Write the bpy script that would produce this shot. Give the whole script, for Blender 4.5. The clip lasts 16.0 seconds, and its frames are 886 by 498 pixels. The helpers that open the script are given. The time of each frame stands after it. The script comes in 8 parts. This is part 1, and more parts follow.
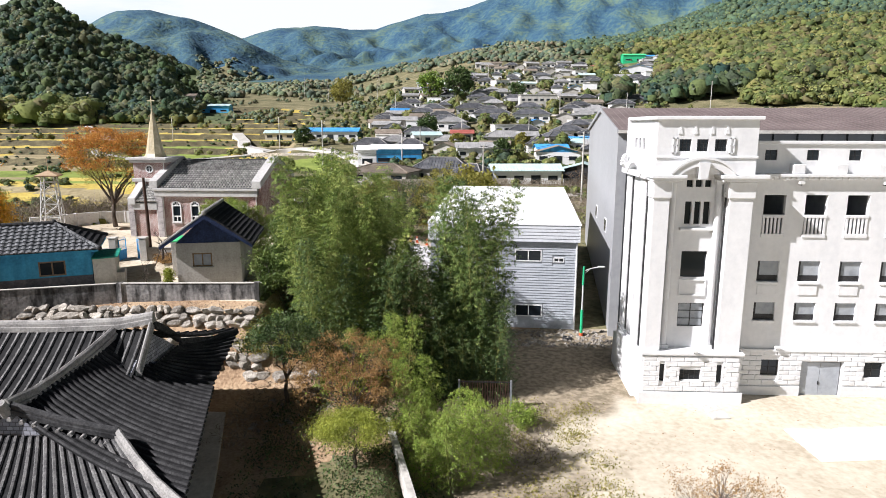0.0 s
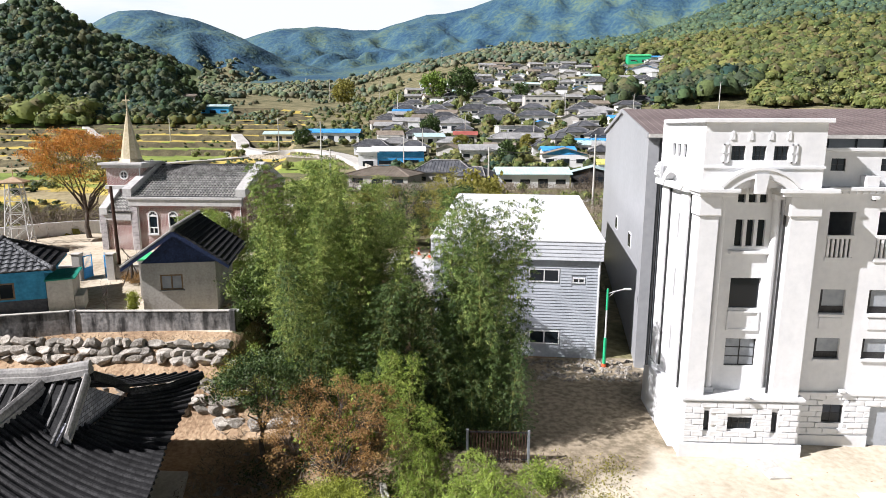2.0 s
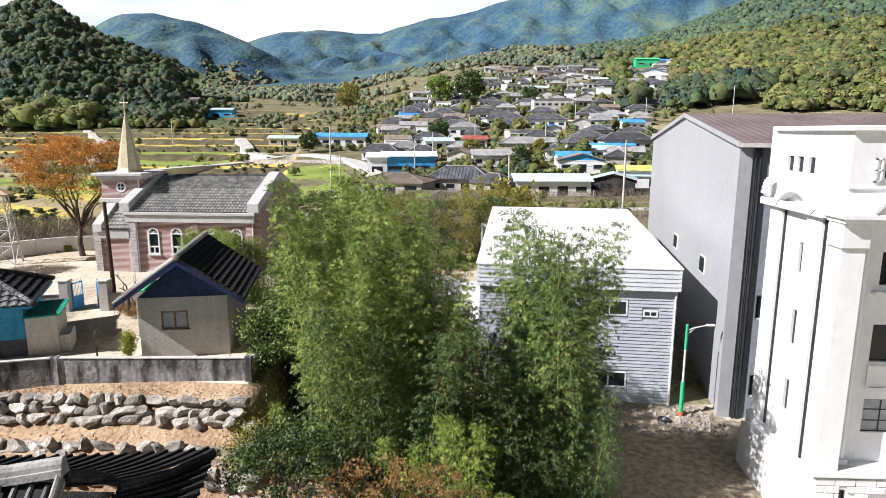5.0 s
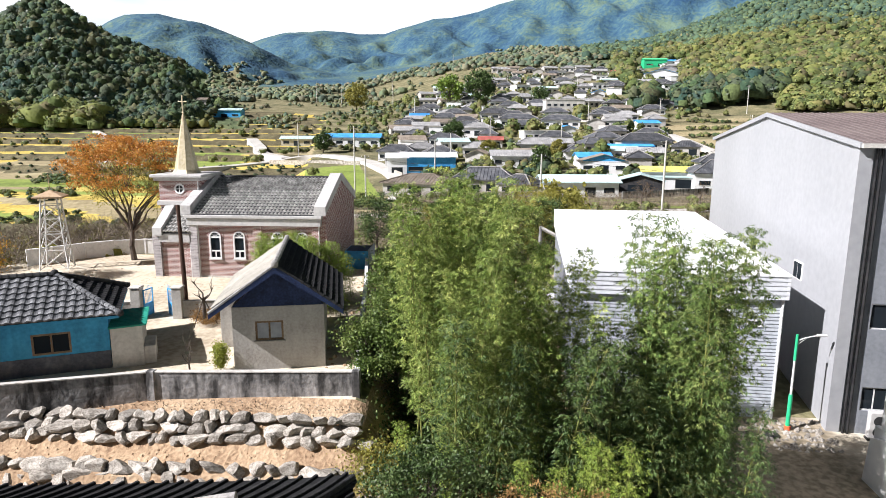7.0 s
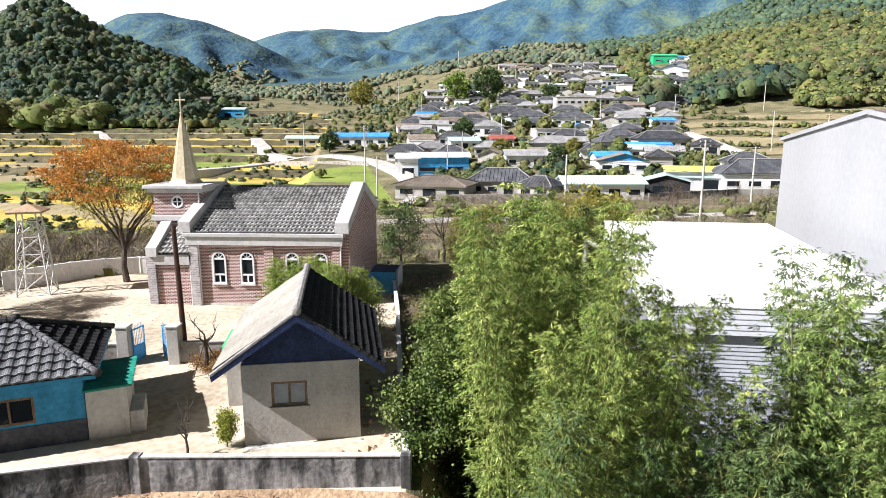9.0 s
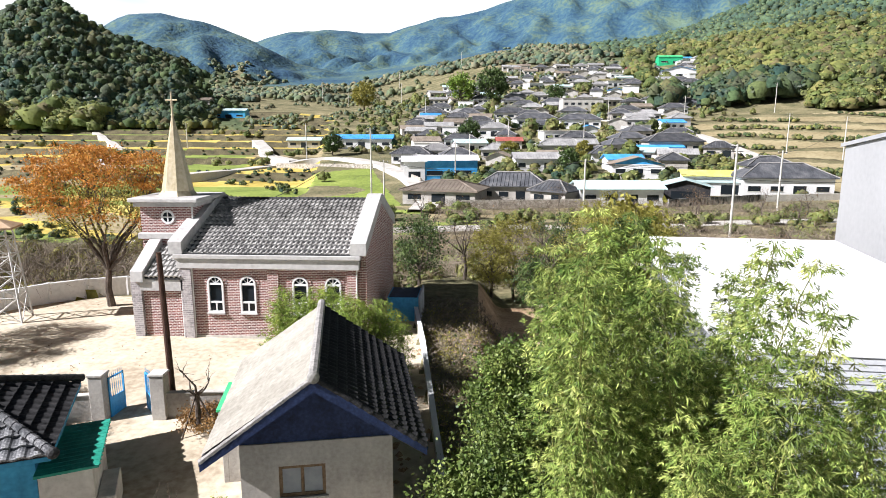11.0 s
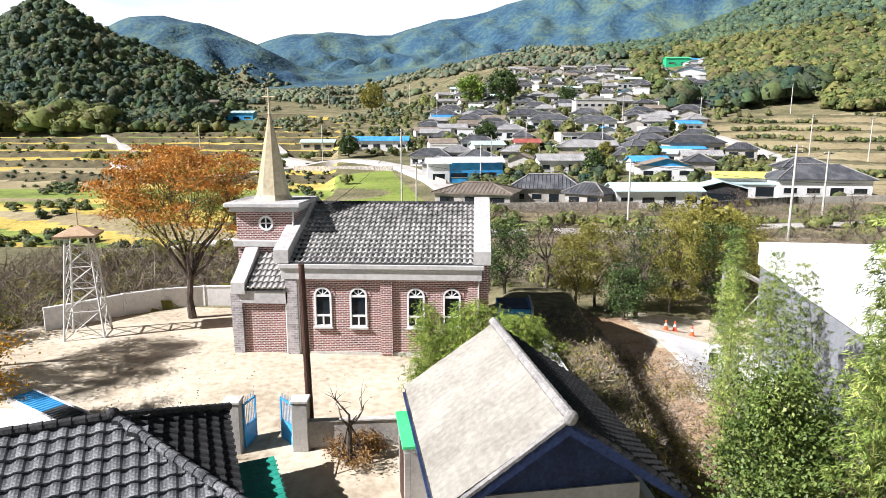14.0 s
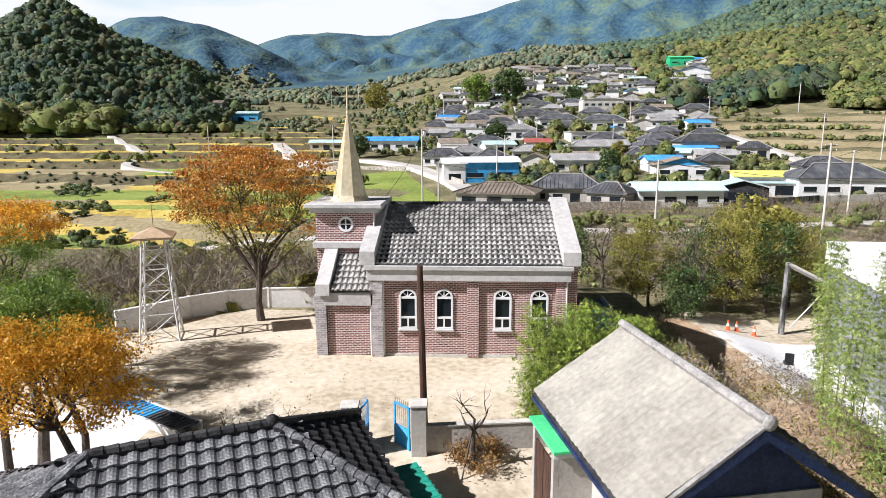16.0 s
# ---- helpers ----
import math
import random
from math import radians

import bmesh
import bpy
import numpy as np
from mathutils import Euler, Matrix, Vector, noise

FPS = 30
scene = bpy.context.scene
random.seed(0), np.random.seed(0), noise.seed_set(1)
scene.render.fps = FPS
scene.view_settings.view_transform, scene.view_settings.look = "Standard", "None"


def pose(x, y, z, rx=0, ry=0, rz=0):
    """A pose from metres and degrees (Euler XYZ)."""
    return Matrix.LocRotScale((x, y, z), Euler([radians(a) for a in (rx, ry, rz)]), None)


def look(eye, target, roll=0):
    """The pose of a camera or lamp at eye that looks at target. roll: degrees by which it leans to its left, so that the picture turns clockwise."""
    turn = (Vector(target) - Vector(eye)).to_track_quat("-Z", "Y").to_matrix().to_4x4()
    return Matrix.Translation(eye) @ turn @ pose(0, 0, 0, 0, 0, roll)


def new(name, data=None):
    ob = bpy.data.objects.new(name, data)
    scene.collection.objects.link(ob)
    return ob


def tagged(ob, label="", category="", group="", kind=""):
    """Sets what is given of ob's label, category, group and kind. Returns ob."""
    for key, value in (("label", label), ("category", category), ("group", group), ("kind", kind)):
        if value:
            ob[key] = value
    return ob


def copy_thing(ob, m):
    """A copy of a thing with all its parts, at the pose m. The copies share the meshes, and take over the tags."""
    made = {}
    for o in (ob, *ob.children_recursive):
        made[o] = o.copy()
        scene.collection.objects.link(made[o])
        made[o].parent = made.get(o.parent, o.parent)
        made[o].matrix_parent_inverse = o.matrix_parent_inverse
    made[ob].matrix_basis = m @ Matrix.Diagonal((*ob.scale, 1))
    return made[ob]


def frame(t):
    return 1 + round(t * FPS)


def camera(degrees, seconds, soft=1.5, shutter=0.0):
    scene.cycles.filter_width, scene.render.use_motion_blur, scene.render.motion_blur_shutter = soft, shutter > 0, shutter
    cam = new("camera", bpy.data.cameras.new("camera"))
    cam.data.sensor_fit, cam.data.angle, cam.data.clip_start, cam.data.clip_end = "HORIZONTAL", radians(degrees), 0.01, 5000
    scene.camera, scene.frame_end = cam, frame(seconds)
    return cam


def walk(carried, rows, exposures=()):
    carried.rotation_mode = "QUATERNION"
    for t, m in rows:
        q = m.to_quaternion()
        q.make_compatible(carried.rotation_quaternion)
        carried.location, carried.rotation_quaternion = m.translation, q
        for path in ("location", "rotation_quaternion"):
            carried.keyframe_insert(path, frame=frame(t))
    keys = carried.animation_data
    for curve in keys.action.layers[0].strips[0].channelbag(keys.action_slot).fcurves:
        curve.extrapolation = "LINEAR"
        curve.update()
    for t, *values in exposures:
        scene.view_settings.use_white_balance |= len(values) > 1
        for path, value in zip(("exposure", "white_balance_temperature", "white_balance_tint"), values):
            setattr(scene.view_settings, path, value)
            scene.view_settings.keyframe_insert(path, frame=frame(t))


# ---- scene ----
cam = camera(70.0, 16.0, soft=0.9)
PATH = [
    (0, (7.496, -1.294, 10.004), (7.419, 0.668, 9.622), 0.1),
    (0.5, (7.422, 0.007, 10.045), (7.343, 1.969, 9.662), 0.0),
    (1, (7.344, 1.428, 10.057), (7.262, 3.39, 9.675), 0.1),
    (1.5, (7.23, 2.877, 10.083), (7.147, 4.839, 9.703), 0.1),
    (2, (7.102, 4.341, 10.122), (7.018, 6.303, 9.743), 0.2),
    (2.5, (6.986, 5.807, 10.186), (6.901, 7.769, 9.807), 0.2),
    (3, (6.882, 7.186, 10.274), (6.795, 9.148, 9.896), 0.2),
    (3.5, (6.609, 8.355, 10.319), (6.523, 10.318, 9.943), 0.2),
    (6, (1.582, 11.003, 10.258), (1.491, 12.968, 9.892), 0.3),
    (6.5, (0.207, 11.247, 10.223), (0.116, 13.211, 9.857), 0.3),
    (7, (-0.956, 11.938, 10.227), (-1.047, 13.902, 9.861), 0.3),
    (7.5, (-1.807, 13.184, 10.266), (-1.902, 15.147, 9.897), 0.1),
    (8, (-2.491, 14.745, 10.353), (-2.588, 16.708, 9.983), -0.0),
    (8.5, (-3.119, 16.642, 10.397), (-3.218, 18.605, 10.025), 0.0),
    (9, (-3.608, 18.483, 10.457), (-3.71, 20.446, 10.085), -0.0),
    (11.5, (-6.088, 24.441, 10.655), (-6.192, 26.405, 10.288), 0.1),
    (12, (-6.781, 25.001, 10.636), (-6.885, 26.964, 10.27), -0.0),
    (12.5, (-7.642, 25.458, 10.576), (-7.745, 27.422, 10.211), -0.0),
    (13, (-8.806, 25.689, 10.548), (-8.907, 27.654, 10.184), 0.0),
    (13.5, (-10.261, 25.889, 10.502), (-10.361, 27.854, 10.139), 0.1),
    (14, (-11.701, 25.938, 10.464), (-11.801, 27.903, 10.103), 0.0),
    (14.5, (-12.98, 25.954, 10.455), (-13.079, 27.919, 10.095), -0.0),
    (15, (-14.168, 25.96, 10.424), (-14.265, 27.925, 10.064), -0.1),
    (15.5, (-15.112, 26.001, 10.419), (-15.208, 27.966, 10.059), -0.1),
    (16, (-15.834, 26.091, 10.449), (-15.929, 28.056, 10.088), -0.2),
]
EXPOSURES = [(0, 0.0), (3.5, 0.0), (6, 0.13), (7.5, 0.22), (9, 0.24), (12, 0.24), (14, 0.18), (15.3, 0.06), (16, -0.04)]
walk(cam, [(t, look(eye, target, roll)) for t, eye, target, roll in PATH], EXPOSURES)

# ---- daylight ----
SUN_TRAVEL = Vector((1.15, 0.45, -1.0)).normalized()
world = bpy.data.worlds.new("daylight")
scene.world = world
world.use_nodes = True
wn, wl = world.node_tree.nodes, world.node_tree.links
sky = wn.new("ShaderNodeTexSky")
sky.sky_type, sky.sun_disc = "NISHITA", False
sky.sun_elevation = math.asin(-SUN_TRAVEL.z)
sky.sun_rotation = math.atan2(-SUN_TRAVEL.x, -SUN_TRAVEL.y)
sky.air_density, sky.dust_density, sky.ozone_density = 1.0, 1.6, 1.0
cloud_at = wn.new("ShaderNodeTexCoord")
cloud_map = wn.new("ShaderNodeMapping")
cloud_map.inputs["Scale"].default_value = (2.2, 2.2, 9.0)
cloud_noise = wn.new("ShaderNodeTexNoise")
cloud_noise.inputs["Scale"].default_value, cloud_noise.inputs["Detail"].default_value = 1.6, 6.0
cloud_ramp = wn.new("ShaderNodeValToRGB")
cloud_ramp.color_ramp.elements[0].position, cloud_ramp.color_ramp.elements[1].position = 0.36, 0.56
cloud_mix = wn.new("ShaderNodeMixRGB")
cloud_mix.inputs["Color2"].default_value = (49, 50.5, 52, 1)
wl.new(cloud_at.outputs["Generated"], cloud_map.inputs["Vector"])
wl.new(cloud_map.outputs["Vector"], cloud_noise.inputs["Vector"])
wl.new(cloud_noise.outputs["Fac"], cloud_ramp.inputs["Fac"])
# the bright veil of cloud lies low all round; the sky overhead is clear
cloud_up = wn.new("ShaderNodeSeparateXYZ")
cloud_low = wn.new("ShaderNodeMapRange")
cloud_low.interpolation_type = "SMOOTHSTEP"
cloud_low.inputs["From Min"].default_value, cloud_low.inputs["From Max"].default_value = 0.19, 0.24
cloud_low.inputs["To Min"].default_value, cloud_low.inputs["To Max"].default_value = 1.0, 0.0
cloud_fac = wn.new("ShaderNodeMath")
cloud_fac.operation = "MULTIPLY"
wl.new(cloud_at.outputs["Generated"], cloud_up.inputs[0])
wl.new(cloud_up.outputs["Z"], cloud_low.inputs["Value"])
wl.new(cloud_ramp.outputs["Color"], cloud_fac.inputs[0])
wl.new(cloud_low.outputs["Result"], cloud_fac.inputs[1])
wl.new(cloud_fac.outputs[0], cloud_mix.inputs["Fac"])
veil = wn.new("ShaderNodeMixRGB")
veil.inputs["Color2"].default_value = (35, 43.2, 49.8, 1)
wl.new(cloud_low.outputs["Result"], veil.inputs["Fac"])
wl.new(sky.outputs["Color"], veil.inputs["Color1"])
wl.new(veil.outputs["Color"], cloud_mix.inputs["Color1"])
wl.new(cloud_mix.outputs["Color"], wn["Background"].inputs["Color"])
wn["Background"].inputs["Strength"].default_value = 0.020
sun = new("sun", bpy.data.lights.new("sun", "SUN"))
sun.data.energy, sun.data.angle, sun.data.color = 9.0, radians(0.5), (1.0, 0.97, 1.0)
sun.matrix_world = look((0, 0, 60), Vector((0, 0, 60)) + SUN_TRAVEL)


# ---- materials ----
def mat(name, cols, scale=1.0, fine=9.0, rough=0.85, bump=0.25, metal=0.0, stretch=(1, 1, 1), vary=0.0, island=0.0, spec=0.3, streak=0.0):
    """Three colours mixed by a broad and a fine noise in metres, with relief; vary and island: change of brightness from object to object and piece to piece; streak: stains that run down."""
    m = bpy.data.materials.new(name)
    m.use_nodes = True
    n, l = m.node_tree.nodes, m.node_tree.links
    b = n["Principled BSDF"]
    at = n.new("ShaderNodeTexCoord")
    mp = n.new("ShaderNodeMapping")
    mp.inputs["Scale"].default_value = stretch
    l.new(at.outputs["Object"], mp.inputs["Vector"])
    broad, grain = n.new("ShaderNodeTexNoise"), n.new("ShaderNodeTexNoise")
    broad.inputs["Scale"].default_value, broad.inputs["Detail"].default_value = scale, 4
    grain.inputs["Scale"].default_value, grain.inputs["Detail"].default_value = scale * fine, 5
    add = n.new("ShaderNodeMath")
    add.operation = "MULTIPLY_ADD"
    half = n.new("ShaderNodeMath")
    half.operation = "MULTIPLY"
    half.inputs[1].default_value = 0.55
    for tex in (broad, grain):
        l.new(mp.outputs["Vector"], tex.inputs["Vector"])
    l.new(broad.outputs["Fac"], half.inputs[0])
    l.new(grain.outputs["Fac"], add.inputs[0])
    add.inputs[1].default_value = 0.45
    l.new(half.outputs[0], add.inputs[2])
    ramp = n.new("ShaderNodeValToRGB")
    e = ramp.color_ramp.elements
    e[0].position, e[0].color = 0.36, (*cols[0], 1)
    e[1].position, e[1].color = 0.64, (*cols[-1], 1)
    if len(cols) > 2:
        mid = e.new(0.5)
        mid.color = (*cols[1], 1)
    l.new(add.outputs[0], ramp.inputs["Fac"])
    colour = ramp.outputs["Color"]
    if streak:
        sm = n.new("ShaderNodeMapping")
        sm.inputs["Scale"].default_value = (1.7, 1.7, 0.42)
        sn = n.new("ShaderNodeTexNoise")
        sn.inputs["Scale"].default_value, sn.inputs["Detail"].default_value = 1.4, 5
        sr = n.new("ShaderNodeValToRGB")
        sr.color_ramp.elements[0].position, sr.color_ramp.elements[0].color = 0.38, (1 - streak, 1 - streak, 1 - streak, 1)
        sr.color_ramp.elements[1].position = 0.58
        l.new(at.outputs["Object"], sm.inputs["Vector"])
        l.new(sm.outputs["Vector"], sn.inputs["Vector"])
        l.new(sn.outputs["Fac"], sr.inputs["Fac"])
        mul = n.new("ShaderNodeMixRGB")
        mul.blend_type, mul.inputs["Fac"].default_value = "MULTIPLY", 1.0
        l.new(colour, mul.inputs["Color1"])
        l.new(sr.outputs["Color"], mul.inputs["Color2"])
        colour = mul.outputs["Color"]
    for amount, node, socket in ((vary, "ShaderNodeObjectInfo", "Random"), (island, "ShaderNodeNewGeometry", "Random Per Island")):
        if amount:
            info = n.new(node)
            rng = n.new("ShaderNodeMapRange")
            rng.inputs["To Min"].default_value, rng.inputs["To Max"].default_value = 1 - amount, 1 + amount
            l.new(info.outputs[socket], rng.inputs["Value"])
            hsv = n.new("ShaderNodeHueSaturation")
            l.new(rng.outputs["Result"], hsv.inputs["Value"])
            l.new(colour, hsv.inputs["Color"])
            colour = hsv.outputs["Color"]
    l.new(colour, b.inputs["Base Color"])
    if bump:
        bp = n.new("ShaderNodeBump")
        bp.inputs["Strength"].default_value, bp.inputs["Distance"].default_value = bump, 0.08 / max(scale, 0.2)
        l.new(grain.outputs["Fac"], bp.inputs["Height"])
        l.new(bp.outputs["Normal"], b.inputs["Normal"])
    b.inputs["Roughness"].default_value, b.inputs["Metallic"].default_value = rough, metal
    b.inputs["Specular IOR Level"].default_value = spec
    return m


def leaf_mat(name, cols, through_light=0.35, island=0.35, vary=0.1, scale=0.7):
    """Leaves: colours from leaf to leaf, with light coming through."""
    m = mat(name, cols, scale=scale, fine=6, rough=0.55, bump=0, island=island, vary=vary, spec=0.35)
    n, l = m.node_tree.nodes, m.node_tree.links
    b = n["Principled BSDF"]
    colour = b.inputs["Base Color"].links[0].from_socket
    tr = n.new("ShaderNodeBsdfTranslucent")
    l.new(colour, tr.inputs["Color"])
    mix = n.new("ShaderNodeMixShader")
    mix.inputs["Fac"].default_value = through_light
    l.new(b.outputs[0], mix.inputs[1])
    l.new(tr.outputs[0], mix.inputs[2])
    l.new(mix.outputs[0], n["Material Output"].inputs["Surface"])
    return m


def brick_mat(name, reds, mortar, w=0.21, h=0.065):
    m = mat(name, reds, scale=1.2, fine=6, rough=0.9, bump=0)
    n, l = m.node_tree.nodes, m.node_tree.links
    b = n["Principled BSDF"]
    at, sep, com, add = n.new("ShaderNodeTexCoord"), n.new("ShaderNodeSeparateXYZ"), n.new("ShaderNodeCombineXYZ"), n.new("ShaderNodeMath")
    l.new(at.outputs["Object"], sep.inputs[0])
    l.new(sep.outputs["X"], add.inputs[0])
    l.new(sep.outputs["Y"], add.inputs[1])
    l.new(add.outputs[0], com.inputs["X"])
    l.new(sep.outputs["Z"], com.inputs["Y"])
    br = n.new("ShaderNodeTexBrick")
    br.inputs["Scale"].default_value, br.inputs["Brick Width"].default_value, br.inputs["Row Height"].default_value = 1.0, w, h
    br.inputs["Mortar Size"].default_value, br.inputs["Bias"].default_value = 0.014, -0.1
    br.inputs["Color1"].default_value, br.inputs["Color2"].default_value, br.inputs["Mortar"].default_value = (1.25, 1.2, 1.2, 1), (0.62, 0.6, 0.62, 1), (*mortar, 1)
    l.new(com.outputs[0], br.inputs["Vector"])
    old = b.inputs["Base Color"].links[0].from_socket
    mul = n.new("ShaderNodeMixRGB")
    mul.blend_type, mul.inputs["Fac"].default_value = "MULTIPLY", 1.0
    l.new(old, mul.inputs["Color1"])
    l.new(br.outputs["Color"], mul.inputs["Color2"])
    pick = n.new("ShaderNodeMixRGB")
    l.new(br.outputs["Fac"], pick.inputs["Fac"])
    l.new(mul.outputs["Color"], pick.inputs["Color1"])
    pick.inputs["Color2"].default_value = (*mortar, 1)
    l.new(pick.outputs["Color"], b.inputs["Base Color"])
    bp = n.new("ShaderNodeBump")
    bp.invert = True
    bp.inputs["Strength"].default_value, bp.inputs["Distance"].default_value = 0.5, 0.01
    l.new(br.outputs["Fac"], bp.inputs["Height"])
    l.new(bp.outputs["Normal"], b.inputs["Normal"])
    return m


M_SAND = mat("sandy_yard", [(0.32, 0.26, 0.185), (0.50, 0.435, 0.33), (0.60, 0.54, 0.44)], 0.22, 14, 0.95, 0.12)
M_DIRT = mat("bare_earth", [(0.22, 0.14, 0.085), (0.38, 0.265, 0.165), (0.50, 0.375, 0.25)], 0.5, 12, 0.95, 0.6)
M_SCRUB = mat("dry_scrub", [(0.07, 0.075, 0.035), (0.16, 0.145, 0.075), (0.28, 0.24, 0.14)], 0.12, 14, 0.95, 0.6)
M_RICE = mat("ripe_rice", [(0.32, 0.235, 0.05), (0.48, 0.37, 0.085), (0.57, 0.47, 0.14)], 0.08, 14, 0.9, 0.5)
M_GREEN = mat("green_field", [(0.12, 0.16, 0.035), (0.20, 0.26, 0.05), (0.28, 0.33, 0.08)], 0.08, 14, 0.9, 0.5)
M_STUBBLE = mat("mown_stubble", [(0.20, 0.16, 0.085), (0.30, 0.25, 0.14), (0.38, 0.33, 0.20)], 0.08, 14, 0.95, 0.5)
M_FOREST = mat("forest_floor", [(0.05, 0.07, 0.03), (0.085, 0.11, 0.05), (0.13, 0.14, 0.06)], 0.05, 10, 0.95, 0.8)
# Grove floor: the shade under the canes is put into this dark brown.
M_GROVESHADE = mat("shaded_grove_floor", [(0.03, 0.026, 0.014), (0.07, 0.056, 0.03), (0.14, 0.11, 0.06)], 0.6, 12, 0.95, 0.6)
M_ROAD = mat("concrete_road", [(0.36, 0.34, 0.31), (0.46, 0.44, 0.405), (0.54, 0.52, 0.48)], 0.3, 12, 0.9, 0.2)
M_PAVE = mat("white_concrete_paving", [(0.56, 0.555, 0.55), (0.68, 0.675, 0.67), (0.74, 0.735, 0.73)], 0.5, 9, 0.85, 0.1)
M_CONC = mat("weathered_concrete", [(0.12, 0.12, 0.122), (0.255, 0.25, 0.245), (0.38, 0.37, 0.36)], 0.7, 8, 0.9, 0.3, streak=0.82)
M_PALECONC = mat("pale_concrete", [(0.42, 0.40, 0.37), (0.54, 0.52, 0.48), (0.62, 0.60, 0.56)], 0.6, 10, 0.9, 0.2, streak=0.12)
M_WHITE = mat("white_paint", [(0.66, 0.665, 0.675), (0.71, 0.712, 0.716), (0.75, 0.75, 0.752)], 0.5, 7, 0.6, 0.06, streak=0.03)
M_STONEPAINT = mat("pale_stone_paint", [(0.38, 0.37, 0.365), (0.47, 0.46, 0.45), (0.54, 0.53, 0.515)], 0.6, 8, 0.8, 0.15, streak=0.06)
M_GREYCLAD = mat("grey_render", [(0.30, 0.307, 0.32), (0.335, 0.342, 0.355), (0.365, 0.372, 0.385)], 0.12, 20, 0.42, 0.03, spec=0.5)
M_GREYDARK = mat("blue_grey_cladding", [(0.18, 0.195, 0.215), (0.225, 0.24, 0.262), (0.26, 0.275, 0.30)], 0.3, 16, 0.6, 0.08, streak=0.1)
M_RISER = mat("dark_field_bank", [(0.05, 0.045, 0.025), (0.10, 0.085, 0.045), (0.17, 0.15, 0.08)], 0.3, 10, 0.95, 0.6)
M_ROOFBROWN = mat("brown_metal_roof", [(0.13, 0.105, 0.10), (0.17, 0.135, 0.13), (0.20, 0.165, 0.155)], 0.3, 12, 0.6, 0.1)
M_SIDING = mat("pale_blue_grey_siding", [(0.32, 0.345, 0.38), (0.38, 0.405, 0.44), (0.43, 0.455, 0.49)], 0.5, 10, 0.6, 0.05, vary=0.05)
M_FASCIA = mat("pale_grey_fascia", [(0.46, 0.48, 0.51), (0.53, 0.55, 0.58), (0.57, 0.59, 0.62)], 0.5, 10, 0.6, 0.05, vary=0.04)
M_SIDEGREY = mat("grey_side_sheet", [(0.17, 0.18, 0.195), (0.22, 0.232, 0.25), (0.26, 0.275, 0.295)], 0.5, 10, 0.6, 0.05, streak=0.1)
M_WHITEROOF = mat("white_coated_roof", [(0.74, 0.75, 0.77), (0.80, 0.81, 0.83), (0.82, 0.83, 0.84)], 0.4, 10, 0.6, 0.05)
M_TILE = mat("grey_cement_tile", [(0.12, 0.117, 0.112), (0.29, 0.282, 0.27), (0.48, 0.468, 0.445)], 2.4, 8, 0.85, 0.3, vary=0.28, island=0.2)
M_BLUETILE = mat("weathered_slate_blue_tile", [(0.035, 0.038, 0.043), (0.105, 0.108, 0.115), (0.26, 0.265, 0.27)], 2.2, 8, 0.8, 0.3, vary=0.25, island=0.2)
# Dark tile, also laid on slopes turned from the sun to carry their shade.
M_DARKTILE = mat("dark_and_shaded_tile", [(0.014, 0.014, 0.015), (0.03, 0.03, 0.032), (0.065, 0.065, 0.066)], 1.5, 8, 0.75, 0.3, vary=0.2, island=0.15)
M_RIDGE = mat("pale_mortar_ridge", [(0.16, 0.155, 0.15), (0.27, 0.26, 0.25), (0.36, 0.35, 0.33)], 1.5, 8, 0.85, 0.3)
M_HOUSEWALL = mat("grey_cement_render", [(0.32, 0.30, 0.275), (0.41, 0.39, 0.36), (0.48, 0.46, 0.425)], 0.8, 10, 0.9, 0.15, streak=0.10)
M_NAVY = mat("navy_painted_timber", [(0.010, 0.018, 0.05), (0.016, 0.03, 0.085), (0.03, 0.05, 0.13)], 1.5, 8, 0.6, 0.1)
M_TURQ = mat("turquoise_blue_paint", [(0.035, 0.23, 0.40), (0.05, 0.31, 0.52), (0.07, 0.37, 0.58)], 0.7, 9, 0.7, 0.12, streak=0.18)
M_DADO = mat("dark_grey_dado_paint", [(0.06, 0.065, 0.08), (0.10, 0.105, 0.12), (0.15, 0.15, 0.16)], 0.8, 9, 0.8, 0.12, streak=0.2)
M_GREENSHEET = mat("green_roof_sheet", [(0.01, 0.17, 0.12), (0.015, 0.24, 0.17), (0.03, 0.30, 0.22)], 0.6, 9, 0.6, 0.1)
M_BRIGHTGREEN = mat("bright_green_sheet", [(0.06, 0.50, 0.20), (0.08, 0.60, 0.24), (0.12, 0.66, 0.30)], 0.6, 9, 0.6, 0.1)
M_BLUE = mat("bright_blue_paint", [(0.03, 0.24, 0.55), (0.05, 0.33, 0.68), (0.08, 0.40, 0.75)], 0.8, 9, 0.5, 0.1)
M_WOODPOLE = mat("creosoted_wood", [(0.03, 0.016, 0.012), (0.065, 0.032, 0.022), (0.11, 0.06, 0.04)], 1.5, 8, 0.85, 0.4, stretch=(6, 6, 1))
M_BARK = mat("bark", [(0.045, 0.035, 0.028), (0.10, 0.08, 0.065), (0.17, 0.14, 0.115)], 2.0, 8, 0.95, 0.8, stretch=(3, 3, 1))
M_STEEL = mat("white_painted_steel", [(0.50, 0.50, 0.49), (0.62, 0.62, 0.61), (0.68, 0.68, 0.67)], 2.0, 8, 0.5, 0.1)
M_DARKMETAL = mat("dark_metal", [(0.02, 0.02, 0.022), (0.04, 0.04, 0.042), (0.06, 0.06, 0.06)], 2.0, 8, 0.5, 0.1, metal=0.4)
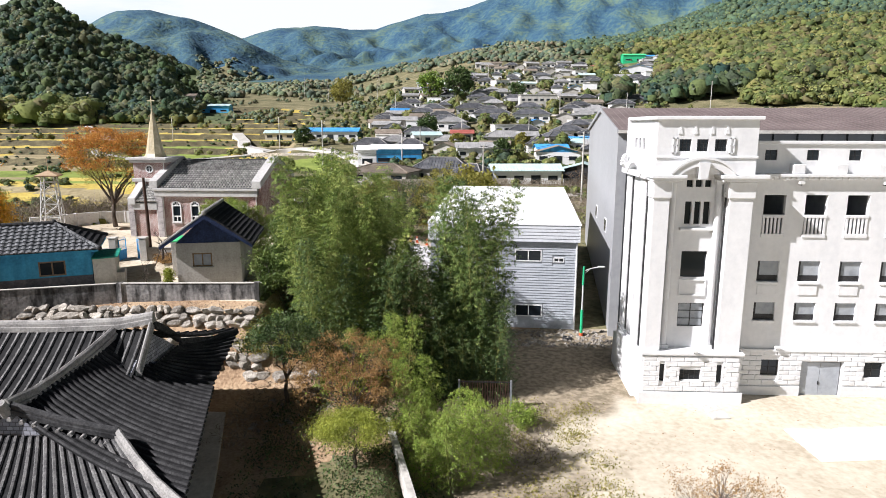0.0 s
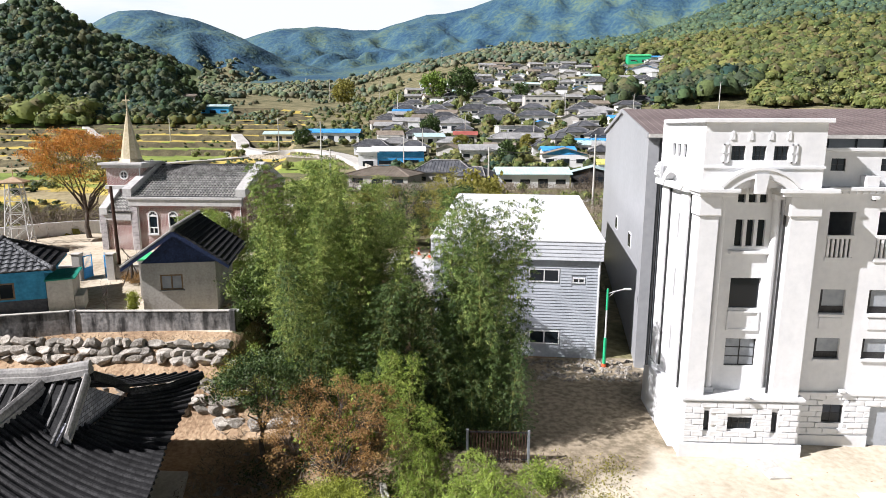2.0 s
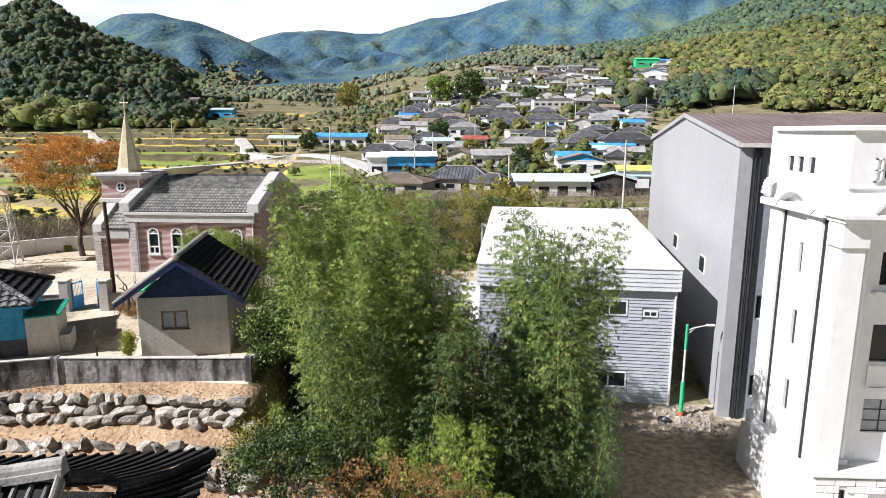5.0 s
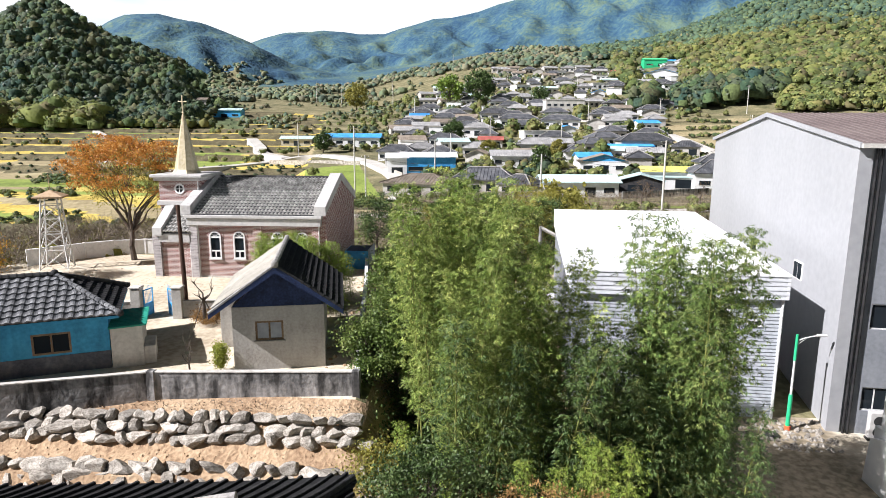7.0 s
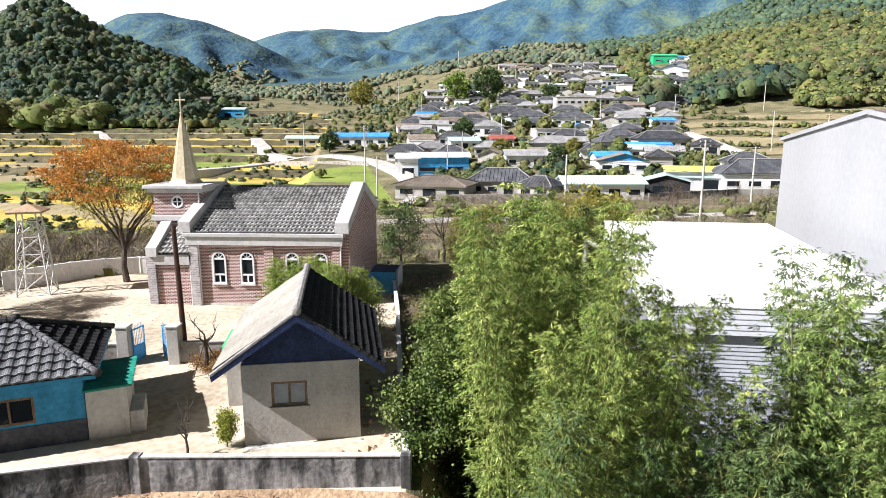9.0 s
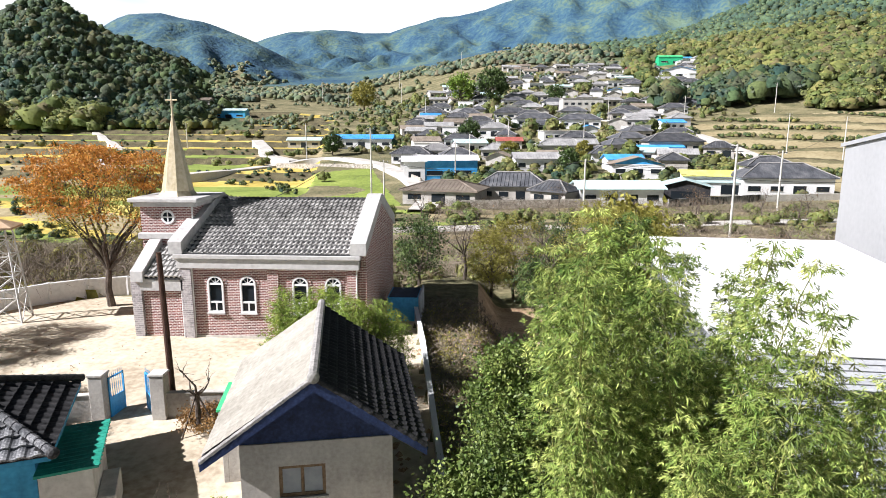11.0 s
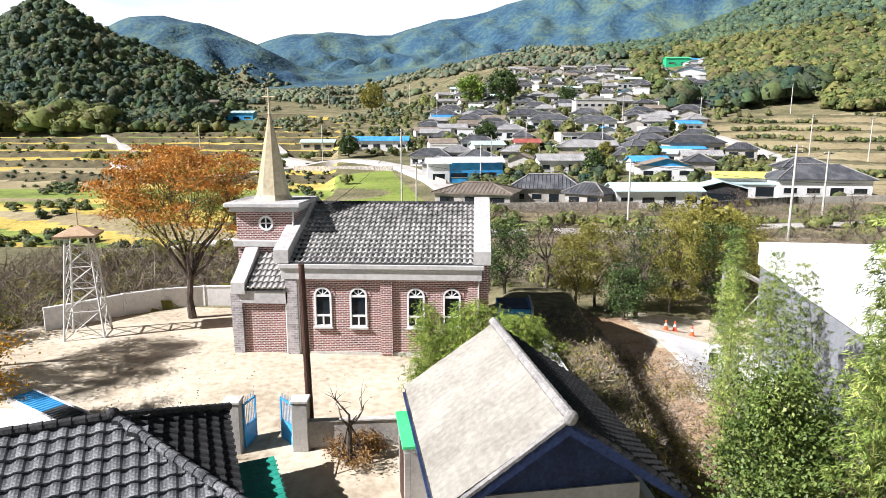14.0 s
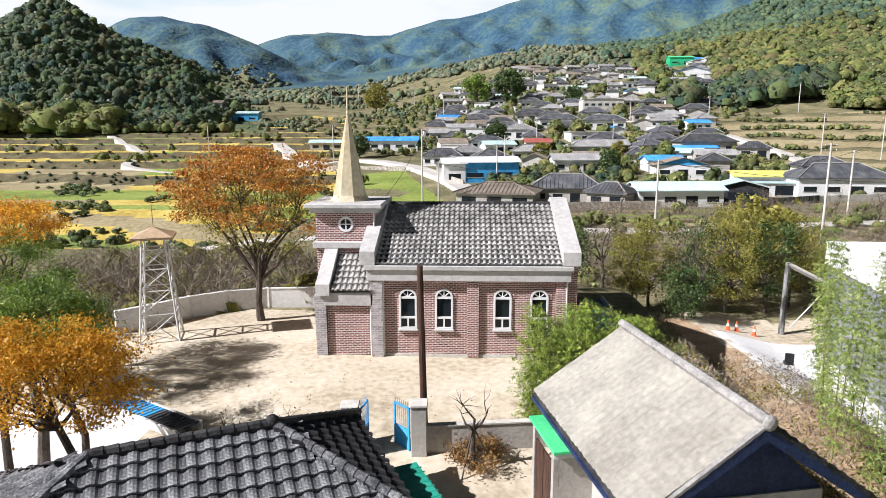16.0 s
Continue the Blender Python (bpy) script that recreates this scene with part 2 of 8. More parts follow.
M_SPIRE = mat("pale_gold_metal", [(0.46, 0.38, 0.24), (0.58, 0.50, 0.34), (0.65, 0.58, 0.43)], 0.9, 6, 0.45, 0.08, metal=0.25, streak=0.18)
M_BRICK = brick_mat("purple_red_brick", [(0.125, 0.05, 0.048), (0.19, 0.075, 0.066), (0.26, 0.108, 0.095)], (0.62, 0.56, 0.53), 0.25, 0.088)
M_GREYBRICK = brick_mat("grey_brick", [(0.22, 0.21, 0.215), (0.34, 0.32, 0.325), (0.46, 0.44, 0.44)], (0.46, 0.44, 0.43), 0.30, 0.11)
M_STONE = mat("grey_granite_boulder", [(0.14, 0.122, 0.10), (0.34, 0.31, 0.268), (0.55, 0.515, 0.46)], 2.0, 6, 0.95, 0.8, vary=0.35)
M_ORANGE = mat("orange_plastic", [(0.62, 0.10, 0.04), (0.72, 0.13, 0.05), (0.78, 0.18, 0.08)], 1.5, 6, 0.5, 0.05)
M_LAMPGREEN = mat("green_enamel", [(0.02, 0.36, 0.16), (0.03, 0.44, 0.20), (0.04, 0.50, 0.24)], 2, 6, 0.4, 0.05)
# The shade of rooms is put into this near-black colour.
M_INSIDE = mat("indoor_shade", [(0.015, 0.016, 0.018), (0.03, 0.03, 0.033), (0.05, 0.05, 0.05)], 0.6, 5, 0.9, 0.1)
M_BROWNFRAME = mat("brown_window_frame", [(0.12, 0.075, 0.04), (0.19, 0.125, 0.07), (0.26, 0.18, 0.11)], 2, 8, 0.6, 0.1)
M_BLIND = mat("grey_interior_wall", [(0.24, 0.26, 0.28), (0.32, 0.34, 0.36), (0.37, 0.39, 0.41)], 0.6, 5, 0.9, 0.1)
M_BROWNCAP = mat("faded_brown_sheet", [(0.32, 0.22, 0.13), (0.42, 0.30, 0.19), (0.48, 0.36, 0.25)], 1.0, 8, 0.7, 0.1)

M_GLASS = bpy.data.materials.new("window_glass")
M_GLASS.use_nodes = True
_g = M_GLASS.node_tree.nodes["Principled BSDF"]
_g.inputs["Base Color"].default_value, _g.inputs["Roughness"].default_value = (0.015, 0.02, 0.025, 1), 0.06
_g.inputs["Specular IOR Level"].default_value = 0.3

L_BAMBOO = leaf_mat("bamboo_leaf", [(0.05, 0.10, 0.018), (0.19, 0.265, 0.055), (0.49, 0.53, 0.16)], 0.14, 0.42, 0.24, 1.1)
# Darker copy of the bamboo leaf, with the right clump's shade in it.
L_GROVE = leaf_mat("shaded_bamboo_leaf", [(0.03, 0.065, 0.013), (0.12, 0.185, 0.042), (0.36, 0.42, 0.13)], 0.12, 0.42, 0.24, 1.1)
L_YOUNG = leaf_mat("young_bamboo_leaf", [(0.09, 0.15, 0.02), (0.21, 0.29, 0.045), (0.40, 0.44, 0.10)], 0.16, 0.4)
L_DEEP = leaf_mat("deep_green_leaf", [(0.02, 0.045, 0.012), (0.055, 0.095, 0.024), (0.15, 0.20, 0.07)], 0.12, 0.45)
L_BROAD = leaf_mat("broad_green_leaf", [(0.045, 0.085, 0.016), (0.11, 0.165, 0.035), (0.25, 0.29, 0.085)], 0.15, 0.4)
L_RUST = leaf_mat("rust_leaf", [(0.18, 0.095, 0.035), (0.31, 0.18, 0.065), (0.43, 0.28, 0.12)], 0.3)
L_ORANGE = leaf_mat("autumn_orange_leaf", [(0.27, 0.10, 0.02), (0.46, 0.20, 0.036), (0.54, 0.32, 0.09)], 0.4)
L_AMBER = leaf_mat("amber_leaf", [(0.40, 0.18, 0.016), (0.62, 0.33, 0.03), (0.74, 0.48, 0.07)], 0.45)
L_OLIVE = leaf_mat("olive_yellow_leaf", [(0.17, 0.17, 0.035), (0.29, 0.27, 0.06), (0.40, 0.36, 0.11)], 0.45)
L_NIWAKI = leaf_mat("yellow_green_needle", [(0.13, 0.16, 0.02), (0.27, 0.30, 0.045), (0.44, 0.46, 0.09)], 0.25)
L_PINE = leaf_mat("pine_needle", [(0.06, 0.12, 0.02), (0.16, 0.25, 0.04), (0.34, 0.42, 0.09)], 0.22, 0.45)
L_FARDARK = leaf_mat("far_dark_foliage", [(0.016, 0.034, 0.02), (0.034, 0.056, 0.026), (0.09, 0.11, 0.045)], 0.15, 0.2, scale=0.08)
L_FARMID = leaf_mat("far_mixed_foliage", [(0.085, 0.12, 0.035), (0.16, 0.19, 0.055), (0.28, 0.27, 0.09)], 0.2, 0.14, scale=0.09)


def wood_mat(name, cols, scale=0.06, fine=8, bump=1.0):
    """Tree crowns: each crown takes a colour of its own, broken up by noise."""
    m = mat(name, [(0.5, 0.5, 0.52), (1.0, 1.0, 1.0), (1.5, 1.48, 1.4)], scale, fine, 0.95, bump)
    n, l = m.node_tree.nodes, m.node_tree.links
    b = n["Principled BSDF"]
    old = b.inputs["Base Color"].links[0].from_socket
    info, ramp, mul = n.new("ShaderNodeNewGeometry"), n.new("ShaderNodeValToRGB"), n.new("ShaderNodeMixRGB")
    e = ramp.color_ramp.elements
    e[0].position, e[0].color = 0.0, (*cols[0], 1)
    e[1].position, e[1].color = 1.0, (*cols[-1], 1)
    for k, c in enumerate(cols[1:-1]):
        e.new((k + 1) / (len(cols) - 1)).color = (*c, 1)
    l.new(info.outputs["Random Per Island"], ramp.inputs["Fac"])
    mul.blend_type, mul.inputs["Fac"].default_value = "MULTIPLY", 1.0
    l.new(ramp.outputs["Color"], mul.inputs["Color1"])
    l.new(old, mul.inputs["Color2"])
    l.new(mul.outputs["Color"], b.inputs["Base Color"])
    return m


W_DARK = wood_mat("far_dark_woods", [(0.020, 0.048, 0.040), (0.045, 0.078, 0.034), (0.085, 0.11, 0.04), (0.03, 0.06, 0.04), (0.10, 0.10, 0.045), (0.024, 0.054, 0.046)], 0.09)
W_MID = wood_mat("far_mixed_woods", [(0.045, 0.07, 0.024), (0.08, 0.105, 0.03), (0.12, 0.13, 0.038), (0.15, 0.14, 0.05), (0.065, 0.09, 0.03), (0.115, 0.095, 0.045), (0.05, 0.078, 0.034)], 0.03, 14)
# Distance haze is put into the next two as a pale blue-green tint.
W_GREEN = wood_mat("hazed_upper_woods", [(0.04, 0.075, 0.055), (0.06, 0.10, 0.06), (0.085, 0.12, 0.06), (0.05, 0.085, 0.065)], 0.03, 12, 0.7)
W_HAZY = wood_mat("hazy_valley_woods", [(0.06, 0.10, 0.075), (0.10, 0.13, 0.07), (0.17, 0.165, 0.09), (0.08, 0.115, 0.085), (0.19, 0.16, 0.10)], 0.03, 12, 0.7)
# Haze blue, sunlit green and valley shade are mixed into the mountain colour.
M_FARGROUND = mat("hazed_mountain_woods", [(0.018, 0.058, 0.115), (0.044, 0.10, 0.135), (0.105, 0.16, 0.115)], 0.016, 9, 0.95, 1.0)
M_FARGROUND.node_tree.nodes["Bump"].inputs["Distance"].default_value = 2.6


def court_mat():
    """Trodden sand that gives way to brown, weedy earth towards the grove."""
    m = mat("court_sand", [(0.40, 0.345, 0.26), (0.53, 0.47, 0.37), (0.62, 0.565, 0.465)], 0.22, 14, 0.95, 0.12)
    n, l = m.node_tree.nodes, m.node_tree.links
    b = n["Principled BSDF"]
    at, sep = n.new("ShaderNodeTexCoord"), n.new("ShaderNodeSeparateXYZ")
    l.new(at.outputs["Object"], sep.inputs[0])
    noise, fine = n.new("ShaderNodeTexNoise"), n.new("ShaderNodeTexNoise")
    noise.inputs["Scale"].default_value, noise.inputs["Detail"].default_value = 0.35, 8
    fine.inputs["Scale"].default_value, fine.inputs["Detail"].default_value = 3.0, 6
    for t in (noise, fine):
        l.new(at.outputs["Object"], t.inputs["Vector"])
    fac = n.new("ShaderNodeMath")
    fac.operation = "MULTIPLY_ADD"
    l.new(noise.outputs["Fac"], fac.inputs[0])
    fac.inputs[1].default_value = 9.0
    north = n.new("ShaderNodeMapRange")
    north.inputs["From Min"].default_value, north.inputs["From Max"].default_value = 30.0, 35.0
    north.inputs["To Min"].default_value, north.inputs["To Max"].default_value = 0.0, -6.5
    l.new(sep.outputs["Y"], north.inputs["Value"])
    east = n.new("ShaderNodeMath")
    l.new(sep.outputs["X"], east.inputs[0])
    l.new(north.outputs["Result"], east.inputs[1])
    l.new(east.outputs[0], fac.inputs[2])
    rng = n.new("ShaderNodeMapRange")
    rng.interpolation_type = "SMOOTHSTEP"
    rng.inputs["From Min"].default_value, rng.inputs["From Max"].default_value = 15.0, 18.2
    l.new(fac.outputs[0], rng.inputs["Value"])
    earth = n.new("ShaderNodeValToRGB")
    e = earth.color_ramp.elements
    e[0].position, e[0].color = 0.36, (0.17, 0.14, 0.095, 1)
    e[1].position, e[1].color = 0.62, (0.32, 0.265, 0.19, 1)
    l.new(fine.outputs["Fac"], earth.inputs["Fac"])
    mix = n.new("ShaderNodeMixRGB")
    old = b.inputs["Base Color"].links[0].from_socket
    l.new(rng.outputs["Result"], mix.inputs["Fac"])
    l.new(earth.outputs["Color"], mix.inputs["Color1"])
    l.new(old, mix.inputs["Color2"])
    l.new(mix.outputs["Color"], b.inputs["Base Color"])
    return m


M_COURT = court_mat()


# ---- building blocks ----
def part(name, bm, material, parent=None, label="", smooth=False):
    """Links a bmesh as one mesh object under a thing or a part."""
    me = bpy.data.meshes.new(name)
    bm.to_mesh(me)
    bm.free()
    me.materials.append(material)
    if smooth:
        me.polygons.foreach_set("use_smooth", [True] * len(me.polygons))
    ob = new(name, me)
    if parent:
        ob.parent = parent
    return tagged(ob, label)


def thing(name, label, category, at=(0, 0, 0), turn=0.0, group="", kind=""):
    """An Empty at the base of a thing; its parts are built in its own axes."""
    ob = new(name)
    ob.matrix_world = pose(*at, 0, 0, turn)
    return tagged(ob, label, category, group, kind)


def arrays(name, verts, faces, material, parent=None, smooth=False):
    me = bpy.data.meshes.new(name)
    me.from_pydata(verts, [], faces)
    me.materials.append(material)
    if smooth:
        me.polygons.foreach_set("use_smooth", [True] * len(me.polygons))
    ob = new(name, me)
    if parent:
        ob.parent = parent
    return ob


def bx(bm, x0, x1, y0, y1, z0, z1, bevel=0.0):
    vs = [bm.verts.new((x, y, z)) for z in (z0, z1) for x, y in ((x0, y0), (x1, y0), (x1, y1), (x0, y1))]
    fs = [bm.faces.new([vs[i] for i in q]) for q in ((3, 2, 1, 0), (4, 5, 6, 7), (0, 1, 5, 4), (1, 2, 6, 5), (2, 3, 7, 6), (3, 0, 4, 7))]
    if bevel:
        bmesh.ops.bevel(bm, geom=list({e for f in fs for e in f.edges}), offset=bevel, segments=1, affect="EDGES", clamp_overlap=True)
    return bm


def box(x0, x1, y0, y1, z0, z1, bevel=0.0):
    return bx(bmesh.new(), x0, x1, y0, y1, z0, z1, bevel)


def rod(bm, p, q, r0, r1=None, n=6, cap=True):
    p, q = Vector(p), Vector(q)
    r1 = r0 if r1 is None else r1
    d = (q - p).normalized()
    a = d.cross(Vector((0, 0, 1)) if abs(d.z) < 0.95 else Vector((1, 0, 0))).normalized()
    b = d.cross(a)
    ring = [[bm.verts.new(c + (a * math.cos(2 * math.pi * i / n) + b * math.sin(2 * math.pi * i / n)) * r) for i in range(n)] for c, r in ((p, r0), (q, r1))]
    for i in range(n):
        bm.faces.new((ring[0][i], ring[0][(i + 1) % n], ring[1][(i + 1) % n], ring[1][i]))
    if cap:
        bm.faces.new(ring[0][::-1])
        bm.faces.new(ring[1])
    return bm


def loft(bm, pts, radii, n=6):
    """One closed tube through the points, with a radius at each."""
    rings = []
    for i, p in enumerate(pts):
        d = (Vector(pts[min(i + 1, len(pts) - 1)]) - Vector(pts[max(i - 1, 0)])).normalized()
        a = d.cross(Vector((0, 0, 1)) if abs(d.z) < 0.95 else Vector((1, 0, 0))).normalized()
        b = d.cross(a)
        rings.append([bm.verts.new(Vector(p) + (a * math.cos(2 * math.pi * k / n) + b * math.sin(2 * math.pi * k / n)) * radii[i]) for k in range(n)])
    for u, v in zip(rings, rings[1:]):
        for k in range(n):
            bm.faces.new((u[k], u[(k + 1) % n], v[(k + 1) % n], v[k]))
    bm.faces.new(rings[0][::-1])
    bm.faces.new(rings[-1])
    return bm


def tube(bm, pts, r, n=6):
    for p, q in zip(pts, pts[1:]):
        rod(bm, p, q, r, r, n)
    return bm


def prism(bm, pts, axis, a, b):
    """A flat outline pushed along an axis: for axis y the outline is (x, z), for x (y, z), for z (x, y)."""
    def at(u, v, w):
        return {"y": (u, w, v), "x": (w, u, v), "z": (u, v, w)}[axis]
    lo, hi = [bm.verts.new(at(u, v, a)) for u, v in pts], [bm.verts.new(at(u, v, b)) for u, v in pts]
    n = len(pts)
    bm.faces.new(lo)
    bm.faces.new(hi[::-1])
    for i in range(n):
        bm.faces.new((lo[i], hi[i], hi[(i + 1) % n], lo[(i + 1) % n]))
    bmesh.ops.recalc_face_normals(bm, faces=bm.faces)
    return bm


def wall_y(bm, x0, x1, z0, z1, y0, y1, holes):
    """A wall across y with real openings (x0, x1, z0, z1)."""
    xs = sorted({x0, x1, *[h[0] for h in holes], *[h[1] for h in holes]})
    zs = sorted({z0, z1, *[h[2] for h in holes], *[h[3] for h in holes]})
    def solid(i, j):
        if not (0 <= i < len(xs) - 1 and 0 <= j < len(zs) - 1):
            return False
        cx, cz = (xs[i] + xs[i + 1]) / 2, (zs[j] + zs[j + 1]) / 2
        return not any(h[0] < cx < h[1] and h[2] < cz < h[3] for h in holes)
    v = {}
    def vt(i, j, k):
        if (i, j, k) not in v:
            v[i, j, k] = bm.verts.new((xs[i], (y0, y1)[k], zs[j]))
        return v[i, j, k]
    for i in range(len(xs) - 1):
        for j in range(len(zs) - 1):
            if not solid(i, j):
                continue
            bm.faces.new((vt(i, j, 0), vt(i + 1, j, 0), vt(i + 1, j + 1, 0), vt(i, j + 1, 0)))
            bm.faces.new((vt(i, j, 1), vt(i, j + 1, 1), vt(i + 1, j + 1, 1), vt(i + 1, j, 1)))
            if not solid(i - 1, j):
                bm.faces.new((vt(i, j, 0), vt(i, j + 1, 0), vt(i, j + 1, 1), vt(i, j, 1)))
            if not solid(i + 1, j):
                bm.faces.new((vt(i + 1, j, 0), vt(i + 1, j, 1), vt(i + 1, j + 1, 1), vt(i + 1, j + 1, 0)))
            if not solid(i, j - 1):
                bm.faces.new((vt(i, j, 0), vt(i, j, 1), vt(i + 1, j, 1), vt(i + 1, j, 0)))
            if not solid(i, j + 1):
                bm.faces.new((vt(i, j + 1, 0), vt(i + 1, j + 1, 0), vt(i + 1, j + 1, 1), vt(i, j + 1, 1)))
    return bm


def sash(parent, x0, x1, z0, z1, y, material=None, cols=2, rows=1, t=0.05, glass=None, depth=0.06, name="window"):
    """A glazed window across y: frame, bars and panes as parts."""
    w = new(name)
    w.parent = parent
    bm = bmesh.new()
    bx(bm, x0, x1, y, y + depth, z0, z0 + t)
    bx(bm, x0, x1, y, y + depth, z1 - t, z1)
    bx(bm, x0, x0 + t, y, y + depth, z0 + t, z1 - t)
    bx(bm, x1 - t, x1, y, y + depth, z0 + t, z1 - t)
    for i in range(1, cols):
        c = x0 + (x1 - x0) * i / cols
        bx(bm, c - t * 0.4, c + t * 0.4, y + 0.008, y + depth, z0 + t, z1 - t)
    for j in range(1, rows):
        c = z0 + (z1 - z0) * j / rows
        bx(bm, x0 + t, x1 - t, y + 0.012, y + depth, c - t * 0.4, c + t * 0.4)
    part("window_frame", bm, material or M_WHITE, w)
    for i in range(cols):
        a, b = x0 + (x1 - x0) * i / cols + t * 0.5, x0 + (x1 - x0) * (i + 1) / cols - t * 0.5
        part("pane", box(a, b, y + 0.03, y + 0.036, z0 + t * 0.9, z1 - t * 0.9), glass or M_GLASS, w)
    return w


# ---- ground: one sheet to the horizon ----
def ss(a, b, v):
    k = np.clip((v - a) / (b - a), 0, 1)
    return k * k * (3 - 2 * k)


def ripple(x, y, s):
    return np.sin(x * 1.3 / s + 1.7 * np.sin(y * 0.9 / s)) * 0.5 + np.sin(y * 1.1 / s + 1.3 * np.sin(x * 0.7 / s) + 2.1) * 0.5


def valley(x, y):
    """The valley floor and the hills round it."""
    mid = np.interp(y, [50, 75, 110, 150, 180, 216, 240, 270, 340, 444, 600, 800, 1000, 1300, 1800], [-4.0, -2.8, -2.3, -2.6, 0.2, 2.2, 5.5, 10.5, 21, 42, 73, 106, 128, 170, 200])
    left = np.interp(y, [50, 75, 110, 150, 180, 216, 250, 300, 380, 450, 600, 800, 1000, 1300, 1800], [-4.0, -3.2, -2.8, -2.2, -0.8, 1.6, 5.0, 10.0, 18.0, 25.0, 40, 66, 95, 140, 180])
    u = (x - 7.5) / np.maximum(y + 1.3, 30)
    z = left + (mid - left) * ss(-0.22, 0.06, u)
    rise = np.interp(y, [60, 200, 300, 400, 600, 800, 1000, 1300, 1800], [0, 0.5, 6, 16, 26, 55, 105, 190, 260])
    z = z + rise * ss(0.16, 0.55, u)
    lump = ripple(x, y, 45) * 4 + ripple(x + 300, y, 21) * 1.6
    fold = ripple(x * 1.5, y * 0.8, 19) * 7 + ripple(x + 90, y * 0.7, 9) * 2.5
    near_hill = np.interp(u, [-1.6, -0.90, -0.76, -0.721, -0.703, -0.686, -0.656, -0.639, -0.625, -0.609, -0.57, -0.535, -0.50, -0.463, -0.44, -0.42, -0.405, -0.385], [60, 66, 74, 79, 84, 87, 86, 82, 78, 72, 63, 58, 53, 48, 41, 31, 16, 0])
    z = np.maximum(z, np.where(near_hill > 1, near_hill * np.exp(-(((y - 440) / 85.0) ** 2)) + lump * 0.5 * (near_hill > 20), 0) - 14 * (1 - ss(5, 40, near_hill * np.exp(-(((y - 440) / 85.0) ** 2)))))
    far_a = np.interp(u, [-1.2, -0.75, -0.62, -0.596, -0.57, -0.556, -0.54, -0.52, -0.489, -0.459, -0.435, -0.39, -0.346, -0.29, -0.2, -0.1], [110, 120, 130, 153, 169, 176, 182, 183, 181, 172, 167, 151, 137, 108, 85, 60])
    z = np.maximum(z, far_a * np.exp(-(((y - 1000) / 260.0) ** 2)) + lump * ss(600, 900, y) + fold * ss(650, 800, y) * (1 - np.exp(-(((y - 985) / 90.0) ** 2))) - 60 * (1 - ss(450, 650, y)))
    far_b = np.interp(u, [-1.2, -0.5, -0.346, -0.325, -0.29, -0.239, -0.203, -0.181, -0.142, -0.114, -0.069, -0.04, 0.0, 0.029, 0.154, 0.332, 0.66, 1.2], [140, 160, 186, 197, 210, 217, 211, 205, 203, 218, 235, 236, 247, 264, 324, 389, 480, 530])
    z = np.maximum(z, far_b * np.exp(-(((y - 1400) / 420.0) ** 2)) + lump * ss(600, 900, y) + fold * 1.4 * ss(650, 850, y) * (1 - np.exp(-(((y - 1320) / 120.0) ** 2))) - 60 * (1 - ss(450, 650, y)))
    return z


def terrace(x, y, z):
    """Rice terraces on the valley floor, level within each field."""
    step = 2.2
    s = z / step + 0.25 * ripple(x, y, 26)
    k = np.floor(s)
    f = s - k
    return step * (k + ss(0.78, 1.0, f)) - 0.15, k


def is_field(x, y):
    a = ss(-34, -48, x + 0.0 * y) * ss(92, 104, y) * ss(430, 400, y) * ss(-0.98, -0.94, x / np.maximum(y, 1))
    cut = -30 - 0.20 * (y - 100)
    a = np.where(x < cut, a, 0)
    b = np.where((x > 62 + 0.08 * (y - 150)) & (x < 175) & (y > 120) & (y < 292), 1.0, 0.0)
    return np.maximum(a, b) > 0.5


def ground_z(x, y):
    x, y = np.asarray(x, float), np.asarray(y, float)
    far = valley(x, y)
    stepped, _ = terrace(x, y, far)
    far = np.where(is_field(x, y) & (x < 0), stepped, far)
    lot = np.interp(y, [36.5, 42, 52, 60], [-0.75, -0.65, 0.0, 0.0])
    bank = np.interp(y, [26, 31.2, 32.4, 33.0, 33.15, 33.5, 34.4, 34.55, 34.95, 35.15, 36.5, 36.9], [-5.2, -5.0, -4.4, -3.9, -2.65, -2.45, -2.1, -1.85, -1.35, -1.15, -0.95, -0.75])
    south = np.where(y < 26, -5.2, np.where(y < 36.9, bank, lot))
    low = np.interp(y, [20, 30, 44, 52, 66, 80], [-6.0, -5.95, -5.45, -4.6, -3.2, -2.7])
    ledge = np.interp(y, [18, 30, 38, 44, 60, 68], [-5.0, -4.6, -3.4, -2.5, -1.9, -2.4])
    e1 = ss(-5.6, -3.6, x) * ss(30, 37, y) + ss(-3.5, 2.5, x) * (1 - ss(30, 37, y))
    near = south * (1 - e1) + ledge * e1
    e2 = ss(-0.5, 4.5, x) * ss(36, 46, y) + ss(4.0, 5.2, x) * (1 - ss(36, 46, y))
    near = near * (1 - e2) + low * e2
    west = ss(-38, -46, x) * ss(40, 50, y)
    near = near * (1 - west) + (-3.0) * west
    out = ss(63.2, 70, y + 0.0 * x) * ss(-9.0, -12.0, x) + ss(66, 84, y) * (1 - ss(-9.0, -12.0, x))
    edge = -31.5 + (y - 60.7) * 1.6
    behind = np.where((y > 57.5) & (x < -20), ss(0.6, 5.0, edge - x), 0)
    k = np.clip(np.maximum(out, behind), 0, 1)
    z = near * (1 - k) + far * k
    return z + 0.05 * ripple(x, y, 2.3) * (1 - ss(60, 90, y))


def spaced(*runs):
    return np.concatenate([np.arange(a, b, s) for a, b, s in runs])


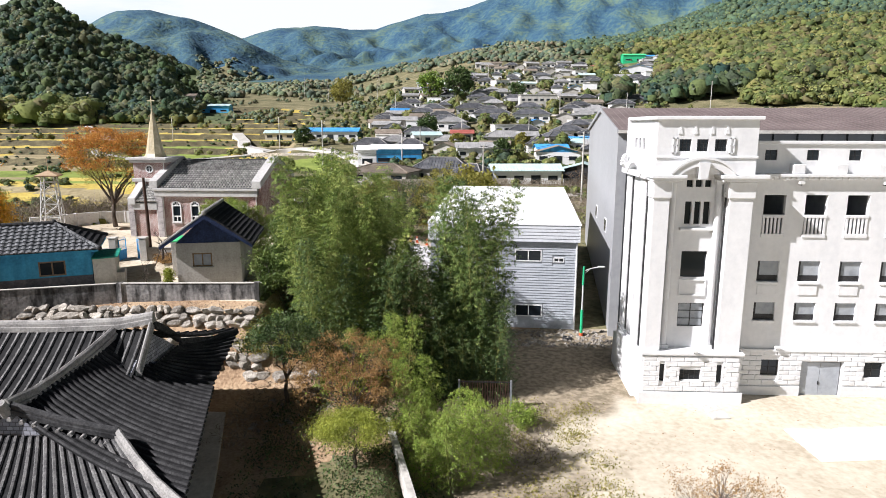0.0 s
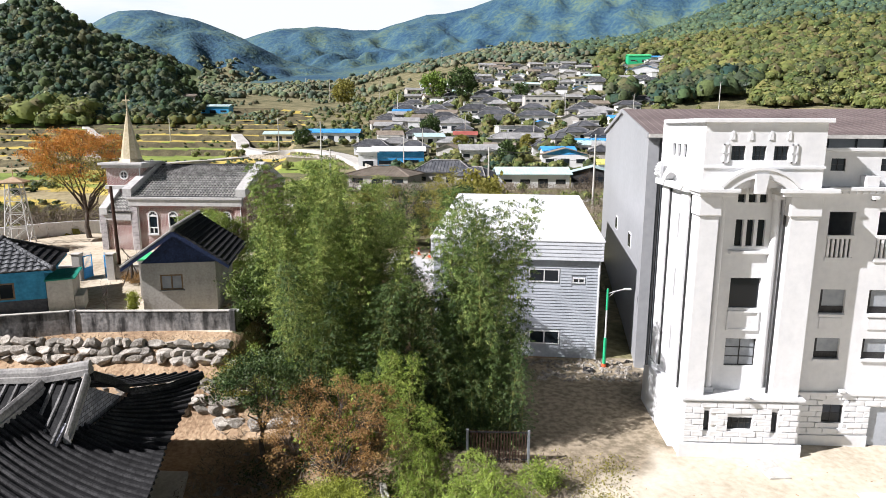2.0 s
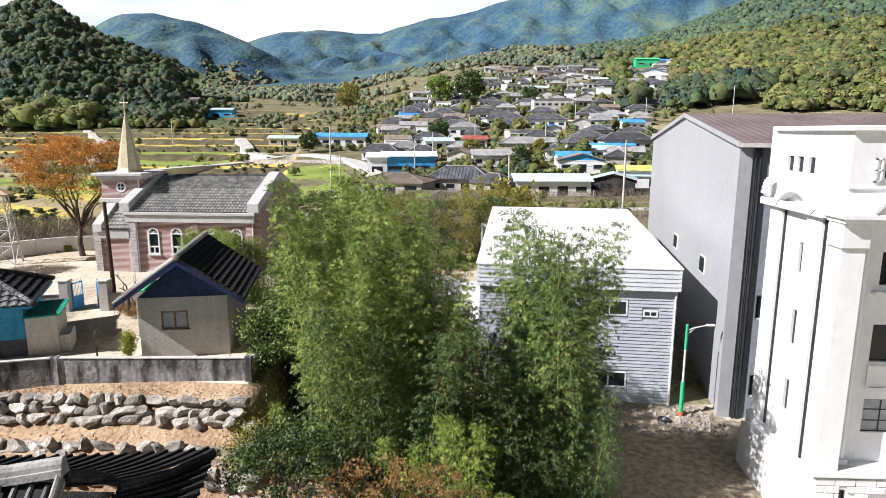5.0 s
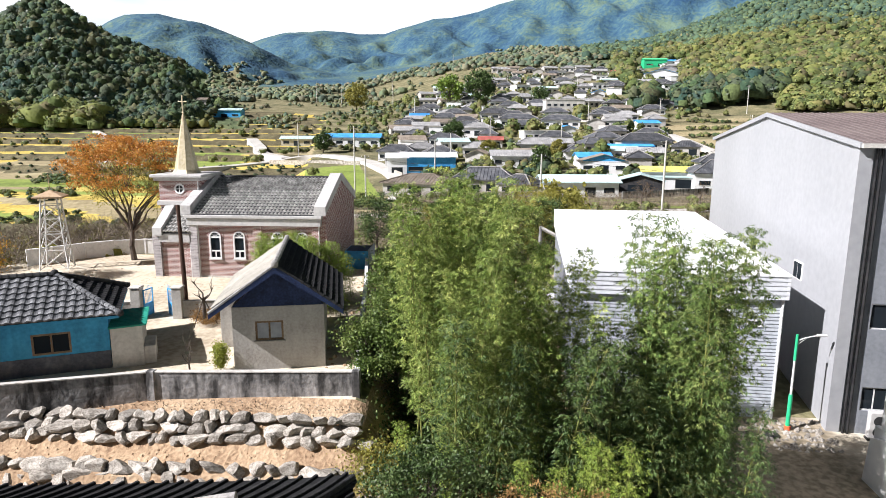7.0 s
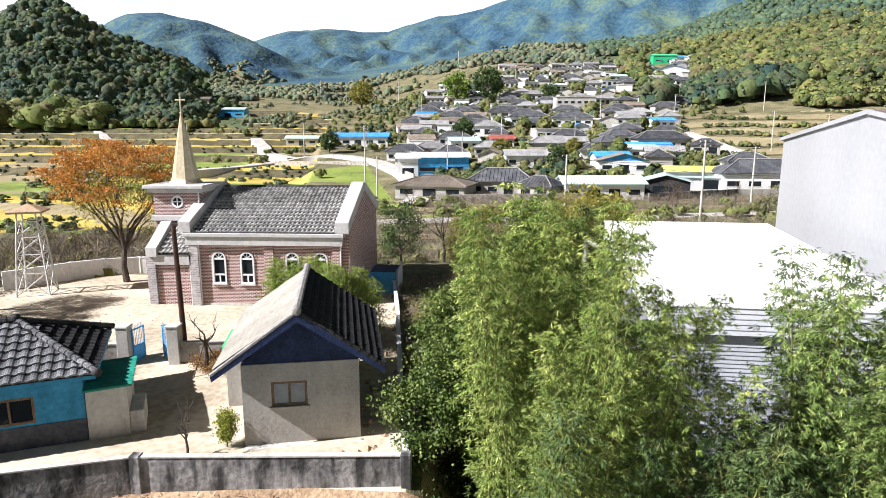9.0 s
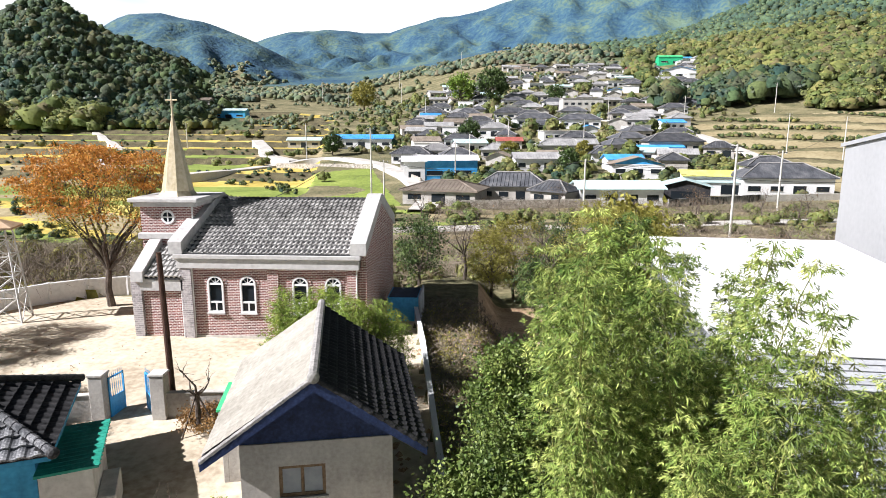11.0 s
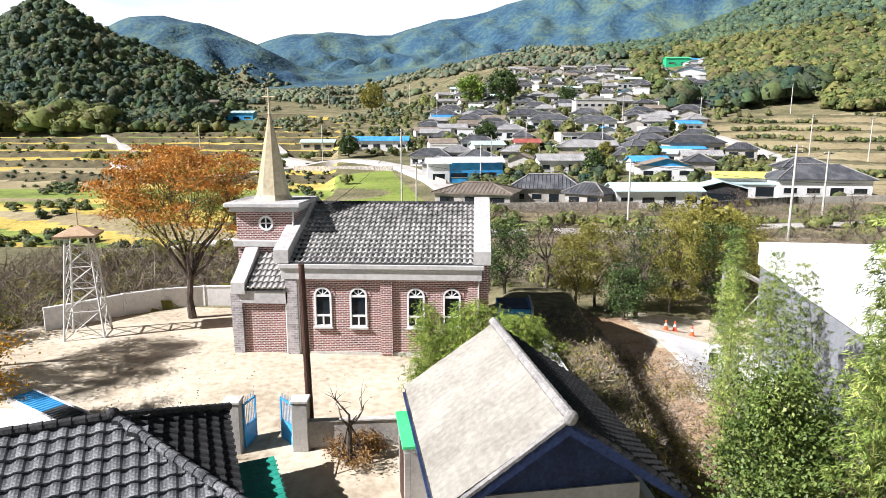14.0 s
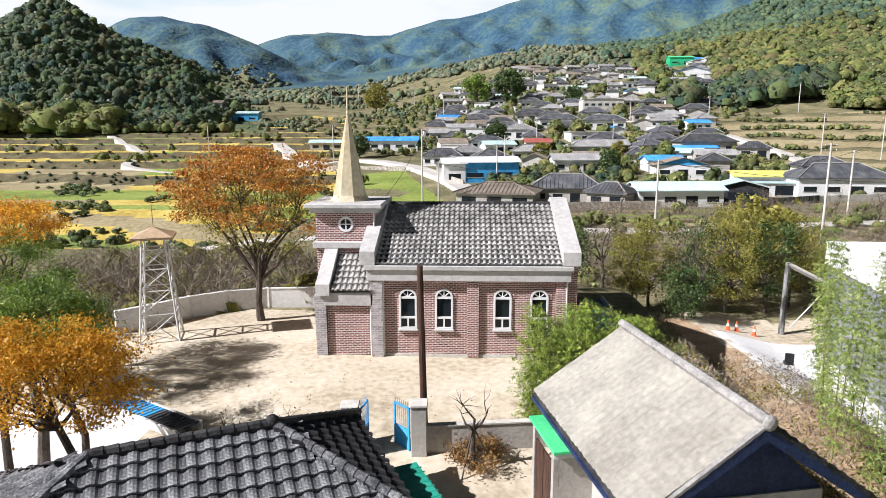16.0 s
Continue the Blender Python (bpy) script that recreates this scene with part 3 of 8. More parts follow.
gx = spaced((-1700, -700, 50), (-700, -260, 8), (-260, -44, 3.0), (-44, 36, 0.45), (36, 200, 3.2), (200, 700, 10), (700, 1701, 50))
gy = spaced((-160, 12, 8), (12, 31, 0.5), (31, 37.2, 0.22), (37.2, 72, 0.7), (72, 110, 1.6), (110, 330, 1.5), (330, 520, 6), (520, 1400, 11), (1400, 2001, 40))
GX, GY = np.meshgrid(gx, gy)
GZ = ground_z(GX, GY)
nx, ny = len(gx), len(gy)
idx = np.arange(nx * ny).reshape(ny, nx)
quads = np.stack([idx[:-1, :-1], idx[:-1, 1:], idx[1:, 1:], idx[1:, :-1]], -1).reshape(-1, 4)
me = bpy.data.meshes.new("ground")
me.vertices.add(nx * ny)
me.vertices.foreach_set("co", np.stack([GX, GY, GZ], -1).ravel())
me.loops.add(quads.size)
me.loops.foreach_set("vertex_index", quads.ravel())
me.polygons.add(len(quads))
me.polygons.foreach_set("loop_start", np.arange(0, quads.size, 4))
for m_ in (M_SCRUB, M_SAND, M_DIRT, M_RICE, M_GREEN, M_STUBBLE, M_FOREST, M_RISER, M_COURT, M_FARGROUND, M_PAVE, M_GROVESHADE):
    me.materials.append(m_)
cx, cy = (GX[:-1, :-1] + GX[1:, 1:]) / 2, (GY[:-1, :-1] + GY[1:, 1:]) / 2
dz = np.maximum(abs(GZ[1:, :-1] - GZ[:-1, :-1]) / (GY[1:, :-1] - GY[:-1, :-1]), abs(GZ[:-1, 1:] - GZ[:-1, :-1]) / (GX[:-1, 1:] - GX[:-1, :-1]))
zone = np.zeros(cx.shape, int)
rag = ripple(cx, cy, 1.7) * 0.9 + ripple(cx + 40, cy, 0.6) * 0.6
zone[(cx > 6.0) & (cx < 60) & (cy > 2) & (cy < 45.5)] = 8
zone[(cx < -5 + rag) & (cx > -60) & (cy > 30.5) & (cy <= 36.8)] = 2
zone[(cx < -1 + rag) & (cx > -60) & (cy <= 30.5)] = 2
zone[(cx >= -5.2) & (cx < 6.0 + (cy > 45.5) * 7) & (cy > 24 + rag) & (cy < 70)] = 2
# Ellipse of ground darkened in colour for the shade of the grove.
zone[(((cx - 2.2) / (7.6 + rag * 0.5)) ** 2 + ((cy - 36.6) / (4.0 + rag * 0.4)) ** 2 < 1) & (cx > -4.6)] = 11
zone[(cx > -0.6 + rag) & (cx < 14) & (cy > 56 + rag) & (cy < 72 + rag)] = 1
zone[(cx > -0.2 + rag * 0.3) & (cx < 9) & (cy > 55.5 + rag * 0.3) & (cy < 66.5)] = 10
zone[(cx > -45) & (cx < -5.75 - 0.147 * (cy - 37)) & (cy > 36.8) & (cy < 62.5)] = 1
zone[(cx > -40) & (cx < -28.2 + rag * 0.4) & (cy > 41) & (cy < 48.4 + rag * 0.4)] = 10
field = is_field(cx, cy)
_, kk = terrace(cx, cy, valley(cx, cy))
pick = (np.sin(kk * 12.9898 + np.floor((cx + 0.35 * cy) / 38) * 78.233) * 43758.5453) % 1.0
zone[field] = np.select([pick < 0.74, pick < 0.86], [3, 4], 5)[field]
zone[field & (cx < 0) & (cy > 148) & (cy < 168)] = 4
band = np.floor((cy + 0.25 * cx + ripple(cx, cy, 16) * 4) / 6.0)
zone[field & (cx < 0) & (cy > 100) & (cy < 142)] = np.choose((band % 4).astype(int), [3, 5, 3, 4])[field & (cx < 0) & (cy > 100) & (cy < 142)]
zone[field & (cx > 0)] = np.where(pick < 0.0, 3, 5)[field & (cx > 0)]
zone[field & (dz > 0.20) & (cx < 0)] = 7
east_band = (valley(cx, cy) / 2.9 + 0.35 * ripple(cx, cy, 24) + 0.12 * ripple(cx, cy, 7)) % 1.0
zone[field & (cx > 0)] = np.where(east_band < 0.62, 5, np.where(east_band < 0.86, 0, 7))[field & (cx > 0)]
zone[(cx > -66) & (cx < -20 - 0.25 * (cy - 140)) & (cy > 128) & (cy < 200) & ~field & (ripple(cx, cy, 8) > -0.45)] = 4
plot = np.floor((cy + 0.1 * cx + ripple(cx, cy, 9) * 1.5) / 3.4) * 7 + np.floor((cx + 0.2 * cy) / 11)
front = (cx > -24) & (cx < 75) & (cy > 84) & (cy < 134)
zone[front] = np.choose((plot % 5).astype(int), [0, 5, 4, 7, 0])[front]
uu = (cx - 7.5) / np.maximum(cy + 1.3, 30)
wob = ripple(cx, cy, 30) * 25 + ripple(cx, cy, 11) * 10
zone[(cy > 330) & ((uu < -0.38 + 0.0006 * wob) | (cy + 2.2 * wob > 760) | ((uu > 0.20 + 0.002 * wob) & (cy + wob > 350)))] = 6
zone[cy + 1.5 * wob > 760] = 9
me.polygons.foreach_set("material_index", zone.ravel())
me.polygons.foreach_set("use_smooth", np.ones(len(quads), bool))
me.update()
ground = tagged(new("ground", me), "sandy yards, earth banks, rice terraces and wooded hills", "ground", kind="structure")


def gz(x, y):
    return float(ground_z(np.array([x]), np.array([y]))[0])


# ---- tiled roofs ----
def tile_shape(w, l, rise=0.065):
    us = [0, 0.14, 0.32, 0.5, 0.64, 0.8, 1.0]
    hs = [0.25, 0.85, 1.0, 0.75, 0.2, 0.0, 0.12]
    verts = [(u * w, v * l, h * rise + lift) for v, lift in ((-0.12, -0.01), (1.0, 0.17 * l)) for u, h in zip(us, hs)]
    verts += [(u * w, l, h * rise - 0.02) for u, h in zip(us, hs)]
    n = len(us)
    faces = [(i, i + 1, n + i + 1, n + i) for i in range(n - 1)] + [(n + i, n + i + 1, 2 * n + i + 1, 2 * n + i) for i in range(n - 1)]
    return verts, faces


def tile_roof(parent, origin, along, down, nu, nv, w, l, material, keep=None, singles=300, seed=1):
    """Lays tiles row by row from the ridge down; the first ones are pieces, the rest is joined."""
    o, U, V = Vector(origin), Vector(along).normalized(), Vector(down).normalized()
    N = U.cross(V)
    if N.z < 0:
        N = -N
    basis = Matrix((U, V, N)).transposed()
    tv, tf = tile_shape(w, l)
    me = bpy.data.meshes.new("tile")
    me.from_pydata(tv, [], tf)
    me.materials.append(material)
    rnd = random.Random(seed)
    rest_v, rest_f, made = [], [], 0
    for j in reversed(range(nv)):
        for i in range(nu):
            if keep and not keep((i + 0.5) * w, (j + 0.5) * l):
                continue
            place = o + U * (i * w) + V * (j * l) + N * (0.02 + rnd.uniform(-0.006, 0.006))
            turn = basis @ Matrix.Rotation(rnd.uniform(-0.02, 0.02), 3, "Z")
            if made < singles:
                ob = new("tile", me)
                ob.parent = parent
                ob.matrix_local = Matrix.Translation(place) @ turn.to_4x4()
                made += 1
            else:
                k = len(rest_v)
                rest_v += [place + turn @ Vector(v) for v in tv]
                rest_f += [tuple(k + a for a in f) for f in tf]
    if rest_v:
        tagged(arrays("tiles", rest_v, rest_f, material, parent), kind="stuff")


def ridge_caps(parent, p, q, r=0.13, step=0.3, material=None, name="ridge_tile"):
    """A row of half-round cap tiles on a bed, as one part."""
    p, q = Vector(p), Vector(q)
    n = max(1, int((q - p).length / step))
    bm = bmesh.new()
    for i in range(n):
        a, b = p.lerp(q, i / n), p.lerp(q, (i + 1.06) / n)
        rod(bm, a, b, r * 0.92, r * 1.1, 8)
    return part(name, bm, material or M_RIDGE, parent)


# ---- church ----
def church():
    t = thing("church", "small red brick church with a gold spire and grey tiled roof", "church", (-16.3, 54.7, 0))
    ox, oy = -16.3, 54.7
    X = lambda v: v - ox
    Y = lambda v: v - oy
    def P(name, bm, m, label="", parent=t):
        for v in bm.verts:
            v.co.x -= ox
            v.co.y -= oy
        return part(name, bm, m, parent, label)
    wins = [-19.3, -17.6, -14.87, -13.17]
    bm = bmesh.new()
    wall_y(bm, -20.6, -11.3, 0, 3.8, 54.75, 55.05, [(w, w + 0.84, 1.35, 3.3) for w in wins])
    P("south_wall", bm, M_BRICK, "purple-red brick wall with four arched windows")
    bm = bmesh.new()
    bx(bm, -20.6, -11.3, 64.7, 65.0, 0, 3.8)
    bx(bm, -20.6, -20.3, 55.05, 64.7, 0, 3.8)
    P("rear_wall", bm, M_BRICK)
    bm = bmesh.new()
    prism(bm, [(54.75, 0), (65.0, 0), (65.0, 4.9), (59.9, 6.75), (54.75, 4.9)], "x", -11.3, -11.02)
    P("gable_wall", bm, M_BRICK, "brick gable end")
    bm = bmesh.new()
    bx(bm, -20.5, -11.1, 54.69, 54.78, -0.3, 0.12)
    P("plinth", bm, M_PALECONC)
    for x in (-16.1, -12.0):
        P("pilaster", box(x, x + 0.55, 54.60, 54.76, 0.0, 3.75, 0.01), M_BRICK)
    bm = bmesh.new()
    bx(bm, -20.75, -11.35, 54.45, 54.95, 3.72, 4.22, 0.02)
    bx(bm, -20.85, -11.25, 54.33, 54.95, 4.24, 4.47, 0.03)
    P("cornice", bm, M_STONEPAINT, "pale painted cornice band")
    for x0, x1 in ((-11.75, -10.95), (-21.05, -20.35)):
        bm = bmesh.new()
        prism(bm, [(54.35, 4.5), (54.35, 5.12), (54.75, 5.28), (59.6, 7.05), (60.2, 7.05), (65.1, 5.28), (65.5, 5.12), (65.5, 4.5), (59.9, 6.55)], "x", x0, x1)
        P("coping", bm, M_STONEPAINT, "pale gable coping")
    # arched windows
    for w in wins:
        win = new("window")
        win.parent = t
        cx_, r = w + 0.42, 0.42
        bm = bmesh.new()
        n = 12
        pts = [(w, 1.35), (w + 0.84, 1.35), (w + 0.84, 2.88)] + [(cx_ + r * math.cos(math.pi * i / n), 2.88 + r * math.sin(math.pi * i / n)) for i in range(1, n)] + [(w, 2.88)]
        inner = [(w + 0.09, 1.44), (w + 0.75, 1.44), (w + 0.75, 2.88)] + [(cx_ + (r - 0.09) * math.cos(math.pi * i / n), 2.88 + (r - 0.09) * math.sin(math.pi * i / n)) for i in range(1, n)] + [(w + 0.09, 2.88)]
        o0, i0 = [bm.verts.new((a, 54.68, b)) for a, b in pts], [bm.verts.new((a, 54.68, b)) for a, b in inner]
        o1, i1 = [bm.verts.new((a, 54.86, b)) for a, b in pts], [bm.verts.new((a, 54.86, b)) for a, b in inner]
        for i in range(len(pts)):
            j = (i + 1) % len(pts)
            bm.faces.new((o0[i], o0[j], i0[j], i0[i]))
            bm.faces.new((i0[i], i0[j], i1[j], i1[i]))
            bm.faces.new((o0[i], o1[i], o1[j], o0[j]))
        bx(bm, w + 0.09, w + 0.75, 54.70, 54.78, 2.82, 2.92)
        bx(bm, w + 0.09, w + 0.75, 54.70, 54.78, 1.86, 1.95)
        bx(bm, cx_ - 0.035, cx_ + 0.035, 54.71, 54.78, 1.44, 1.86)
        for k in (1, 2, 3):
            a = math.pi * k / 4
            rod(bm, (cx_, 54.74, 2.9), (cx_ + 0.34 * math.cos(a), 54.74, 2.88 + 0.34 * math.sin(a)), 0.022, n=4)
        P("window_frame", bm, M_WHITE, "white arched timber frame", win)
        P("pane", prism(bmesh.new(), inner, "y", 54.80, 54.81), M_GLASS, "", win)
        P("window_sill", box(w - 0.06, w + 0.9, 54.6, 54.75, 1.26, 1.35, 0.01), M_STONEPAINT, "", win)
        # brick corners round the arch
        bm = bmesh.new()
        for side in (0, 1):
            arc = [(cx_ + r * math.cos(math.pi * (i / n) / 2 + side * math.pi / 2), 2.88 + r * math.sin(math.pi * (i / n) / 2 + side * math.pi / 2)) for i in range(n + 1)]
            corner = (w + 0.84, 3.31) if side == 0 else (w, 3.31)
            prism(bm, [corner, *arc] if side == 0 else [corner, *arc[::-1]], "y", 54.755, 54.95)
        P("arch_bricks", bm, M_BRICK, "", win)
        for k in range(13):
            a0, a1 = math.pi * k / 13, math.pi * (k + 0.82) / 13
            bm = prism(bmesh.new(), [(cx_ + rr * math.cos(a), 2.88 + rr * math.sin(a)) for rr, a in ((0.43, a0), (0.6, a0), (0.6, a1), (0.43, a1))], "y", 54.72, 54.76)
            P("brick", bm, M_BRICK, "", win)
    # roof
    slope = Vector((0, -5.35, -2.2)).normalized()
    length = math.hypot(5.35, 2.2)
    bm = bmesh.new()
    prism(bm, [(54.4, 4.42), (54.4, 4.5), (59.9, 6.68), (65.4, 4.5), (65.4, 4.42), (59.9, 6.58)], "x", -20.4, -11.7)
    P("roof", bm, M_DARKTILE)
    tile_roof(t, (X(-20.36), Y(59.85), 6.66), (1, 0, 0), slope, 33, 14, 0.262, length / 14, M_TILE, singles=300, seed=3)
    ridge_caps(t, (X(-20.3), Y(59.9), 6.72), (X(-11.8), Y(59.9), 6.72), 0.12, 0.26, M_DARKTILE)
    # tower
    tw = new("tower")
    tw.parent = t
    P("tower_wall", box(-23.6, -20.7, 56.7, 59.7, 0, 6.75), M_BRICK, "", tw)
    P("string_course", box(-23.75, -20.5, 56.5, 59.9, 4.86, 5.18, 0.03), M_STONEPAINT, "", tw)
    bm = bmesh.new()
    bx(bm, -23.85, -20.45, 56.45, 59.95, 6.62, 6.84, 0.02)
    bx(bm, -24.05, -20.25, 56.25, 60.15, 6.86, 7.08, 0.04)
    P("tower_cornice", bm, M_STONEPAINT, "", tw)
    bm = bmesh.new()
    c = (-22.15, 58.2)
    rings = [(0.95, 7.08), (0.78, 7.35), (0.44, 9.3), (0.05, 11.42)]
    loops = [[bm.verts.new((c[0] + r * 1.08 * math.cos(math.pi / 8 + math.pi / 4 * i), c[1] + r * 1.08 * math.sin(math.pi / 8 + math.pi / 4 * i), z)) for i in range(8)] for r, z in rings]
    for a, b in zip(loops, loops[1:]):
        for i in range(8):
            bm.faces.new((a[i], a[(i + 1) % 8], b[(i + 1) % 8], b[i]))
    P("spire", bm, M_SPIRE, "pale gold sheet-metal spire", tw)
    bm = bmesh.new()
    rod(bm, (c[0], c[1], 11.3), (c[0], c[1], 12.7), 0.055, 0.045)
    rod(bm, (c[0] - 0.32, c[1], 12.25), (c[0] + 0.32, c[1], 12.25), 0.045)
    bmesh.ops.create_icosphere(bm, subdivisions=1, radius=0.1, matrix=Matrix.Translation((c[0], c[1], 11.45)))
    P("cross", bm, M_SPIRE, "metal cross", tw)
    rose = new("round_window")
    rose.parent = t
    bm = bmesh.new()
    n = 20
    ro = [[bm.verts.new((-22.1 + r * math.cos(2 * math.pi * i / n), y, 6.04 + r * math.sin(2 * math.pi * i / n))) for i in range(n)] for r, y in ((0.38, 56.66), (0.27, 56.66), (0.27, 56.74), (0.38, 56.74))]
    for k in range(4):
        for i in range(n):
            bm.faces.new((ro[k][i], ro[(k + 1) % 4][i], ro[(k + 1) % 4][(i + 1) % n], ro[k][(i + 1) % n]))
    bx(bm, -22.13, -22.07, 56.665, 56.70, 5.77, 6.31)
    bx(bm, -22.37, -21.83, 56.669, 56.70, 6.01, 6.07)
    P("window_frame", bm, M_WHITE, "", rose)
    bm = bmesh.new()
    bmesh.ops.create_circle(bm, cap_ends=True, segments=20, radius=0.28, matrix=Matrix.Translation((-22.1, 56.69, 6.04)) @ Matrix.Rotation(math.pi / 2, 4, "X"))
    P("pane", bm, M_GLASS, "", rose)
    # porch
    po = new("porch")
    po.parent = t
    bm = bmesh.new()
    bx(bm, -22.7, -20.55, 54.7, 56.68, 0, 2.5)
    P("porch_wall", bm, M_BRICK, "", po)
    P("porch_band", box(-22.78, -20.5, 54.5, 56.66, 2.5, 3.12, 0.02), M_STONEPAINT, "", po)
    P("porch_roof", prism(bmesh.new(), [(54.45, 3.12), (54.45, 3.2), (56.68, 4.52), (56.68, 3.12)], "x", -22.45, -20.6), M_DARKTILE, "", po)
    pv = Vector((0, -2.2, -1.3)).normalized()
    tile_roof(po, (X(-22.42), Y(56.62), 4.5), (1, 0, 0), pv, 7, 6, 0.262, 0.42, M_TILE, seed=5)
    P("porch_coping", prism(bmesh.new(), [(54.35, 3.0), (54.35, 3.55), (54.75, 3.75), (56.68, 4.95), (56.68, 4.3), (54.9, 3.1)], "x", -23.15, -22.5), M_STONEPAINT, "", po)
    for x, w_, top, y0 in ((-23.22, 0.5, 3.0, 54.55), (-20.55, 0.52, 3.72, 54.5)):
        bm = bmesh.new()
        prism(bm, [(x, 0), (x + w_, 0), (x + w_ - 0.02, top), (x - 0.06, top)], "y", y0, y0 + 0.6)
        P("buttress", bm, M_GREYBRICK, "grey brick corner buttress")
    for x0, z1 in ((-20.02, 3.7), (-11.5, 4.2), (-20.62, 2.5), (-22.2 + 1.5, 6.6)):
        y_ = 54.62 if x0 != -20.7 else 56.62
        bm = bmesh.new()
        rod(bm, (x0, y_, 0.02 if x0 != -20.7 else 5.2), (x0, y_, z1), 0.045, n=8)
        P("downpipe", bm, M_STEEL, "white downpipe")
    return t


church()


# ---- white school-like building and the grey block behind it ----
SIDE = [(36.1, 36.9, 1.47, 3.0), (36.1, 36.9, -1.48, -0.07), (36.1, 36.4, 4.56, 5.85), (36.6, 36.9, 4.56, 5.85), (36.4, 36.9, 8.68, 9.32), (37.3, 37.8, 8.68, 9.32), (38.1, 38.6, 8.68, 9.32)]


def turned(x, bm):
    """Turns a wall built across y so that it stands across x."""
    for v in bm.verts:
        v.co = Vector((x + v.co.y, v.co.x, v.co.z))
    bmesh.ops.recalc_face_normals(bm, faces=bm.faces)
    return bm


def white_building():
    t = thing("white_building", "white rendered four-storey building with an arched entrance bay", "building", (18, 34, -6.2))
    def P(name, bm, m=M_WHITE, label="", parent=t):
        bmesh.ops.translate(bm, verts=bm.verts, vec=(-18, -34, 6.2))
        return part(name, bm, m, parent, label)
    cols = [24.22 + 2.31 * i for i in range(8)]
    holes = []
    for c in cols:
        holes += [(c, c + 1.22, 3.82, 6.22), (c, c + 1.22, 1.22, 2.42), (c, c + 1.22, -1.12, -0.05)]
    base_holes = [(24.95, 26.0, -4.55, -3.55), (30.95, 32.0, -4.6, -3.65), (34.6, 35.7, -4.6, -3.65), (27.3, 29.7, -6.2, -3.65)]
    bm = wall_y(bmesh.new(), 23.1, 42.5, -2.98, 7.25, 35.0, 35.25, holes)
    P("facade_wall", bm, label="white rendered facade with rows of windows")
    P("base_wall", wall_y(bmesh.new(), 23.1, 42.5, -6.4, -2.98, 34.98, 35.25, base_holes))
    P("base_ledge", box(23.1, 42.5, 34.84, 35.06, -3.02, -2.86, 0.02))
    P("plinth", wall_y(bmesh.new(), 23.1, 42.5, -6.4, -5.2, 34.9, 34.99, [(27.3, 29.7, -6.4, -5.2)]))
    P("rear_wall", box(23.1, 42.5, 38.6, 38.8, -6.4, 9.1), M_PALECONC)
    P("end_wall", box(42.3, 42.5, 35.3, 38.6, -6.4, 9.1), M_WHITE)
    for z in (-2.75, 0.45, 3.1, 6.9):
        P("floor_slab", box(23.4, 42.3, 35.25, 38.6, z, z + 0.22), M_BLIND)
    for c in cols:
        P("partition", box(c - 0.62, c - 0.45, 35.25, 38.6, -2.5, 6.9), M_BLIND)
    P("attic_wall", wall_y(bmesh.new(), 23.0, 42.5, 7.4, 9.2, 35.3, 35.5, [(c - 0.05, c + 0.62, 8.14, 8.72) for c in cols]))
    P("attic_roof", box(23.0, 42.5, 35.5, 38.8, 8.95, 9.05), M_PALECONC)
    P("attic_ledge", box(23.0, 42.5, 35.18, 35.5, 9.05, 9.22, 0.02))
    bm = bmesh.new()
    bx(bm, 23.1, 42.6, 34.62, 35.4, 7.25, 7.42, 0.02)
    bx(bm, 23.1, 42.6, 34.74, 35.3, 7.10, 7.25, 0.02)
    P("cornice", bm, label="projecting white cornice")
    bm = bmesh.new()
    for i in range(60):
        bx(bm, 23.9 + i * 0.31, 24.05 + i * 0.31, 34.68, 34.76, 7.11, 7.24)
    P("dentils", bm)
    for c in cols:
        sash(t, c - 0.05 - 18, c + 0.62 - 18, 14.34, 14.92, 1.36, M_DARKMETAL, 2, 2, 0.04)
        P("parapet_block", box(c + 1.35, c + 2.0, 34.78, 35.3, 7.42, 7.95, 0.03))
        # balcony front with slots
        b = new("balustrade")
        b.parent = t
        for z0, z1 in ((3.8, 4.02), (4.92, 5.1)):
            P("rail", box(c - 0.04, c + 1.26, 34.93, 35.06, z0, z1, 0.015), parent=b)
        for k in range(6):
            x = c + 0.03 + k * 0.214
            P("baluster", box(x, x + 0.11, 34.95, 35.04, 4.02, 4.92), parent=b)
        P("apron_panel", box(c + 0.06, c + 1.16, 34.94, 35.0, 0.42, 1.0, 0.02))
        P("window_sill", box(c - 0.02, c + 1.24, 34.88, 35.06, 1.06, 1.2, 0.02))
        P("window_sill", box(c - 0.04, c + 1.26, 34.9, 35.06, -1.24, -1.12, 0.02))
        for z0, z1 in ((1.22, 2.42), (-1.12, -0.05)):
            w = new("window")
            w.parent = t
            # Grey pane stands for the room's back wall, dark strips for its unlit parts.
            P("lower_panel", box(c, c + 1.22, 35.12, 35.17, z0, z0 + 0.34), M_DARKMETAL, parent=w)
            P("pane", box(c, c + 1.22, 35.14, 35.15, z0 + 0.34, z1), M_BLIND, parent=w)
            P("jamb", box(c, c + 0.16, 35.10, 35.2, z0 + 0.3, z1), M_DARKMETAL, parent=w)
    for h in base_holes[:3]:
        sash(t, h[0] - 18, h[1] - 18, h[2] + 6.2, h[3] + 6.2, 1.1, M_DARKMETAL, 2, 2, 0.05)
    d = new("door")
    d.parent = t
    P("door_leaf", box(27.36, 28.49, 35.1, 35.15, -6.1, -3.72, 0.01), M_SIDING, "plain pale grey steel door leaf", d)
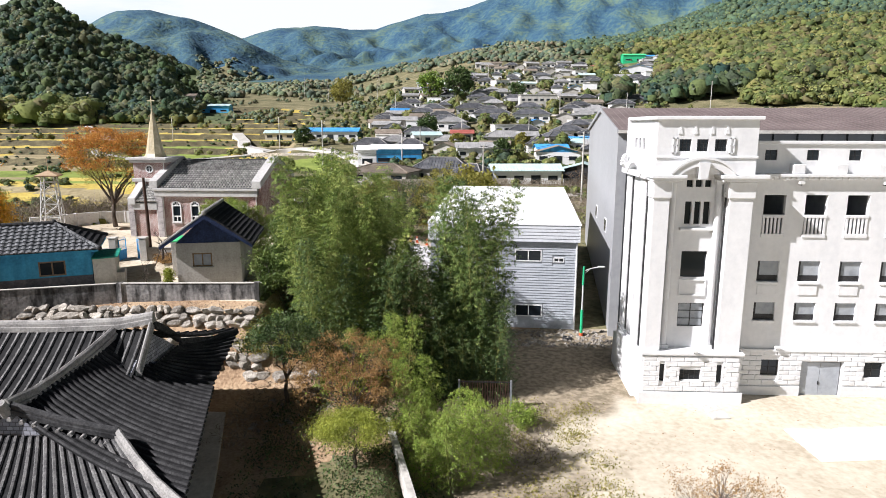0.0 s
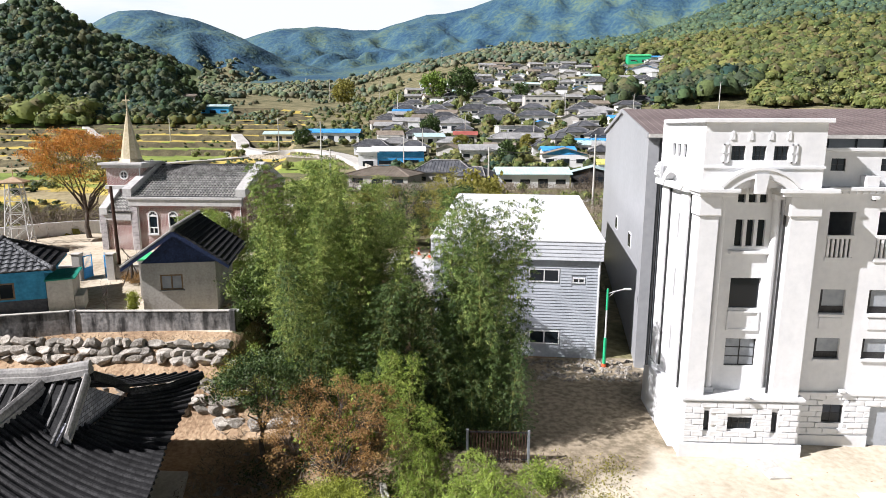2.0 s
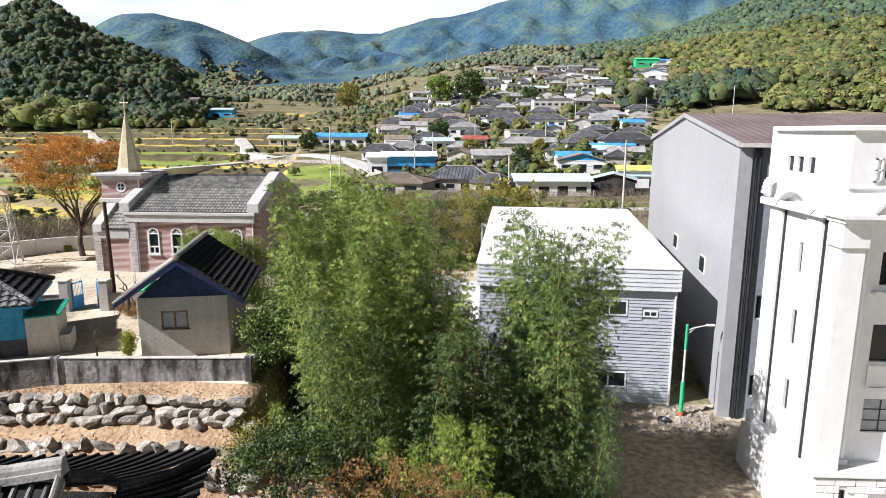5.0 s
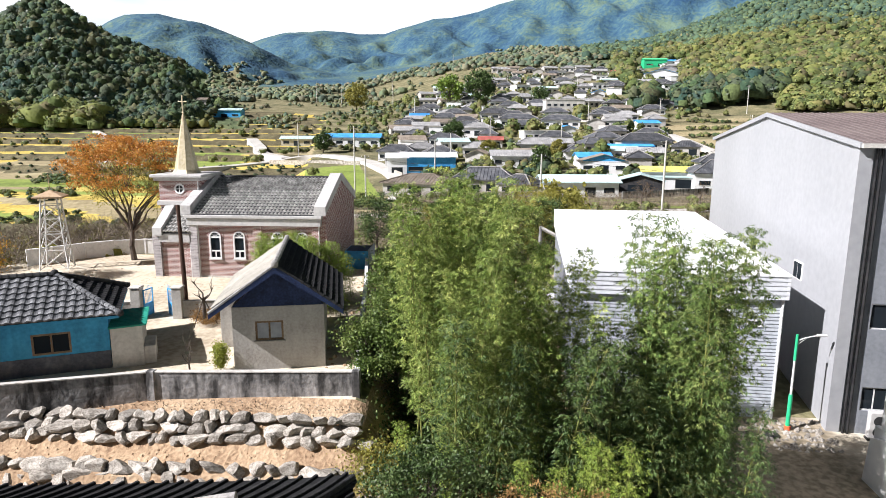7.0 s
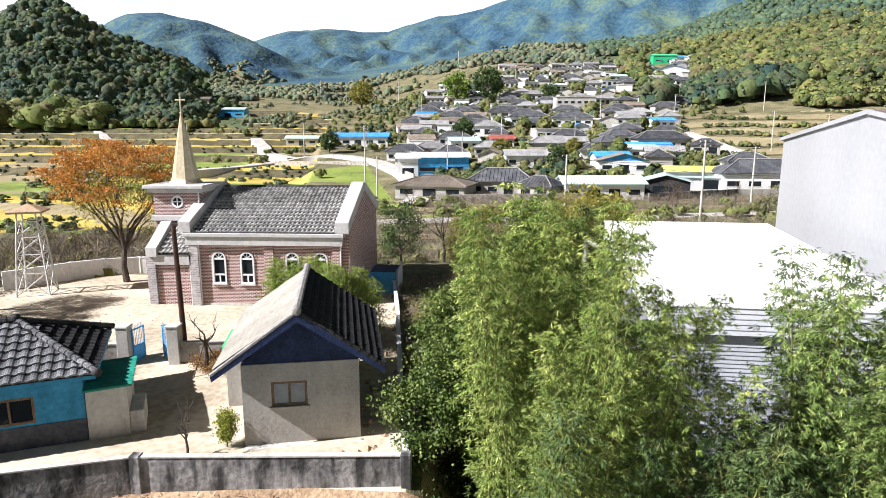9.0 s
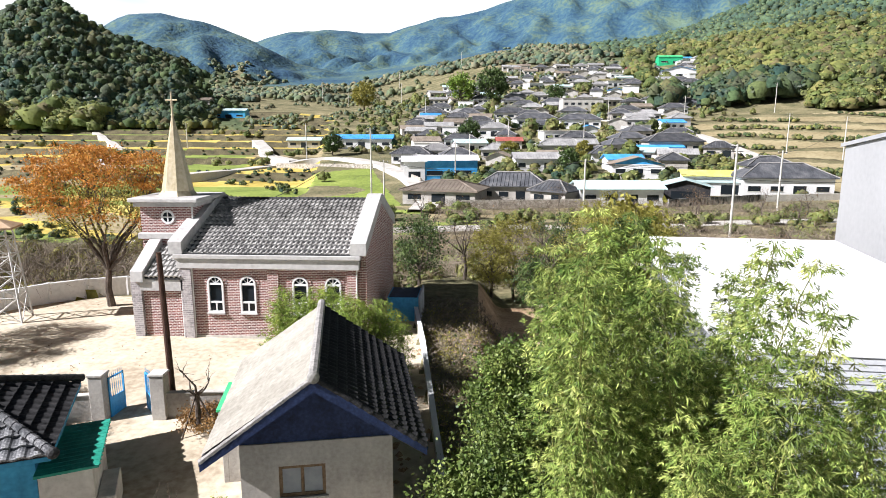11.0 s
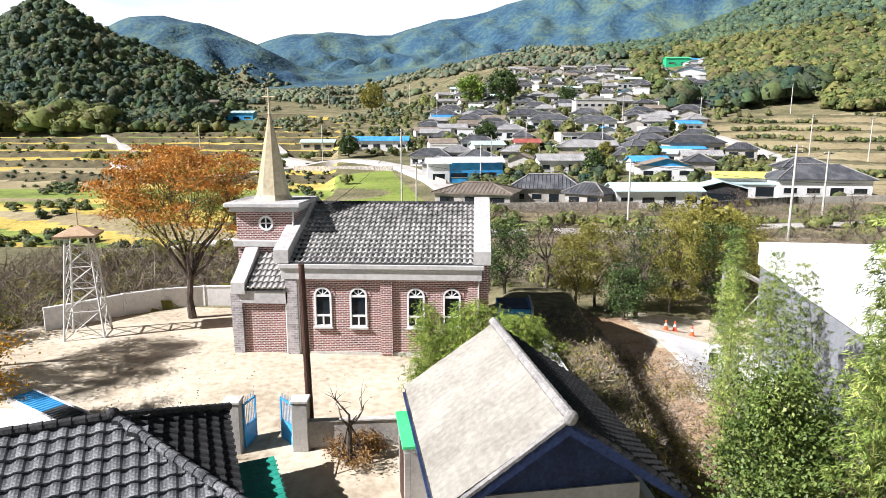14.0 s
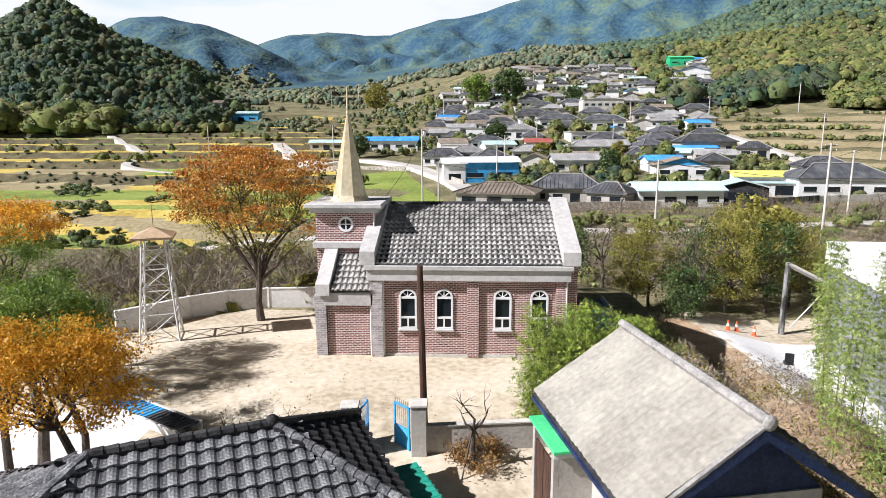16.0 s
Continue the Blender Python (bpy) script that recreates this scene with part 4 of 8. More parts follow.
    P("door_leaf", box(28.51, 29.64, 35.1, 35.15, -6.1, -3.72, 0.01), M_SIDING, "plain pale grey steel door leaf", d)
    P("door_handle", box(28.42, 28.46, 35.05, 35.1, -5.1, -4.9), M_DARKMETAL, "", d)
    P("doorstep", box(27.2, 29.8, 34.3, 35.0, -6.3, -6.0, 0.02), M_PALECONC)
    # entrance bay
    bay = new("entrance_bay")
    bay.parent = t
    bw = [(19.75, 21.2, 1.47, 3.0), (19.78, 21.26, -1.48, -0.07), (19.75, 20.12, 4.56, 5.85), (20.28, 20.62, 4.56, 5.85), (20.78, 21.15, 4.56, 5.85)]
    bw += [(19.75, 20.1, 6.66, 7.05), (20.25, 20.62, 6.66, 7.05), (20.77, 21.12, 6.66, 7.05)]
    P("bay_wall", wall_y(bmesh.new(), 18.5, 22.0, -2.86, 7.4, 34.72, 34.95, bw), parent=bay)
    P("side_wall", turned(17.75, wall_y(bmesh.new(), 34.1, 39.6, -6.4, 10.35, 0, 0.25, SIDE)), parent=bay)
    P("rear_wall", box(18.0, 22.9, 39.35, 39.6, -6.4, 10.35), parent=bay)
    P("side_wall", box(22.9, 23.12, 34.1, 39.6, -6.4, 10.35), parent=bay)
    # Sheet added behind the bay windows so that they read as dark rooms.
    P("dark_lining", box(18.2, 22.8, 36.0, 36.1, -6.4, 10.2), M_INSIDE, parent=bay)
    bh = [(18.65, 18.95, -4.52, -3.46), (19.8, 21.02, -4.42, -3.78), (21.9, 22.22, -4.56, -3.48)]
    P("bay_base", wall_y(bmesh.new(), 17.6, 23.3, -6.4, -2.86, 33.78, 34.1, bh), parent=bay)
    P("bay_plinth", box(17.5, 23.45, 33.66, 33.79, -6.4, -5.15, 0.02), parent=bay)
    P("bay_base_side", box(17.55, 17.745, 34.1, 39.75, -6.4, -2.86), parent=bay)
    P("bay_ledge", box(17.5, 23.4, 33.62, 34.75, -2.9, -2.74, 0.03), parent=bay)
    for x0, x1 in ((17.72, 18.62), (21.85, 23.15)):
        P("pilaster", box(x0, x1, 33.9, 34.8, -2.74, 6.1, 0.02), parent=bay)
        P("capital", box(x0 - 0.1, x1 + 0.1, 33.8, 34.8, 6.1, 7.05, 0.06), parent=bay)
    P("side_buttress", prism(bmesh.new(), [(34.6, -6.4), (39.9, -6.4), (39.6, -3.4), (38.4, -3.0), (34.6, -2.95)], "x", 17.3, 17.56), parent=bay)
    for y in (35.0, 38.2):
        bm = bmesh.new()
        rod(bm, (17.7, y, -2.8), (17.7, y, 7.0), 0.055, n=8)
        P("downpipe", bm, M_DARKMETAL, "dark downpipe", bay)
    for a in (35.15, 38.35):
        P("side_pilaster", box(17.6, 17.745, a, a + 1.1, -2.86, 7.05, 0.02), parent=bay)
    ang = [math.radians(35 + 110 * i / 14) for i in range(15)]
    P("side_arch", prism(bmesh.new(), [(37.0 + 2.12 * math.cos(a), 6.15 + 2.12 * math.sin(a)) for a in ang] + [(37.0 + 1.75 * math.cos(a), 6.15 + 1.75 * math.sin(a)) for a in reversed(ang)], "x", 17.3, 17.745), parent=bay)
    for a, b, c, d_ in SIDE:
        P("side_pane", box(17.86, 17.9, a, b, c, d_), M_GLASS, parent=bay)
    for x in (18.98, 21.52):
        bm = bmesh.new()
        rod(bm, (x, 34.6, -2.74), (x, 34.6, 6.9), 0.2, 0.17, 14)
        bx(bm, x - 0.26, x + 0.26, 34.36, 34.75, -2.74, -2.5)
        bx(bm, x - 0.25, x + 0.25, 34.36, 34.75, 6.85, 7.1)
        P("column", bm, parent=bay)
    for x in (18.68, 21.8):
        bm = bmesh.new()
        rod(bm, (x, 34.3, -2.7), (x, 34.3, 7.0), 0.055, n=8)
        P("downpipe", bm, M_DARKMETAL, "dark downpipe", bay)
    for a, b in ((17.45, 19.35), (21.2, 23.75)):
        bm = bmesh.new()
        bx(bm, a, b, 33.45, 34.8, 7.22, 7.42, 0.03)
        bx(bm, a + 0.12, b - 0.12, 33.62, 34.8, 7.05, 7.22, 0.02)
        P("bay_cornice", bm, parent=bay)
    P("side_cornice", box(17.35, 17.745, 34.8, 40.0, 7.1, 7.42, 0.03), parent=bay)
    bm = bmesh.new()
    n, c, r0, r1 = 18, (20.2, 6.15), 1.75, 2.12
    ang = [math.radians(35 + 110 * i / n) for i in range(n + 1)]
    prism(bm, [(c[0] + r1 * math.cos(a), c[1] + r1 * math.sin(a)) for a in ang] + [(c[0] + r0 * math.cos(a), c[1] + r0 * math.sin(a)) for a in reversed(ang)], "y", 33.5, 34.75)
    P("arch", bm, label="projecting segmental arch", parent=bay)
    bm = bmesh.new()
    ang2 = [math.radians(38 + 104 * i / n) for i in range(n + 1)]
    prism(bm, [(c[0] + 2.24 * math.cos(a), c[1] + 2.24 * math.sin(a)) for a in ang2] + [(c[0] + 2.12 * math.cos(a), c[1] + 2.12 * math.sin(a)) for a in reversed(ang2)], "y", 33.42, 34.2)
    P("arch_moulding", bm, parent=bay)
    P("keystone", prism(bmesh.new(), [(20.0, 7.2), (20.4, 7.2), (20.5, 8.1), (19.9, 8.1)], "y", 33.4, 34.2), parent=bay)
    aw = [(18.95, 19.58, 8.68, 9.32), (19.88, 20.5, 8.68, 9.32), (20.84, 21.5, 8.68, 9.32)]
    P("attic_front", wall_y(bmesh.new(), 17.744, 23.124, 7.42, 10.35, 33.95, 34.2, aw), parent=bay)
    bm = bmesh.new()
    bx(bm, 17.55, 23.32, 33.75, 34.3, 10.35, 10.55, 0.03)
    bx(bm, 17.55, 18.0, 34.3, 39.6, 10.35, 10.55, 0.03)
    bx(bm, 22.9, 23.32, 34.3, 39.6, 10.35, 10.55, 0.03)
    bx(bm, 17.55, 23.32, 39.6, 39.85, 7.4, 10.55, 0.03)
    P("parapet", bm, parent=bay)
    P("roof_deck", box(18.0, 22.9, 34.2, 39.3, 10.0, 10.1), M_PALECONC, parent=bay)
    for x in (18.95, 19.75, 20.65, 21.45):
        bm = prism(bmesh.new(), [(x - 0.1, 9.6), (x + 0.1, 9.6), (x + 0.06, 9.98), (x - 0.02, 10.02)], "y", 33.9, 33.97)
        P("ornament", bm, parent=bay)
    for x in (18.58, 21.62):
        bm = bmesh.new()
        for a in ((x, x + 0.06, 8.55, 9.4), (x + 0.2, x + 0.26, 8.55, 9.4), (x, x + 0.26, 9.34, 9.4), (x, x + 0.26, 8.55, 8.61), (x, x + 0.26, 8.95, 9.0)):
            bx(bm, a[0], a[1], 33.88, 33.96, a[2], a[3])
        P("side_frame", bm, parent=bay)
    P("attic_band", box(17.7, 23.2, 33.88, 33.96, 8.3, 8.42, 0.015), parent=bay)
    for h in aw:
        sash(bay, h[0] - 18, h[1] - 18, h[2] + 6.2, h[3] + 6.2, 0.08, M_DARKMETAL, 3, 3, 0.03)
    sash(bay, 1.78, 3.26, 4.72, 6.13, 0.82, M_DARKMETAL, 2, 3, 0.05, M_BLIND)
    for h in (bw[0], *bw[2:]):
        P("pane", box(h[0], h[1], 34.9, 34.91, h[2], h[3]), M_GLASS, parent=bay)
    bm = bmesh.new()
    for a in ((19.72, 21.24, 1.28, 1.36), (19.72, 21.24, 0.36, 0.44), (19.72, 19.8, 0.44, 1.28), (21.16, 21.24, 0.44, 1.28)):
        bx(bm, a[0], a[1], 34.64, 34.73, a[2], a[3])
    P("apron_frame", bm, parent=bay)
    P("niche_shelf", box(19.5, 21.4, 34.5, 34.73, 4.2, 4.36, 0.03), parent=bay)
    for h in bh:
        sash(bay, h[0] - 18, h[1] - 18, h[2] + 6.2, h[3] + 6.2, -0.1, M_DARKMETAL, max(1, int((h[1] - h[0]) / 0.3)), 2 if h[1] - h[0] > 0.6 else 1, 0.04)
    # shell-shaped scroll on the corner of the cornice
    bm = bmesh.new()
    for k in range(5):
        a = 0.25 + k * 0.28
        rod(bm, (17.45, 39.5, 7.45), (17.45 - 0.5 * math.cos(a) * 0.5, 39.5 - 0.15, 7.45 + 0.75 * math.sin(a) + 0.1), 0.1, 0.16, 7)
    P("scroll", bm, parent=bay)
    # floodlights
    for x, y, z in ((26.0, 34.6, 6.85), (30.6, 34.6, 6.85), (20.5, 33.5, -2.66), (25.7, 34.75, -2.8), (31.9, 34.75, -2.8)):
        f = new("floodlight")
        f.parent = t
        P("lamp_body", box(x - 0.14, x + 0.14, y - 0.12, y + 0.1, z, z + 0.16, 0.02), M_STEEL, "", f)
        P("bracket", box(x - 0.03, x + 0.03, y, y + 0.3, z - 0.06, z), M_DARKMETAL, "", f)
    # rough-faced blocks on the base
    def blocks(x0, x1, y, openings, seed):
        rnd = random.Random(seed)
        shapes = []
        for k in range(4):
            bm = bmesh.new()
            bx(bm, 0, 0.768, -0.07 - 0.01 * k, 0, 0, 0.292, 0.03)
            for v in bm.verts:
                if v.co.y < -0.02:
                    v.co.y += rnd.uniform(-0.012, 0.012)
            me_ = bpy.data.meshes.new("stone_block")
            bm.to_mesh(me_)
            bm.free()
            me_.materials.append(M_WHITE)
            shapes.append(me_)
        for row in range(7):
            z = -5.08 + row * 0.30
            x = x0 - (0.39 if row % 2 else 0)
            while x < x1:
                a, b = max(x, x0), min(x + 0.768, x1)
                clear = not any(a < o[1] and b > o[0] and z < o[3] and z + 0.292 > o[2] for o in openings)
                if b - a > 0.12:
                    if not clear:
                        for o in openings:
                            if a < o[1] and b > o[0] and z < o[3] and z + 0.292 > o[2]:
                                if a < o[0]:
                                    b = min(b, o[0])
                                else:
                                    a = max(a, o[1])
                    if b - a > 0.1:
                        ob = new("stone_block", shapes[rnd.randrange(4)])
                        ob.parent = t
                        ob.matrix_local = Matrix.Translation((a - 18, y - 34, z + 6.2)) @ Matrix.Diagonal(((b - a) / 0.768, 1, 1, 1))
                x += 0.78
    blocks(17.7, 23.2, 33.78, bh, 1)
    blocks(23.5, 34.5, 34.98, base_holes, 2)
    return t


white_building()


def grey_building():
    t = thing("grey_building", "tall grey rendered block with a brown metal roof", "building", (18.1, 44.4, -6.2), -6.3)
    d, w, e, r = 27.2, 46.0, 15.85, 17.6
    def P(name, bm, m=M_GREYCLAD, label="", parent=t):
        return part(name, bm, m, parent, label)
    P("gable_wall", prism(bmesh.new(), [(0, 0), (d, 0), (d, e), (d / 2, r), (0, e)], "x", 0, 0.3), label="grey rendered gable wall")
    P("front_wall", wall_y(bmesh.new(), 0.3, w, 0, e, 0.0, 0.3, [(1.45, 2.5, 6.5, 7.85), (1.5, 2.8, 2.05, 3.35)]), M_GREYDARK, "blue-grey clad front wall")
    P("rear_wall", box(0.3, w, d - 0.3, d, 0, e))
    bm = prism(bmesh.new(), [(-0.35, e - 0.1), (-0.35, e + 0.12), (d / 2, r + 0.2), (d + 0.35, e + 0.12), (d + 0.35, e - 0.1), (d / 2, r)], "x", -0.12, w)
    P("roof", bm, M_ROOFBROWN, "brown standing-seam roof")
    bm = bmesh.new()
    sl = Vector((0, -d / 2 - 0.35, e + 0.12 - r - 0.2))
    for i in range(90):
        x = 0.2 + i * 0.5
        rod(bm, (x, d / 2, r + 0.22), Vector((x, d / 2, r + 0.22)) + sl, 0.025, n=4)
    P("roof_seams", bm, M_ROOFBROWN)
    bm = bmesh.new()
    bx(bm, -0.1, w, -0.5, -0.3, e - 0.12, e + 0.1)
    P("gutter", bm, M_PALECONC)
    P("verge_trim", prism(bmesh.new(), [(-0.36, e - 0.12), (-0.36, e + 0.14), (d / 2, r + 0.22), (d + 0.36, e + 0.14), (d + 0.36, e - 0.12), (d / 2, r - 0.06)], "x", -0.2, -0.1), M_GREYCLAD)
    P("eave_panel", box(4.6, w, -0.1, -0.004, e - 1.7, e - 0.12), M_GREYCLAD, "pale grey band under the eaves")
    P("corner_pier", box(-0.06, 0.6, -0.08, 0.5, 0, e - 0.1), M_GREYCLAD)
    for x in (0.75, 0.98):
        bm = bmesh.new()
        rod(bm, (x, -0.14, 0.1), (x, -0.14, e), 0.07, n=8)
        P("downpipe", bm, M_DARKMETAL, "dark downpipe")
    for i in range(14):
        P("eave_post", box(5.4 + i * 1.55, 5.5 + i * 1.55, -0.25, -0.15, e - 0.75, e - 0.1), M_DARKMETAL)
    sash(t, 1.45, 2.5, 6.5, 7.85, 0.08, M_STEEL, 1, 1, 0.07)
    sash(t, 1.5, 2.8, 2.05, 3.35, 0.08, M_STEEL, 2, 1, 0.07)
    for y0, z0 in ((5.2, 7.75), (13.5, 7.8)):
        w_ = new("side_window")
        w_.parent = t
        P("window_frame", box(-0.05, 0.02, y0, y0 + 1.3, z0, z0 + 1.1, 0.02), M_WHITE, "", w_)
        P("pane", box(-0.065, -0.052, y0 + 0.08, y0 + 0.62, z0 + 0.08, z0 + 1.02), M_GLASS, "", w_)
        P("pane", box(-0.065, -0.052, y0 + 0.68, y0 + 1.22, z0 + 0.08, z0 + 1.02), M_GLASS, "", w_)
    ac = thing("air_conditioner", "beige outdoor air conditioner unit beside the grey wall", "air conditioner", (20.2, 43.6, gz(20.2, 43.6)), -6.3)
    part("casing", box(-0.45, 0.45, -0.17, 0.17, 0.12, 1.55, 0.03), M_STONEPAINT, ac)
    part("base_frame", box(-0.48, 0.48, -0.2, 0.2, 0, 0.12), M_DARKMETAL, ac)
    for z in (0.5, 1.1):
        bm = bmesh.new()
        bmesh.ops.create_circle(bm, cap_ends=True, segments=16, radius=0.27, matrix=Matrix.Translation((0, -0.175, z)) @ Matrix.Rotation(math.pi / 2, 4, "X"))
        part("fan_grille", bm, M_DARKMETAL, ac)
    return t


grey_building()


def warehouse():
    t = thing("warehouse", "two-storey pale grey clad warehouse with a white flat roof", "building", (15.64, 45.5, -6.2), -4.4)
    W, D = 11.0, 19.3
    def P(name, bm, m=M_SIDING, label="", parent=t):
        return part(name, bm, m, parent, label)
    wins = [(-4.55, -2.55, 6.15, 7.05, 2), (-1.67, -0.86, 6.12, 6.5, 2), (-4.45, -2.4, 1.82, 2.78, 2)]
    P("front_wall", wall_y(bmesh.new(), -W, 0, 0, 7.7, 0.04, 0.25, [w[:4] for w in wins]), label="pale blue-grey clapboard front")
    P("side_wall", prism(bmesh.new(), [(0.25, 0), (D, 0), (D, 9.5), (0.25, 8.6)], "x", -0.24, 0), label="pale side wall")
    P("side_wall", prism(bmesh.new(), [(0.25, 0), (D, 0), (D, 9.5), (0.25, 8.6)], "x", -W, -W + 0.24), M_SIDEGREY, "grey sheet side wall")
    P("rear_wall", box(-W + 0.24, -0.24, D - 0.25, D, 0, 9.5))
    me_ = bpy.data.meshes.new("siding_board")
    for k in range(38):
        z = 0.12 + k * 0.2
        spans = [(-W, 0.02)]
        for w in wins:
            if z < w[3] + 0.06 and z + 0.2 > w[2] - 0.06:
                spans = [s for a, b in spans for s in ((a, min(b, w[0] - 0.07)), (max(a, w[1] + 0.07), b)) if s[1] - s[0] > 0.05]
        for a, b in spans:
            P("siding_board", prism(bmesh.new(), [(-0.035, z), (0.04, z), (0.04, z + 0.2), (0.012, z + 0.2)], "x", a, b))
    fascia = new("fascia")
    fascia.parent = t
    for k in range(5):
        z = 7.72 + k * 0.25
        P("fascia_board", prism(bmesh.new(), [(-0.3, z), (0.1, z), (0.1, z + 0.25), (-0.26, z + 0.25)], "x", -W - 0.15, 0.25), M_FASCIA, "", fascia)
    P("side_fascia", prism(bmesh.new(), [(-0.28, 7.72), (D + 0.1, 8.6), (D + 0.1, 9.9), (-0.28, 8.97)], "x", 0.1, 0.25), M_WHITEROOF)
    P("side_fascia", prism(bmesh.new(), [(-0.28, 7.72), (D + 0.1, 8.6), (D + 0.1, 9.9), (-0.28, 8.97)], "x", -W - 0.15, -W), M_WHITEROOF)
    P("roof", prism(bmesh.new(), [(-0.32, 8.97), (-0.32, 9.05), (D + 0.15, 9.98), (D + 0.15, 9.9)], "x", -W - 0.2, 0.3), M_WHITEROOF, "white coated roof sheet")
    bm = bmesh.new()
    for i in range(18):
        x = -W + 0.2 + i * 0.62
        rod(bm, (x, -0.3, 9.06), (x, D + 0.1, 9.985), 0.018, n=4)
    P("roof_seams", bm, M_WHITEROOF)
    for a, b, c, d_, n in wins:
        sash(t, a, b, c, d_, -0.02, M_WHITE, n, 1, 0.08, depth=0.12)
    bm = bmesh.new()
    rod(bm, (0.05, -0.1, 0.1), (0.05, -0.1, 7.9), 0.06, n=8)
    P("downpipe", bm, M_STEEL)
    P("corner_trim", box(-0.02, 0.06, -0.05, 0.1, 0, 7.72), M_WHITEROOF)
    return t


warehouse()


# ---- grey gabled house ----
def grey_house():
    t = thing("grey_house", "grey cement-rendered gabled house with tiled roof and navy fascia", "house", (-9.75, 39.44, -0.75), 12.0)
    def P(name, bm, m=M_HOUSEWALL, label="", parent=t):
        return part(name, bm, m, parent, label)
    hw, dp, ez, rz, ov = 2.05, 5.9, 3.1, 5.1, 0.62
    P("front_wall", wall_y(bmesh.new(), -hw, hw, 0, ez, 0, 0.2, [(-1.05, 0.2, 1.5, 2.42)]))
    bm = bmesh.new()
    bx(bm, -hw, -hw + 0.2, 0.2, dp, 0, ez)
    bx(bm, hw - 0.2, hw, 0.2, dp, 0, ez)
    bx(bm, -hw + 0.2, hw - 0.2, dp - 0.2, dp, 0, ez)
    P("side_wall", bm)
    for y in (0.05, dp - 0.15):
        P("gable_board", prism(bmesh.new(), [(-hw, ez), (hw, ez), (0, rz - 0.12)], "y", y, y + 0.1), M_NAVY, "dark navy gable boarding")
    ex, eave = hw + 0.85, 3.02
    for s in (-1, 1):
        P("roof", prism(bmesh.new(), [(0, rz - 0.1), (0, rz), (s * ex, eave + 0.1), (s * ex, eave)], "y", -ov, dp + 0.45), M_DARKTILE)
        P("bargeboard", prism(bmesh.new(), [(0, rz - 0.32), (0, rz - 0.02), (s * (ex + 0.03), eave + 0.06), (s * (ex + 0.03), eave - 0.22)], "y", -ov - 0.06, -ov + 0.0), M_NAVY, "navy bargeboard")
        P("gutter", box(s * ex - 0.06, s * ex + 0.06, -ov, dp + 0.45, eave - 0.1, eave - 0.01), M_NAVY)
        down = Vector((s * ex, 0, eave - rz))
        n = 11
        along = (0, -1, 0) if s > 0 else (0, 1, 0)
        start = (0, dp + 0.45, rz + 0.02) if s > 0 else (0, -ov, rz + 0.02)
        # East slope: its shade is deepened by a near-black tile colour.
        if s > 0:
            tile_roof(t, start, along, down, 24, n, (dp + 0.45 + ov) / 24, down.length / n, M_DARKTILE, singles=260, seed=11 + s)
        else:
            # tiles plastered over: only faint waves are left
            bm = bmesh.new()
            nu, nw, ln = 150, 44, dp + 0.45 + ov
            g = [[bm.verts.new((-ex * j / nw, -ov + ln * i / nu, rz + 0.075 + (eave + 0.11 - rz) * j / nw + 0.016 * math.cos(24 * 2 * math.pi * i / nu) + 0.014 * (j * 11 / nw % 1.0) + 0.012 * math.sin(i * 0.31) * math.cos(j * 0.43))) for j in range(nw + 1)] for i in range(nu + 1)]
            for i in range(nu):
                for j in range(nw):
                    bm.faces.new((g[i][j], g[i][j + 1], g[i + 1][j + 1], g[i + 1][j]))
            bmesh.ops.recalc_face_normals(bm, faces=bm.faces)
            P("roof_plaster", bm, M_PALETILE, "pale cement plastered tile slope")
    ridge_caps(t, (0, -ov - 0.05, rz + 0.12), (0, dp + 0.5, rz + 0.12), 0.13, 0.3, M_RIDGE)
    bm = bmesh.new()
    bmesh.ops.create_icosphere(bm, subdivisions=2, radius=0.17, matrix=Matrix.Translation((0, -ov - 0.08, rz + 0.1)) @ Matrix.Diagonal((1, 0.5, 1.1, 1)))
    P("ridge_end", bm, M_RIDGE)
    for s in (-1, 1):
        bm = bmesh.new()
        for i in range(10):
            a, b = i / 10, (i + 1.08) / 10
            rod(bm, (s * ex * a, -ov - 0.0, rz + 0.05 + (eave - rz) * a), (s * ex * b, -ov, rz + 0.05 + (eave - rz) * b), 0.07, 0.085, 7)
        # The east verge is darkened like its slope, with shade in the colour.
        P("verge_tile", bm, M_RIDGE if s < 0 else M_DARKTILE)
    sash(t, -1.05, 0.2, 1.5, 2.42, 0.03, M_BROWNFRAME, 2, 1, 0.09, M_BLIND)
    P("window_sill", box(-1.12, 0.27, -0.08, 0.1, 1.4, 1.5, 0.015), M_HOUSEWALL)
    P("step", box(-hw, hw + 0.1, -0.35, 0, 0.0, 0.1, 0.02), M_PALECONC)
    pr = new("side_porch")
    pr.parent = t
    for y in (3.5, 5.2):
        P("porch_post", box(-hw - 1.15, -hw - 0.98, y, y + 0.17, 0, 2.62, 0.01), M_HOUSEWALL, "", pr)
    P("porch_wall", box(-hw - 0.98, -hw, 3.5, 3.6, 0.0, 2.62), M_HOUSEWALL, "", pr)
    P("porch_roof", box(-hw - 1.22, -hw + 0.02, 3.3, 5.6, 2.62, 2.72, 0.015), M_BRIGHTGREEN, "bright green porch roof", pr)
    P("porch_fascia", box(-hw - 1.18, -hw, 3.36, 3.4, 2.48, 2.62), M_STEEL, "", pr)
    for y in (3.72, 4.46):
        P("door_panel", box(-hw - 1.12, -hw - 1.06, y, y + 0.7, 0.05, 2.2), M_WOODPOLE, "", pr)
    return t


